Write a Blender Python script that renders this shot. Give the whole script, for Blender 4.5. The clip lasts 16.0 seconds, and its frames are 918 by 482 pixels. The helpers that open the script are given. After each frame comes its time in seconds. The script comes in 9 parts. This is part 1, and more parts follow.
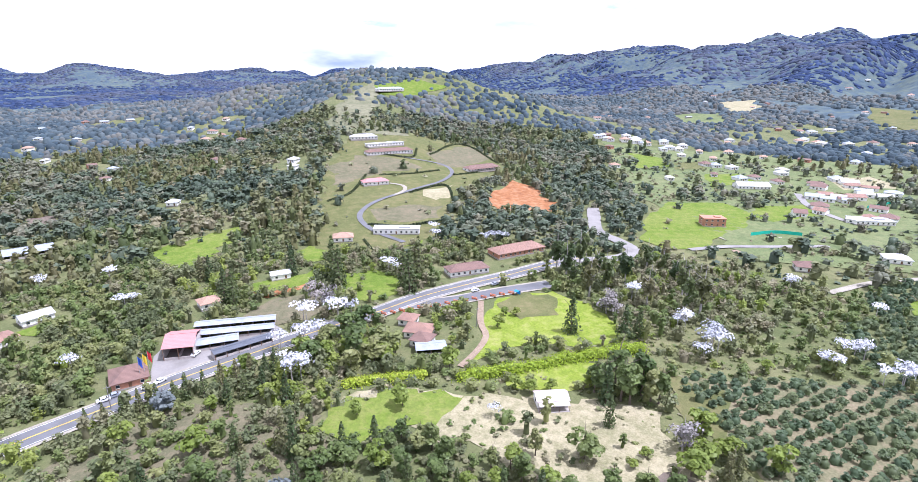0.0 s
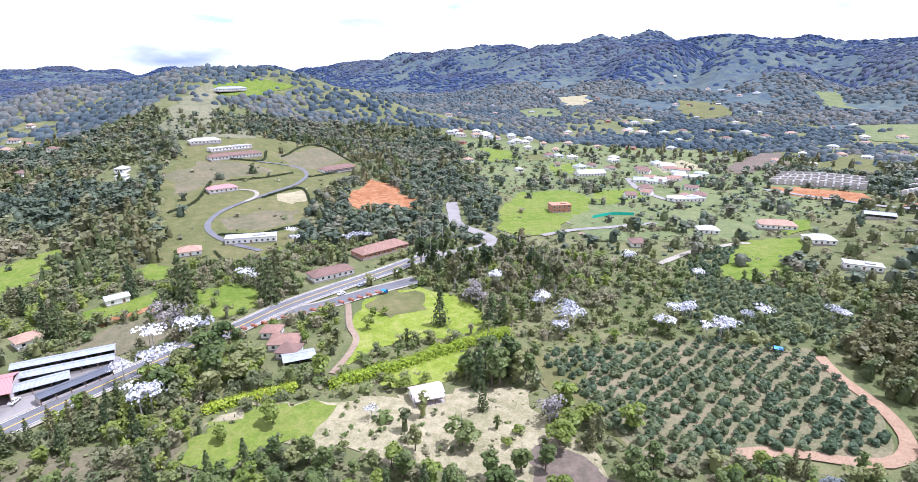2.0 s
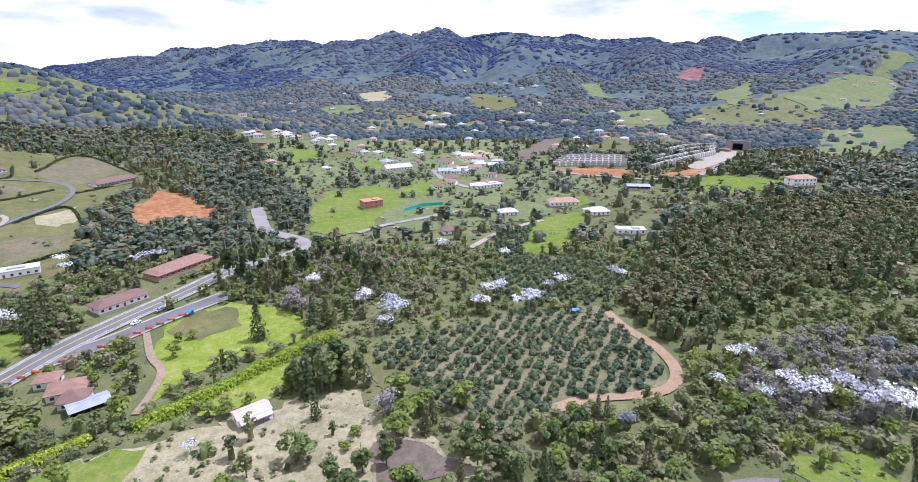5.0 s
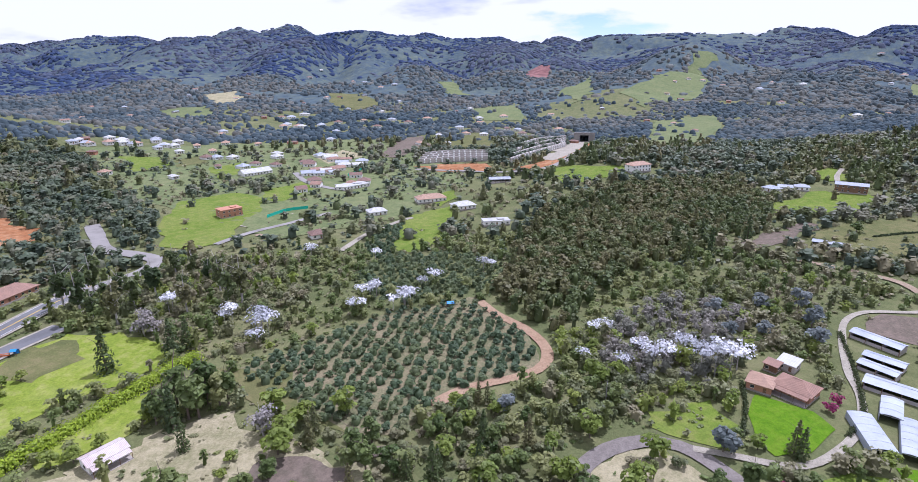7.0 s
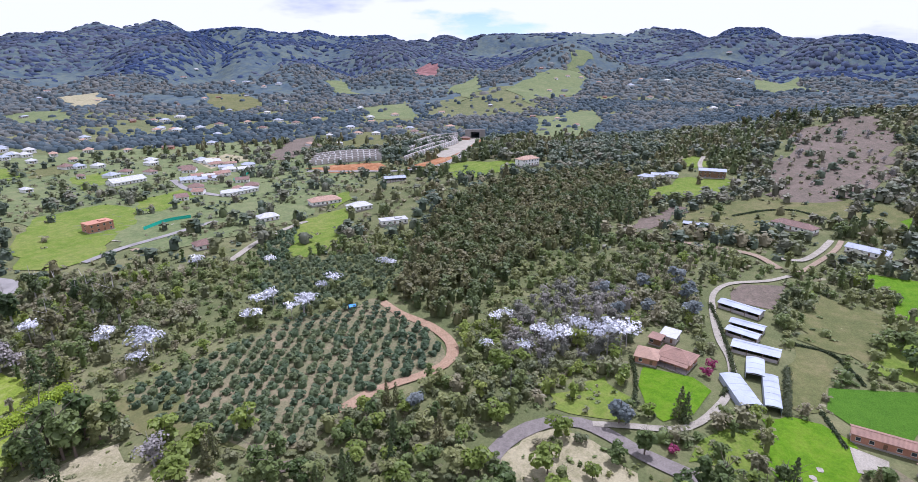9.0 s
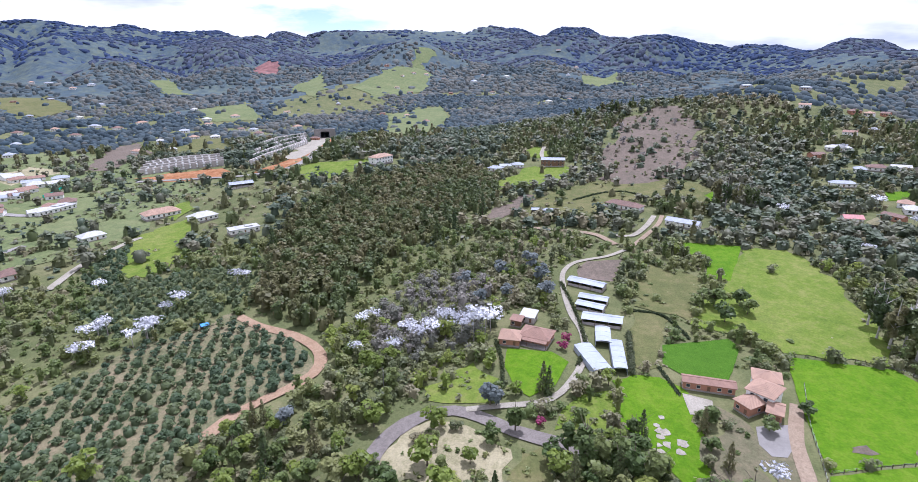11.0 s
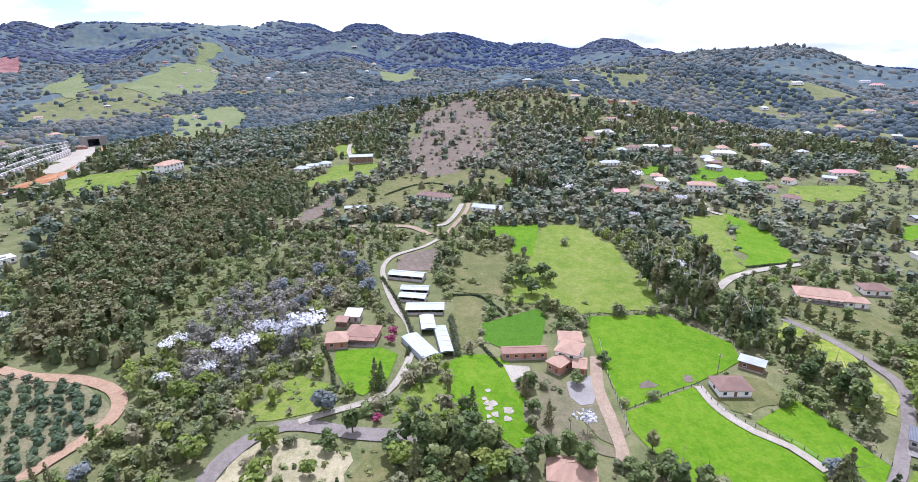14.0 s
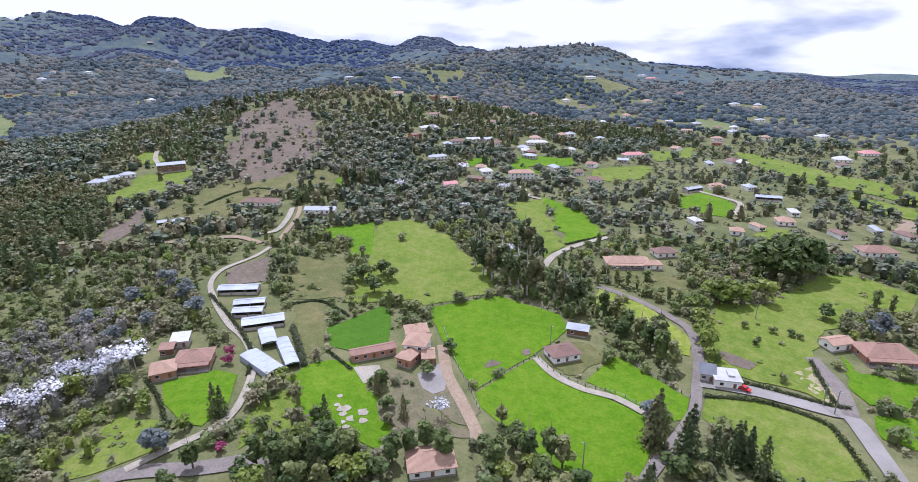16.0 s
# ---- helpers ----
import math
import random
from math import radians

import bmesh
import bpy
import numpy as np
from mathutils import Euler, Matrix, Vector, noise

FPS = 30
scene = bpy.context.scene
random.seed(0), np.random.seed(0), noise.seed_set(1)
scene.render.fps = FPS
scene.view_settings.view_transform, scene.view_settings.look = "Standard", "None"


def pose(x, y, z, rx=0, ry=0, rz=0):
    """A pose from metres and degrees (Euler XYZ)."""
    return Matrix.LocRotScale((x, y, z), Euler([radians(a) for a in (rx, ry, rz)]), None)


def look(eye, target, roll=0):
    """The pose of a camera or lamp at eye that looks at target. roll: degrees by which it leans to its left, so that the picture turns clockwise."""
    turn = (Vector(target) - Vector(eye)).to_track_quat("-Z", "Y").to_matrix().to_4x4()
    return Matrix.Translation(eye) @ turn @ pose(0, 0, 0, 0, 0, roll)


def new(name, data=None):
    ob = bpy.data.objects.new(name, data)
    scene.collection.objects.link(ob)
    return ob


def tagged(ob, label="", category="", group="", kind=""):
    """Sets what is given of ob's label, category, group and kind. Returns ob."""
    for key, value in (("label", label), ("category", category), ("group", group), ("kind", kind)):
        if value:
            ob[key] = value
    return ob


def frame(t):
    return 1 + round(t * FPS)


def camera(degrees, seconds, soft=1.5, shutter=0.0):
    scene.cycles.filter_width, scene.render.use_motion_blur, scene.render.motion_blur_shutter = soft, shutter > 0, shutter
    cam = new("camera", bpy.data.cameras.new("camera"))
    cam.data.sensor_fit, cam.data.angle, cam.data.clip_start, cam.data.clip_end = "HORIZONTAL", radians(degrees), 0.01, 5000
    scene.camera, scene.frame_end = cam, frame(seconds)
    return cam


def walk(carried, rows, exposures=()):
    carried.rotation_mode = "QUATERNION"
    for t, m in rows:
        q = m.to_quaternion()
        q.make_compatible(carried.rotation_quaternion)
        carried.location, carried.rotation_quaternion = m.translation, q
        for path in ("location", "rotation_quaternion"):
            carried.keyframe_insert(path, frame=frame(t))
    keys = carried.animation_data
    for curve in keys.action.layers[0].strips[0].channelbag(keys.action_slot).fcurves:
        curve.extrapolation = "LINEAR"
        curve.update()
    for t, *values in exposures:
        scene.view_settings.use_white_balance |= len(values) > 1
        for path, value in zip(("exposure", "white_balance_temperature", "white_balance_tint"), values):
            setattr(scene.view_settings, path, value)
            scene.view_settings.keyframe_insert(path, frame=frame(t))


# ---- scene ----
# camera: hovers in one place and turns to the right; seconds, heading, tilt, roll
EYE_Z = 120.0
TURN = [
    (0, 0.00, -17.16, 0.55), (0.5, 2.94, -17.18, 0.48), (1, 6.09, -17.19, 0.53), (1.5, 10.21, -17.18, 0.50),
    (2, 14.88, -17.23, 0.36), (2.5, 19.35, -17.30, 0.22), (3, 22.75, -17.32, 0.13), (3.5, 25.49, -17.36, 0.07),
    (4, 28.49, -17.42, 0.01), (6.5, 45.43, -17.66, -0.08), (7, 48.88, -17.70, -0.16), (7.5, 50.34, -17.72, -0.16),
    (8, 51.95, -17.78, -0.16), (8.5, 55.40, -17.85, -0.22), (9, 59.93, -17.90, -0.27), (11.5, 78.86, -18.31, -0.48),
    (12, 82.70, -18.36, -0.48), (12.5, 86.33, -18.44, -0.43), (13, 90.17, -18.54, -0.40), (13.5, 92.79, -18.63, -0.35),
    (14, 95.12, -18.71, -0.32), (14.5, 98.76, -18.79, -0.20), (15, 103.53, -18.89, -0.20), (15.5, 108.04, -18.98, -0.22),
    (16, 112.88, -19.04, -0.18)]
cam = camera(79.87, 16.0, soft=0.75)
walk(cam, [(t, pose(0, 0, EYE_Z, 90 + p, 0, -a) @ pose(0, 0, 0, 0, 0, r)) for t, a, p, r in TURN],
     exposures=[(0, 0.54, 5400, 25), (2, 0.46, 5400, 25), (4, 0.22, 5400, 25), (8, -0.12, 5400, 27), (10, -0.04, 5400, 26), (11.5, 0.14, 5400, 24), (12.5, 0.34, 5400, 24), (14, 0.28, 5400, 24), (16, -0.06, 5450, 24)])

# ---- world and sun ----
SUN_AZ, SUN_EL = 100.0, 66.0
world = bpy.data.worlds.new("sky")
scene.world = world
world.use_nodes = True
wt = world.node_tree
wt.nodes.clear()


def wnode(kind, **kw):
    n = wt.nodes.new(kind)
    for k, v in kw.items():
        n.inputs[k].default_value = v
    return n


sky = wnode("ShaderNodeTexSky")
sky.sky_type, sky.sun_disc = "NISHITA", False
sky.sun_elevation, sky.sun_rotation = radians(SUN_EL), radians(SUN_AZ)
sky.altitude = 2000
blue = wnode("ShaderNodeBackground", Strength=0.14)
cloud = wnode("ShaderNodeBackground", Strength=1.06)
outw = wnode("ShaderNodeOutputWorld")
mixw = wnode("ShaderNodeMixShader")
coord = wnode("ShaderNodeTexCoord")
flat = wnode("ShaderNodeMapping")
flat.inputs["Scale"].default_value = (1.0, 1.0, 3.6)
puff = wnode("ShaderNodeTexNoise", Scale=3.2, Detail=7.0, Roughness=0.55)
gap = wnode("ShaderNodeValToRGB")
gap.color_ramp.elements[0].position, gap.color_ramp.elements[1].position = 0.33, 0.40
belly = wnode("ShaderNodeTexNoise", Scale=2.3, Detail=6.0, Roughness=0.5)
tone_c = wnode("ShaderNodeValToRGB")
tone_c.color_ramp.elements[0].position, tone_c.color_ramp.elements[1].position = 0.33, 0.43
tone_c.color_ramp.elements[0].color = (0.36, 0.43, 0.57, 1)
tone_c.color_ramp.elements[1].color = (1.02, 1.02, 1.0, 1)
wt.links.new(coord.outputs["Generated"], flat.inputs["Vector"])
wt.links.new(flat.outputs[0], puff.inputs["Vector"])
wt.links.new(flat.outputs[0], belly.inputs["Vector"])
wt.links.new(puff.outputs[0], gap.inputs[0])
toward = wnode("ShaderNodeVectorMath")
toward.operation = "DOT_PRODUCT"
toward.inputs[1].default_value = look((0, 0, 0), (math.sin(radians(128)), math.cos(radians(128)), 0.16)).to_3x3() @ Vector((0, 0, -1))
gather = wnode("ShaderNodeMapRange")
for k, v in zip((1, 2, 3, 4), (0.45, 0.97, 0.0, 0.105)):
    gather.inputs[k].default_value = v
thin = wnode("ShaderNodeMath")
thin.operation = "SUBTRACT"
wt.links.new(coord.outputs["Generated"], toward.inputs[0])
wt.links.new(toward.outputs["Value"], gather.inputs[0])
wt.links.new(belly.outputs[0], thin.inputs[0])
wt.links.new(gather.outputs[0], thin.inputs[1])
wt.links.new(thin.outputs[0], tone_c.inputs[0])
wt.links.new(tone_c.outputs[0], cloud.inputs[0])
wt.links.new(sky.outputs[0], blue.inputs[0])
wt.links.new(gap.outputs[0], mixw.inputs[0])
wt.links.new(blue.outputs[0], mixw.inputs[1])
wt.links.new(cloud.outputs[0], mixw.inputs[2])
wt.links.new(mixw.outputs[0], outw.inputs[0])

sun = new("sun", bpy.data.lights.new("sun", "SUN"))
sun.data.energy, sun.data.angle, sun.data.color = 4.9, radians(0.6), (1.0, 0.96, 0.9)
_a, _e = radians(SUN_AZ), radians(SUN_EL)
sun.matrix_basis = look((800 * math.sin(_a) * math.cos(_e), 800 * math.cos(_a) * math.cos(_e), 800 * math.sin(_e)), (0, 0, 0))

# -- relief --
RIDGES = []


def polar(az, r):
    return r * math.sin(math.radians(az)), r * math.cos(math.radians(az))


def ridge(width, *crest):
    """A ridge: its half width, then heading, distance and height of points on its crest."""
    RIDGES.append((width, [(*polar(a, r), h) for a, r, h in crest]))


# ranges on the skyline
ridge(500, (-75, 4300, 100), (-40, 4300, 112), (-26, 4300, 108), (-14, 4300, 104), (-5, 4200, 110))
ridge(620, (0, 3700, 140), (4, 3700, 164), (8, 3650, 95), (12, 3600, 194), (16, 3600, 212), (21, 3550, 272), (24, 3500, 254), (26, 3500, 266), (29, 3500, 170))
ridge(760, (28, 3000, 180), (32, 2950, 290), (37, 2900, 266), (41, 2900, 286), (45, 2900, 262), (51, 2900, 250), (57, 2900, 220), (64, 2900, 205), (71, 2950, 252), (77, 3000, 258), (81, 3100, 190))
ridge(420, (78, 3900, 240), (82, 3900, 225), (88, 3900, 322), (92, 3900, 240), (97, 3900, 180))
ridge(480, (90, 2500, 165), (95, 2500, 180), (101, 2450, 188), (106, 2350, 170), (110, 2250, 100))
ridge(380, (112, 1950, 88), (118, 1950, 122), (122, 1950, 132), (125, 1950, 142), (128, 1950, 128), (132, 1950, 106), (137, 1950, 82), (141, 1980, 40))
ridge(450, (138, 4400, -20), (144, 4400, -45), (160, 4400, -35), (180, 4400, -30), (230, 4400, 20), (285, 4300, 100))
# the hill with the lawns and its spurs
ridge(230, (-40, 820, 8), (-32, 930, 26), (-25, 1080, 48), (-18, 1080, 84), (-10, 1060, 110), (-3, 1000, 110), (3, 960, 86), (8, 900, 52), (13, 880, 30), (18, 860, 8))
ridge(130, (-10, 900, 70), (-10, 800, 60), (-8, 640, 42), (-6, 500, 20), (-4, 420, 4))
ridge(90, (-13, 800, 50), (-15, 620, 34), (-18, 480, 18), (-20, 400, 4))
# knoll with pastures, and slopes below the far range
ridge(230, (70, 2350, 175), (71, 2000, 136), (68, 1700, 84), (65, 1400, 42), (64, 1150, 8))
ridge(260, (40, 2500, 150), (42, 2000, 80), (44, 1600, 20))
ridge(260, (57, 2500, 140), (56, 2000, 70), (55, 1600, 20))
ridge(240, (24, 2900, 150), (20, 2200, 60), (18, 1700, 15))
ridge(220, (84, 2500, 130), (82, 1900, 70), (80, 1400, 25))
# bare hill, and the wooded hill behind it
ridge(110, (84, 760, 10), (88, 740, 26), (92, 730, 42), (95, 735, 46), (98, 750, 36), (101, 790, 34), (104, 860, 54))
ridge(260, (104, 860, 72), (108, 1080, 92), (113, 1150, 104), (118, 1180, 98), (123, 1150, 82), (128, 1060, 50), (132, 960, 22), (135, 900, 4))
# pine hill
ridge(110, (74, 600, 20), (66, 560, 30), (60, 460, 20), (58, 380, 6))
ridge(90, (92, 600, 30), (95, 480, 12), (97, 420, 3))


def lattice(ix, iy):
    n = (ix.astype(np.int64) * 374761393 + iy.astype(np.int64) * 668265263) & 0x7FFFFFFF
    n = ((n ^ (n >> 13)) * 1274126177) & 0x7FFFFFFF
    return ((n ^ (n >> 16)) & 0xFFFF) / 65535.0


def rough(x, y, size):
    """Smooth noise from -1 to 1 with features of that size."""
    x, y = np.asarray(x, float) / size, np.asarray(y, float) / size
    ix, iy = np.floor(x), np.floor(y)
    fx, fy = x - ix, y - iy
    fx, fy = fx * fx * (3 - 2 * fx), fy * fy * (3 - 2 * fy)
    a, b = lattice(ix, iy), lattice(ix + 1, iy)
    c, d = lattice(ix, iy + 1), lattice(ix + 1, iy + 1)
    return 2 * ((a * (1 - fx) + b * fx) * (1 - fy) + (c * (1 - fx) + d * fx) * fy) - 1


def fractal(x, y, size, octaves=3):
    return sum(rough(x + 37.7 * k, y - 91.3 * k, size / 2 ** k) / 2 ** k for k in range(octaves))


def height(x, y):
    """Height of the ground."""
    x, y = np.asarray(x, float), np.asarray(y, float)
    low = 60.0
    acc = np.full(x.shape, low ** 4)
    for width, crest in RIDGES:
        best = np.zeros(x.shape)
        for (ax, ay, ah), (bx, by, bh) in zip(crest, crest[1:]):
            dx, dy = bx - ax, by - ay
            s = np.clip(((x - ax) * dx + (y - ay) * dy) / (dx * dx + dy * dy), 0, 1)
            d = np.hypot(x - ax - s * dx, y - ay - s * dy)
            best = np.maximum(best, low + (ah + (bh - ah) * s) * 1.0 / (1 + (d / width) ** 2) ** 1.5)
        acc = np.maximum(acc, 0) + np.where(best > low, best ** 4 - low ** 4, 0)
    z = acc ** 0.25 - low
    r = np.hypot(x, y)
    far = np.clip((r - 700) / 1500, 0, 1)
    z = z + far * (16 + 0.10 * z) * fractal(x, y, 420, 4) - far * np.clip(z - 20, 0, 90) * 0.55 * (0.35 - np.abs(rough(x * 0.8 + y * 0.6, y * 0.8 - x * 0.6, 260))) * 1.4
    z = z + np.clip((r - 120) / 300, 0, 1) * 1.2 * rough(x, y, 70)
    az = np.degrees(np.arctan2(x, y))
    z = z - 45 * np.clip((r - 900) / 2500, 0, 1) * np.clip((az - 128) / 14, 0, 1)
    return z
# -- relief ends --


# ---- materials ----
def material(name, build):
    m = bpy.data.materials.new(name)
    m.use_nodes = True
    t = m.node_tree
    p = t.nodes["Principled BSDF"]
    build(t, p)
    return m


def node(t, kind, **kw):
    n = t.nodes.new(kind)
    for k, v in kw.items():
        n.inputs[k.replace("_", " ")].default_value = v
    return n


def ramp(t, fac, *stops):
    n = t.nodes.new("ShaderNodeValToRGB")
    e = n.color_ramp.elements
    while len(e) < len(stops):
        e.new(0.5)
    for el, (pos, col) in zip(e, stops):
        el.position, el.color = pos, (*col, 1)
    t.links.new(fac, n.inputs[0])
    return n.outputs[0]


def blend(t, fac, a, b, mode="MIX"):
    n = t.nodes.new("ShaderNodeMix")
    n.data_type, n.blend_type = "RGBA", mode
    for sock, v in ((n.inputs[0], fac), (n.inputs[6], a), (n.inputs[7], b)):
        if hasattr(v, "is_output"):
            t.links.new(v, sock)
        elif isinstance(v, tuple):
            sock.default_value = (*v, 1)
        else:
            sock.default_value = v
    return n.outputs[2]


def noise_of(t, scale, detail=4.0, rough_=0.55):
    n = node(t, "ShaderNodeTexNoise", Scale=scale, Detail=detail, Roughness=rough_)
    g = t.nodes.new("ShaderNodeNewGeometry")
    t.links.new(g.outputs["Position"], n.inputs["Vector"])
    return n.outputs[0]


def bumped(t, p, fac, strength, distance):
    b = node(t, "ShaderNodeBump", Strength=strength, Distance=distance)
    t.links.new(fac, b.inputs["Height"])
    t.links.new(b.outputs[0], p.inputs["Normal"])


def earthy(name, dark, mid, light, big=0.012, small=1.3, rough_=0.95, bump=0.5):
    """Ground cover: three tones at two scales."""
    def build(t, p):
        a, b, c = noise_of(t, big, 6, 0.62), noise_of(t, small, 7, 0.7), noise_of(t, big * 6, 5, 0.65)
        base = ramp(t, a, (0.36, dark), (0.5, mid), (0.64, light))
        base = blend(t, 0.55, base, ramp(t, c, (0.40, dark), (0.5, mid), (0.62, light)))
        base = blend(t, 0.45, base, ramp(t, b, (0.3, tuple(c * 0.55 for c in mid)), (0.7, tuple(min(1, c * 1.6) for c in mid))))
        t.links.new(base, p.inputs["Base Color"])
        p.inputs["Roughness"].default_value = rough_
        p.inputs["Specular IOR Level"].default_value = 0.15
        bumped(t, p, b, bump, 0.4)
    return material(name, build)


def leafy(name, dark, light, warm=None, shine=0.5, through_=0.48):
    """Foliage: every tree has its own tone, every leaf clump its own shade."""
    def build(t, p):
        o = t.nodes.new("ShaderNodeObjectInfo")
        a = t.nodes.new("ShaderNodeAttribute")
        a.attribute_name = "tone"
        g = t.nodes.new("ShaderNodeNewGeometry")
        add = node(t, "ShaderNodeMath")
        add.operation = "ADD"
        t.links.new(o.outputs["Random"], add.inputs[0])
        t.links.new(a.outputs["Fac"], add.inputs[1])
        fr = node(t, "ShaderNodeMath")
        fr.operation = "PINGPONG"
        fr.inputs[1].default_value = 1.0
        t.links.new(add.outputs[0], fr.inputs[0])
        base = ramp(t, fr.outputs[0], (0.0, dark), (0.7, light), (1.0, warm or light))
        leaf = ramp(t, g.outputs["Random Per Island"], (0.0, (0.74, 0.74, 0.74)), (1.0, (1.25, 1.25, 1.22)))
        col = blend(t, 1.0, base, leaf, "MULTIPLY")
        t.links.new(col, p.inputs["Base Color"])
        p.inputs["Roughness"].default_value = shine
        p.inputs["Specular IOR Level"].default_value = 0.3
        tr = node(t, "ShaderNodeBsdfTranslucent")
        t.links.new(col, tr.inputs[0])
        mx = node(t, "ShaderNodeMixShader", Fac=through_)
        t.links.new(p.outputs[0], mx.inputs[1])
        t.links.new(tr.outputs[0], mx.inputs[2])
        t.links.new(mx.outputs[0], t.nodes["Material Output"].inputs[0])
    return material(name, build)


M_GROUND = earthy("rough_meadow", (0.060, 0.080, 0.030), (0.115, 0.125, 0.052), (0.21, 0.190, 0.100), 0.016, 1.1)
# Upland ground is bluer and darker: haze of the far slopes in its colour.
M_UPLAND_HAZE = earthy("haze_tinted_upland", (0.034, 0.060, 0.088), (0.066, 0.092, 0.104), (0.150, 0.170, 0.100), 0.007, 0.06)
M_BROAD = leafy("broad_leaves", (0.080, 0.125, 0.036), (0.165, 0.212, 0.066), (0.250, 0.260, 0.100), through_=0.42)
# Leaves past about 300 m, bluer than near ones: some haze in the colour.
M_WOODS_HAZED = leafy("hazed_woodland_leaves", (0.048, 0.076, 0.052), (0.115, 0.145, 0.088), (0.195, 0.185, 0.122), through_=0.32)
M_PINE = leafy("pine_needles", (0.060, 0.092, 0.034), (0.115, 0.145, 0.050), (0.180, 0.165, 0.075), through_=0.38)
# Far leaves: grey-blue added to the green for haze over distance.
M_FAR_HAZE = leafy("haze_tinted_far_leaves", (0.040, 0.068, 0.092), (0.088, 0.116, 0.128), (0.165, 0.162, 0.142), shine=0.9, through_=0.25)
# Mountain leaves carry the blue of distance haze in their base colour.
M_MOUNT_HAZE = leafy("haze_blue_mountain_leaves", (0.030, 0.056, 0.150), (0.054, 0.085, 0.178), (0.115, 0.132, 0.180), shine=0.95, through_=0.42)

def coarse(name, col, var=0.25, scale=1.2, rough_=0.8, metal=0.0, bump=0.2, dirt=None):
    """Plain built surface with stains at two scales."""
    def build(t, p):
        a, b = noise_of(t, scale * 0.18, 4), noise_of(t, scale * 2.5, 5, 0.65)
        lo, hi = tuple(c * (1 - var) for c in col), tuple(min(1, c * (1 + var)) for c in col)
        base = ramp(t, a, (0.3, dirt or lo), (0.5, col), (0.72, hi))
        base = blend(t, 0.35, base, ramp(t, b, (0.3, lo), (0.7, hi)))
        t.links.new(base, p.inputs["Base Color"])
        p.inputs["Roughness"].default_value, p.inputs["Metallic"].default_value = rough_, metal
        if bump:
            bumped(t, p, b, bump, 0.05)
    return material(name, build)


def ribbed(name, col, pitch, rough_=0.75, metal=0.0, var=0.3, axis="X", dirt=None):
    """Roof covering with rows along the slope, weathered sheet by sheet."""
    def build(t, p):
        tc = t.nodes.new("ShaderNodeTexCoord")
        w = node(t, "ShaderNodeTexWave", Scale=1.0 / pitch, Distortion=0.6, Detail=1.0)
        w.bands_direction = axis
        t.links.new(tc.outputs["Object"], w.inputs["Vector"])
        a, b = noise_of(t, 0.35, 5, 0.6), noise_of(t, 3.0, 4, 0.7)
        lo, hi = tuple(c * (1 - var) for c in col), tuple(min(1, c * (1 + var)) for c in col)
        base = ramp(t, a, (0.32, dirt or lo), (0.5, col), (0.7, hi))
        base = blend(t, 0.4, base, ramp(t, b, (0.3, lo), (0.7, hi)))
        base = blend(t, 0.35, base, ramp(t, w.outputs[0], (0.0, lo), (1.0, hi)))
        t.links.new(base, p.inputs["Base Color"])
        p.inputs["Roughness"].default_value, p.inputs["Metallic"].default_value = rough_, metal
        bumped(t, p, w.outputs[0], 0.6, 0.08)
    return material(name, build)


M_LUSH = earthy("lush_pasture", (0.045, 0.118, 0.002), (0.082, 0.168, 0.003), (0.150, 0.205, 0.020), 0.04, 1.0)
M_MEADOW = earthy("meadow_grass", (0.062, 0.112, 0.014), (0.118, 0.165, 0.022), (0.22, 0.21, 0.075), 0.04, 1.0)
M_HILLPASTURE = earthy("hill_pasture", (0.075, 0.105, 0.045), (0.125, 0.15, 0.062), (0.19, 0.19, 0.095), 0.02, 0.5)
M_LIME = earthy("sunlit_meadow", (0.095, 0.150, 0.016), (0.17, 0.215, 0.026), (0.33, 0.30, 0.13), 0.04, 1.0)
M_CROP = earthy("tall_green_crop", (0.04, 0.105, 0.006), (0.055, 0.13, 0.008), (0.075, 0.16, 0.012), 0.06, 1.6, bump=0.9)
M_OLIVE = earthy("olive_lawn", (0.065, 0.082, 0.028), (0.11, 0.115, 0.042), (0.20, 0.165, 0.085), 0.03, 1.2)
M_DRY = earthy("dry_grass", (0.115, 0.125, 0.050), (0.27, 0.240, 0.145), (0.40, 0.355, 0.235), 0.06, 1.4)
M_SCRUB = earthy("thin_scrub_soil", (0.075, 0.085, 0.042), (0.13, 0.12, 0.07), (0.21, 0.165, 0.11), 0.04, 1.2)
M_DRYSCRUB = earthy("dry_pale_scrub", (0.085, 0.098, 0.052), (0.145, 0.145, 0.085), (0.23, 0.21, 0.14), 0.02, 0.3)
M_SOIL = earthy("bare_brown_soil", (0.078, 0.076, 0.052), (0.132, 0.105, 0.082), (0.205, 0.160, 0.130), 0.05, 1.0)
M_ORANGE = earthy("orange_clay", (0.17, 0.065, 0.030), (0.27, 0.120, 0.050), (0.42, 0.28, 0.17), 0.035, 0.35)
M_SCAR = earthy("dull_red_earth", (0.13, 0.075, 0.075), (0.20, 0.095, 0.09), (0.25, 0.15, 0.13), 0.01, 0.06)
M_CLAYTRACK = earthy("clay_track", (0.20, 0.13, 0.08), (0.275, 0.185, 0.12), (0.34, 0.25, 0.17), 0.08, 1.6, bump=0.2)
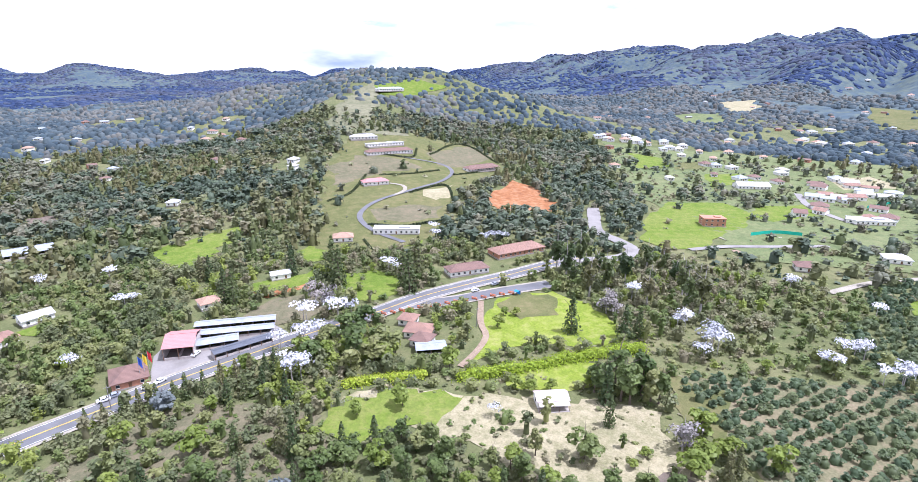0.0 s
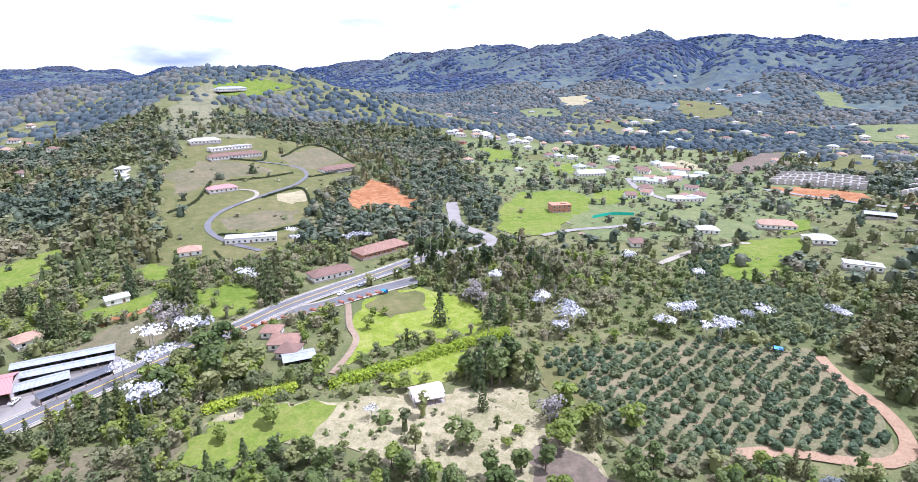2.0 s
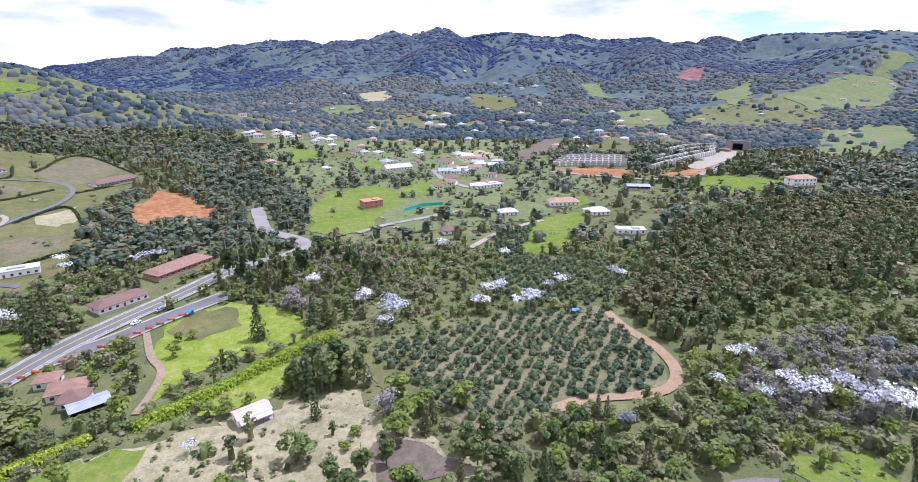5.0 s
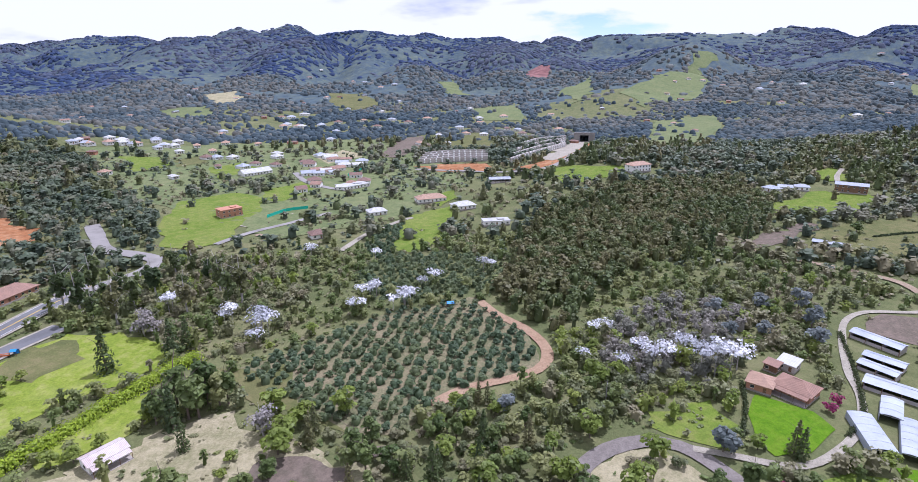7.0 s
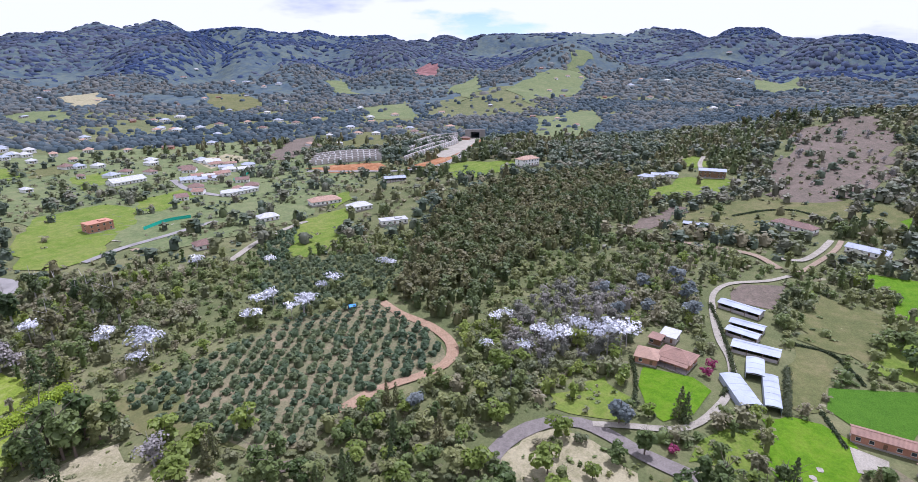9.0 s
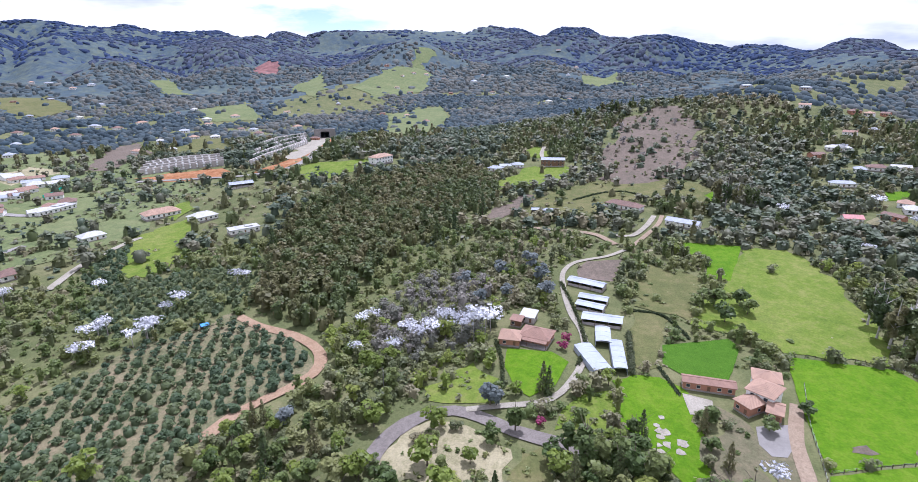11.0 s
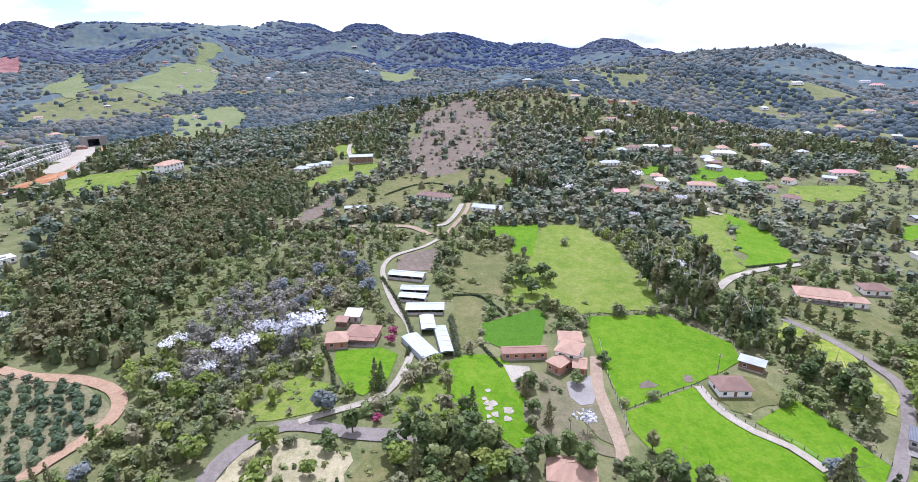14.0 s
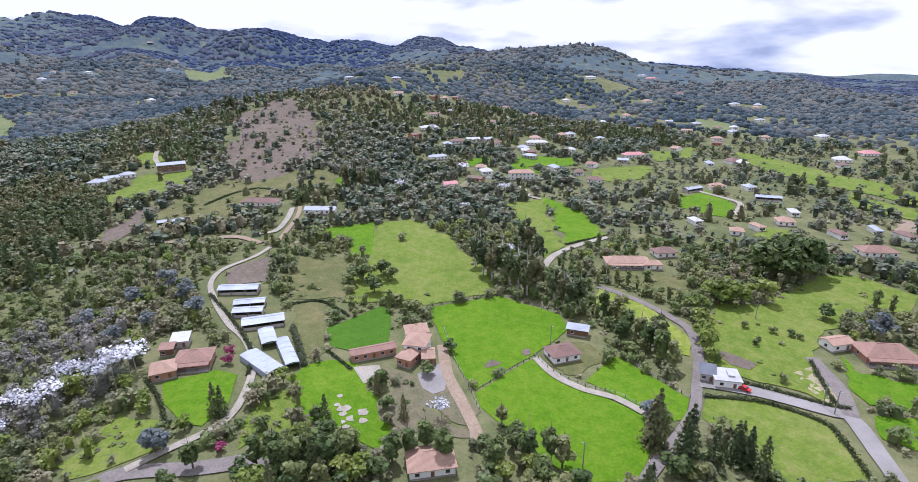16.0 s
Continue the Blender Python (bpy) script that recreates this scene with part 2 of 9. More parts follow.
M_DIRT = earthy("dirt_track", (0.18, 0.135, 0.09), (0.25, 0.19, 0.135), (0.31, 0.25, 0.18), 0.08, 1.6, bump=0.2)
M_PALE = earthy("pale_gravel", (0.19, 0.17, 0.132), (0.285, 0.26, 0.21), (0.385, 0.355, 0.30), 0.08, 1.8, bump=0.15)
M_ASPHALT = coarse("asphalt", (0.125, 0.125, 0.13), 0.25, 0.5, 0.9, dirt=(0.085, 0.085, 0.09))
M_CONCRETE = coarse("concrete", (0.22, 0.205, 0.19), 0.25, 0.6, 0.85, dirt=(0.14, 0.13, 0.115))
M_PAINT = coarse("white_road_paint", (0.7, 0.7, 0.68), 0.15, 2, 0.6, bump=0)
M_YELLOW = coarse("yellow_road_paint", (0.6, 0.42, 0.05), 0.15, 2, 0.6, bump=0)
M_WHITE = coarse("white_plaster", (0.78, 0.76, 0.72), 0.12, 1.0, 0.8)
M_BRICK = coarse("brick_wall", (0.40, 0.19, 0.12), 0.25, 2.0, 0.85)
M_BLOCK = coarse("block_wall", (0.42, 0.38, 0.35), 0.25, 1.5, 0.85)
M_STONE = coarse("stone_base", (0.30, 0.27, 0.24), 0.3, 1.5, 0.85)
M_WOOD = coarse("brown_wood", (0.16, 0.085, 0.045), 0.3, 2.0, 0.7)
M_FRAME = coarse("painted_frame", (0.55, 0.50, 0.44), 0.15, 2.0, 0.6, bump=0)
M_METAL = coarse("grey_metal", (0.45, 0.46, 0.48), 0.15, 2.0, 0.45, 0.6, bump=0)
M_SAFETY = coarse("orange_plastic", (0.60, 0.14, 0.04), 0.2, 2.0, 0.6, bump=0)
M_DARK = coarse("black_rubber", (0.025, 0.025, 0.027), 0.2, 3.0, 0.8, bump=0)
M_GLASS = coarse("dark_glass", (0.03, 0.04, 0.05), 0.1, 1.0, 0.08, bump=0)
M_TILE = ribbed("terracotta_tiles", (0.25, 0.145, 0.105), 0.9, var=0.4, dirt=(0.13, 0.085, 0.068))
M_TILE2 = ribbed("orange_tiles", (0.34, 0.215, 0.15), 0.9, var=0.35, dirt=(0.21, 0.14, 0.105))
M_TILE3 = ribbed("brown_tiles", (0.17, 0.10, 0.078), 0.9, var=0.38, dirt=(0.10, 0.068, 0.056))
M_PATCHED = ribbed("patched_sheet", (0.47, 0.41, 0.39), 1.2, 0.65, var=0.3, dirt=(0.33, 0.13, 0.12))
M_LANE = earthy("worn_lane", (0.12, 0.105, 0.095), (0.17, 0.15, 0.135), (0.23, 0.205, 0.185), 0.08, 1.6, bump=0.15)
M_TILTH = earthy("orchard_soil", (0.085, 0.100, 0.046), (0.155, 0.145, 0.080), (0.27, 0.20, 0.135), 0.05, 1.2)
M_PINK = ribbed("faded_red_sheet", (0.44, 0.19, 0.18), 1.2, 0.65, var=0.22, dirt=(0.34, 0.20, 0.19))
M_SHEET = ribbed("grey_sheet", (0.30, 0.325, 0.37), 1.1, 0.6, 0.1, var=0.25, dirt=(0.19, 0.195, 0.22))
M_DARKSHEET = ribbed("dark_sheet", (0.10, 0.11, 0.13), 1.1, 0.5, 0.1, var=0.3)
M_CREAM = ribbed("white_sheet", (0.43, 0.43, 0.42), 1.1, 0.6, var=0.2, dirt=(0.28, 0.27, 0.255))
M_SLAB = coarse("roof_membrane", (0.38, 0.38, 0.38), 0.25, 1.0, 0.75, dirt=(0.25, 0.24, 0.23))
M_PLASTIC = coarse("milky_plastic", (0.33, 0.36, 0.42), 0.22, 0.9, 0.6, bump=0.1, dirt=(0.22, 0.25, 0.30))
M_TARP = coarse("blue_tarp", (0.02, 0.22, 0.55), 0.2, 2.0, 0.5)
M_NET = coarse("green_netting", (0.02, 0.42, 0.30), 0.2, 2.0, 0.7)
M_BARK = coarse("bark", (0.13, 0.10, 0.075), 0.35, 3.0, 0.9)
M_PALEBARK = coarse("pale_bark", (0.40, 0.37, 0.33), 0.3, 3.0, 0.85)
M_CARW = coarse("white_car_paint", (0.75, 0.75, 0.76), 0.05, 1.0, 0.25, bump=0)
M_CARR = coarse("red_car_paint", (0.50, 0.02, 0.02), 0.08, 1.0, 0.25, bump=0)
M_CARG = coarse("grey_car_paint", (0.25, 0.27, 0.30), 0.08, 1.0, 0.25, bump=0)
M_FLAGR = coarse("red_cloth", (0.55, 0.03, 0.04), 0.15, 2.0, 0.8, bump=0)
M_FLAGY = coarse("yellow_cloth", (0.75, 0.52, 0.03), 0.15, 2.0, 0.8, bump=0)
M_FLAGB = coarse("blue_cloth", (0.03, 0.08, 0.40), 0.15, 2.0, 0.8, bump=0)
M_SHRUB = leafy("shrub_leaves", (0.110, 0.138, 0.060), (0.195, 0.210, 0.098), (0.275, 0.248, 0.150), through_=0.4)
M_BRIGHT = leafy("bright_leaves", (0.17, 0.23, 0.045), (0.24, 0.30, 0.06), (0.29, 0.33, 0.08))
M_YARUMO = leafy("silver_white_leaves", (0.42, 0.43, 0.47), (0.66, 0.66, 0.71), (0.80, 0.80, 0.83), through_=0.15)
M_GREY = leafy("grey_twigs", (0.20, 0.185, 0.175), (0.29, 0.265, 0.25), (0.30, 0.25, 0.205), through_=0.15)
M_GREYSCRUB = leafy("grey_scrub_leaves", (0.105, 0.115, 0.085), (0.185, 0.185, 0.145), (0.245, 0.225, 0.195), through_=0.3)
M_BLUEG = leafy("blue_green_leaves", (0.15, 0.18, 0.18), (0.22, 0.25, 0.25), (0.25, 0.28, 0.28))
M_ORCHARD = leafy("orchard_leaves", (0.070, 0.115, 0.065), (0.115, 0.165, 0.085), (0.165, 0.20, 0.09))
M_MAGENTA = leafy("magenta_blossom", (0.28, 0.04, 0.12), (0.36, 0.06, 0.16), (0.30, 0.10, 0.12))
M_HEDGE = leafy("hedge_leaves", (0.05, 0.072, 0.034), (0.075, 0.10, 0.042), (0.10, 0.115, 0.05))
M_BAMBOO = leafy("yellow_bamboo", (0.24, 0.34, 0.025), (0.36, 0.45, 0.035), (0.52, 0.52, 0.08), through_=0.45)


# ---- ground ----
def mesh_of(name, verts, faces, mat, tones=None):
    """A mesh from arrays; all faces have the same number of corners."""
    verts, faces = np.asarray(verts, np.float32), np.asarray(faces, np.int32)
    me = bpy.data.meshes.new(name)
    me.vertices.add(len(verts))
    me.vertices.foreach_set("co", verts.ravel())
    me.loops.add(faces.size)
    me.loops.foreach_set("vertex_index", faces.ravel())
    me.polygons.add(len(faces))
    me.polygons.foreach_set("loop_start", np.arange(0, faces.size, faces.shape[1], dtype=np.int32))
    if tones is not None:
        me.attributes.new("tone", "FLOAT", "POINT").data.foreach_set("value", np.asarray(tones, np.float32))
    me.materials.append(mat)
    me.update(calc_edges=True)
    return me


def build_ground():
    rings = np.concatenate([[0.0], 15 * 1.0245 ** np.arange(0, 240)])
    rings = rings[rings < 4930]
    azs = np.radians(np.arange(0, 360, 0.7))
    n, k = len(rings), len(azs)
    rr, aa = np.meshgrid(rings, azs, indexing="ij")
    x, y = rr * np.sin(aa), rr * np.cos(aa)
    v = np.stack([x, y, height(x, y)], -1).reshape(-1, 3)
    i, j = np.meshgrid(np.arange(n - 1), np.arange(k), indexing="ij")
    q = np.stack([i * k + j, i * k + (j + 1) % k, (i + 1) * k + (j + 1) % k, (i + 1) * k + j], -1).reshape(-1, 4)[:, ::-1]
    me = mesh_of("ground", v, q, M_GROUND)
    me.materials.append(M_UPLAND_HAZE)
    # beyond this wavering radius the ground takes the haze-tinted colour
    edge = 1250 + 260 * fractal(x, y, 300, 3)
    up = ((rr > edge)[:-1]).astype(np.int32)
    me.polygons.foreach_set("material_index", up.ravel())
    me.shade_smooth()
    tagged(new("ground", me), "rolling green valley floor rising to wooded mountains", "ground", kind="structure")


build_ground()

# ---- helpers for things ----
class Shape:
    """Boxes, slabs and tubes gathered for one mesh."""

    def __init__(self):
        self.v, self.f = [], []

    def add(self, verts, faces):
        n = len(self.v)
        self.v += [tuple(p) for p in verts]
        self.f += [tuple(n + i for i in f) for f in faces]
        return self

    def box(self, x0, x1, y0, y1, z0, z1):
        return self.add([(x0, y0, z0), (x1, y0, z0), (x1, y1, z0), (x0, y1, z0), (x0, y0, z1), (x1, y0, z1), (x1, y1, z1), (x0, y1, z1)],
                        [(3, 2, 1, 0), (4, 5, 6, 7), (0, 1, 5, 4), (1, 2, 6, 5), (2, 3, 7, 6), (3, 0, 4, 7)])

    def slab(self, a, b, c, d, thick):
        """A sloping slab with the upper corners a to d."""
        lo = [(p[0], p[1], p[2] - thick) for p in (a, b, c, d)]
        return self.add([a, b, c, d, *lo], [(0, 1, 2, 3), (7, 6, 5, 4), (0, 4, 5, 1), (1, 5, 6, 2), (2, 6, 7, 3), (3, 7, 4, 0)])

    def band(self, left, right, thick):
        """One bent sheet between two rows of points."""
        n, m = len(left), len(self.v)
        for row, dz in ((left, 0), (right, 0), (left, thick), (right, thick)):
            self.v += [(p[0], p[1], p[2] - dz) for p in row]
        for i in range(n - 1):
            a, b, c, d = m + i, m + n + i, m + 2 * n + i, m + 3 * n + i
            self.f += [(a, a + 1, b + 1, b), (d, d + 1, c + 1, c), (a, c, c + 1, a + 1), (b + 1, d + 1, d, b)]
        self.f += [(m, m + n, m + 3 * n, m + 2 * n), (m + n - 1, m + 3 * n - 1, m + 4 * n - 1, m + 2 * n - 1)]
        return self

    def tube(self, path, radii, sides=6):
        n = len(self.v)
        for (x, y, z), r in zip(path, radii):
            self.v += [(x + r * math.cos(6.2832 * k / sides), y + r * math.sin(6.2832 * k / sides), z) for k in range(sides)]
        for i in range(len(path) - 1):
            for k in range(sides):
                a, b = n + i * sides + k, n + i * sides + (k + 1) % sides
                self.f.append((a, b, b + sides, a + sides))
        self.f.append(tuple(n + (len(path) - 1) * sides + k for k in range(sides)))
        return self

    def mesh(self, name, mat):
        me = bpy.data.meshes.new(name)
        me.from_pydata(self.v, [], self.f)
        me.materials.append(mat)
        me.update()
        return me


def part(name, shape, mat, parent, label=""):
    ob = new(name, shape.mesh(name, mat) if isinstance(shape, Shape) else shape)
    ob.parent = parent
    return tagged(ob, label)


def ground_z(x, y):
    return float(height(np.array([x]), np.array([y]))[0])


KEEP_OUT = []      # polygons that no wild tree stands in


def inside(poly, x, y):
    p = np.asarray(poly, float)
    res = np.zeros(np.shape(x), bool)
    j = len(p) - 1
    for i in range(len(p)):
        xi, yi, xj, yj = *p[i], *p[j]
        cross = ((yi > y) != (yj > y)) & (x < (xj - xi) * (y - yi) / ((yj - yi) or 1e-9) + xi)
        res ^= cross
        j = i
    return res


def keep_out(poly, chance=0.0):
    p = np.asarray(poly, float)
    KEEP_OUT.append((p, p.min(0), p.max(0), chance))


def open_ground(x, y):
    """1 where wild trees may stand, less on fields, 0 on roads and round houses."""
    res = np.ones(len(x))
    for p, lo, hi, chance in KEEP_OUT:
        m = (x > lo[0]) & (x < hi[0]) & (y > lo[1]) & (y < hi[1])
        if m.any():
            k = np.where(m)[0]
            k = k[inside(p, x[k], y[k])]
            res[k] = np.minimum(res[k], chance)
    return res


from mathutils.geometry import delaunay_2d_cdt

LIFT = [0]


def field(name, mat, label, poly, sparse=0.0, ragged=1.0, lift=None):
    """A piece of ground cover laid on the slope, with an uneven edge."""
    keep_out(poly, sparse)
    p = np.asarray(poly, float)
    r = float(np.hypot(*p.mean(0)))
    step = max(3.0, r * 0.016)
    LIFT[0] += 1
    off = (0.10 + 0.0005 * r + 0.02 * (LIFT[0] % 6)) if lift is None else lift + 0.0006 * r
    edge = []
    for a, b in zip(p, np.roll(p, -1, 0)):
        n = max(1, int(np.hypot(*(b - a)) / step))
        edge += [a + (b - a) * k / n for k in range(n)]
    edge = np.array(edge)
    edge = edge + ragged * (0.8 if ragged >= 1 else 0.35) * step * np.stack([rough(edge[:, 0], edge[:, 1], step * 1.7), rough(edge[:, 1], edge[:, 0], step * 1.7)], -1)
    lo, hi = edge.min(0), edge.max(0)
    gx, gy = np.meshgrid(np.arange(lo[0], hi[0], step), np.arange(lo[1], hi[1], step))
    gx, gy = gx.ravel(), gy.ravel()
    m = inside(edge, gx, gy)
    pts = np.concatenate([edge, np.stack([gx[m], gy[m]], -1)])
    k = len(edge)
    out = delaunay_2d_cdt([Vector(q) for q in pts], [], [list(range(k))], 1, 1e-4)
    xy = np.array([tuple(v) for v in out[0]])
    z = height(xy[:, 0], xy[:, 1]) + off
    me = bpy.data.meshes.new(name)
    faces = [tuple(f) for f in out[2]]
    me.from_pydata(np.column_stack([xy, z]).tolist(), [], faces)
    me.materials.append(mat)
    me.update()
    if len(me.polygons) and sum(f.normal.z for f in me.polygons) < 0:
        me.flip_normals()
    return tagged(new(name, me), label, name.replace("_", " "), kind="structure")


def smooth_line(pts, step):
    """A curve through the points, at even steps."""
    p = np.asarray(pts, float)
    q = np.concatenate([[2 * p[0] - p[1]], p, [2 * p[-1] - p[-2]]])
    res = []
    for a, b, c, d in zip(q, q[1:], q[2:], q[3:]):
        n = max(2, int(np.hypot(*(c - b)) / step))
        for i in range(n):
            t = i / n
            res.append(0.5 * (2 * b + (c - a) * t + (2 * a - 5 * b + 4 * c - d) * t * t + (3 * b - 3 * c + d - a) * t ** 3))
    res.append(p[-1])
    return np.array(res)


def strip(line, half):
    d = np.gradient(line, axis=0)
    d /= np.hypot(d[:, 0], d[:, 1])[:, None] + 1e-9
    n = np.stack([-d[:, 1], d[:, 0]], -1)
    return line + n * half, line - n * half


def road(name, mat, label, width, pts, verge=None, marks=False):
    """A road along a curve: its surface, soft verges and, on the highway, painted lines."""
    line = smooth_line(pts, 4.0)
    r = float(np.hypot(*line.mean(0)))
    LIFT[0] += 1
    off = 0.22 + 0.0009 * r + 0.015 * (LIFT[0] % 5)
    wob = 1 + (0.0 if marks else 0.10) * rough(line[:, 0], line[:, 1], 9)
    left, right = strip(line, (width / 2 * wob)[:, None])
    c, d = strip(line, width / 2 + 3.2)
    keep_out(np.concatenate([c, d[::-1]]), 0.0)
    cross = [left * (1 - s) + right * s for s in (0, 0.25, 0.5, 0.75, 1)]
    zc = height(line[:, 0], line[:, 1]) + off

    def band(xy_rows, lift, mat_, nm, parent=None):
        n = len(line)
        v = np.concatenate([np.column_stack([xy, zc + lift]) for xy in xy_rows])
        f = [(k * n + i, k * n + i + 1, (k + 1) * n + i + 1, (k + 1) * n + i) for k in range(len(xy_rows) - 1) for i in range(n - 1)]
        me = mesh_of(nm, v, np.array(f)[:, ::-1], mat_)
        ob = new(nm, me)
        ob.parent = parent
        return ob
    ob = band(cross, 0.0, mat, name)
    tagged(ob, label, "road", kind="structure")
    if verge:
        a, b = strip(line, width / 2 - 0.2)
        c, d = strip(line, width / 2 + 1.4)
        keep_out(np.concatenate([c, d[::-1]]), 0.0)
        for u, w in ((c, a), (b, d)):
            band([u, w], -0.06, verge, "verge", ob)
    if marks:
        for o in (-width / 2 + 0.5, -0.15, 0.15, width / 2 - 0.5):
            a, _ = strip(line, o + 0.1)
            b, _ = strip(line, o - 0.1)
            band([a, b], 0.03, M_PAINT if abs(o) > 1 else M_YELLOW, "painted_line", ob)
    return ob


# ---- houses ----
def hip_roof(w, d, z, rise, over=0.6, thick=0.18):
    s = Shape()
    x0, x1, y0, y1 = -over, w + over, -over, d + over
    h = min(w, d) / 2 + over
    if w >= d:
        a, b = (x0 + h, (y0 + y1) / 2, z + rise), (x1 - h, (y0 + y1) / 2, z + rise)
        s.slab((x0, y0, z), (x1, y0, z), b, a, thick).slab((x1, y1, z), (x0, y1, z), a, b, thick)
        s.slab((x1, y0, z), (x1, y1, z), b, b, thick).slab((x0, y1, z), (x0, y0, z), a, a, thick)
    else:
        a, b = ((x0 + x1) / 2, y0 + h, z + rise), ((x0 + x1) / 2, y1 - h, z + rise)
        s.slab((x1, y0, z), (x1, y1, z), b, a, thick).slab((x0, y1, z), (x0, y0, z), a, b, thick)
        s.slab((x0, y0, z), (x1, y0, z), a, a, thick).slab((x1, y1, z), (x0, y1, z), b, b, thick)
    return s, (a, b)


def gable_roof(w, d, z, rise, over=0.5, thick=0.16):
    s = Shape()
    x0, x1, y0, y1 = -over, w + over, -over, d + over
    m = d / 2
    s.slab((x0, y0, z), (x1, y0, z), (x1, m, z + rise), (x0, m, z + rise), thick)
    s.slab((x1, y1, z), (x0, y1, z), (x0, m, z + rise), (x1, m, z + rise), thick)
    return s, ((x0, m, z + rise), (x1, m, z + rise))


def opening(house, x, y, z, w, h, side, door=False):
    """A window or door set into a wall; side -1 is the front, 1 the back, 2 and 3 the ends."""
    def oriented(a0, a1, o0, o1, z0, z1):
        s = Shape()
        if side in (-1, 1):
            return s.box(x + a0, x + a1, *sorted((y + side * o0, y + side * o1)), z + z0, z + z1)
        sg = -1 if side == 2 else 1
        return s.box(*sorted((x + sg * o0, x + sg * o1)), y + a0, y + a1, z + z0, z + z1)
    if door:
        d = part("door", oriented(-w / 2, w / 2, -0.1, 0.05, 0, h), M_WOOD, house)
        part("door_handle", oriented(w / 2 - 0.16, w / 2 - 0.1, 0.05, 0.1, 0.95, 1.1), M_METAL, d)
        return
    f = part("window", oriented(-w / 2, w / 2, -0.1, 0.06, 0, h), M_FRAME, house)
    part("pane", oriented(-w / 2 + 0.08, w / 2 - 0.08, 0.02, 0.075, 0.08, h - 0.08), M_GLASS, f)
    part("sill", oriented(-w / 2 - 0.08, w / 2 + 0.08, 0.0, 0.16, -0.1, 0.0), M_FRAME, f)


def country_house(w, d, h=2.8, wall=None, roof=None, style="hip", porch=False, name="country_house", chimney=False, storeys=1, far=False):
    """A house whose front left corner is its origin; x runs along the front."""
    wall, roof = wall or M_WHITE, roof or M_TILE
    house = new(name)
    house.empty_display_size = 1
    hh = h * storeys
    t = 0.25
    s = Shape().box(0, w, 0, t, -1.2, hh).box(0, w, d - t, d, -1.2, hh).box(0, t, t, d - t, -1.2, hh).box(w - t, w, t, d - t, -1.2, hh)
    if style == "gable":
        for x in (0, w - t):
            s.add([(x, 0, hh), (x + t, 0, hh), (x + t, d, hh), (x, d, hh), (x, d / 2, hh + d * 0.21), (x + t, d / 2, hh + d * 0.21)],
                  [(0, 1, 5, 4), (2, 3, 4, 5), (0, 4, 3), (1, 2, 5), (0, 3, 2, 1)])
    part("wall", s, wall, house)
    if not far:
        part("plinth", Shape().box(-0.06, w + 0.06, -0.06, 0.0, -1.2, 0.35).box(-0.06, w + 0.06, d, d + 0.06, -1.2, 0.35).box(-0.06, 0, 0, d, -1.2, 0.35).box(w, w + 0.06, 0, d, -1.2, 0.35), M_STONE, house)
    if style == "hip":
        rs, (a, b) = hip_roof(w, d, hh + 0.1, min(w, d) * 0.26)
    elif style == "gable":
        rs, (a, b) = gable_roof(w, d, hh + 0.12, d * 0.22)
    elif style == "mono":
        rs = Shape().slab((-0.5, -0.6, hh + 0.15), (w + 0.5, -0.6, hh + 0.15), (w + 0.5, d + 0.5, hh + 0.15 + d * 0.13), (-0.5, d + 0.5, hh + 0.15 + d * 0.13), 0.14)
        a = b = None
    else:
        rs = Shape().box(-0.35, w + 0.35, -0.35, d + 0.35, hh, hh + 0.3).box(w * 0.55, w * 0.8, d * 0.3, d * 0.7, hh + 0.3, hh + 0.9)
        a = b = None
    ro = part("roof", rs, roof, house)
    if far:
        for x in (w * 0.25, w * 0.72):
            part("window", Shape().box(x - 0.7, x + 0.7, -0.06, 0.1, 0.9, 2.1), M_GLASS, house)
        part("door", Shape().box(w * 0.48 - 0.5, w * 0.48 + 0.5, -0.05, 0.1, 0.0, 2.05), M_WOOD, house)
        return house
    if a:
        part("ridge_tiles", Shape().slab((a[0], a[1] - 0.14, a[2] + 0.06), (b[0], b[1] - 0.14, b[2] + 0.06), (b[0], b[1] + 0.14, b[2] + 0.06), (a[0], a[1] + 0.14, a[2] + 0.06), 0.1), roof, ro)
    n = max(2, int(w / 3.2))
    for k in range(storeys):
        for i in range(n):
            x = w * (i + 0.5) / n
            door = k == 0 and i == n // 2
            opening(house, x, 0, 0.02 if door else 0.95 + k * h, 1.0 if door else 1.3, 2.05 if door else 1.2, -1, door)
            if i % 2 == 0:
                opening(house, x, d, 0.95 + k * h, 1.3, 1.2, 1)
        opening(house, 0, d / 2, 0.95 + k * h, 1.3, 1.2, 2)
        opening(house, w, d / 2, 0.95 + k * h, 1.3, 1.2, 3)
    if porch:
        p = part("porch_roof", Shape().slab((0, -2.4, hh - 0.45), (w, -2.4, hh - 0.45), (w, -0.55, hh + 0.02), (0, -0.55, hh + 0.02), 0.12), roof, house)
        for i in range(int(w / 3) + 1):
            x = 0.1 + (w - 0.3) * i / int(w / 3)
            part("post", Shape().box(x, x + 0.14, -2.25, -2.11, -1.0, hh - 0.5), M_WOOD, p)
        part("porch_floor", Shape().box(0, w, -2.5, -0.07, -1.2, 0.02), M_STONE, house)
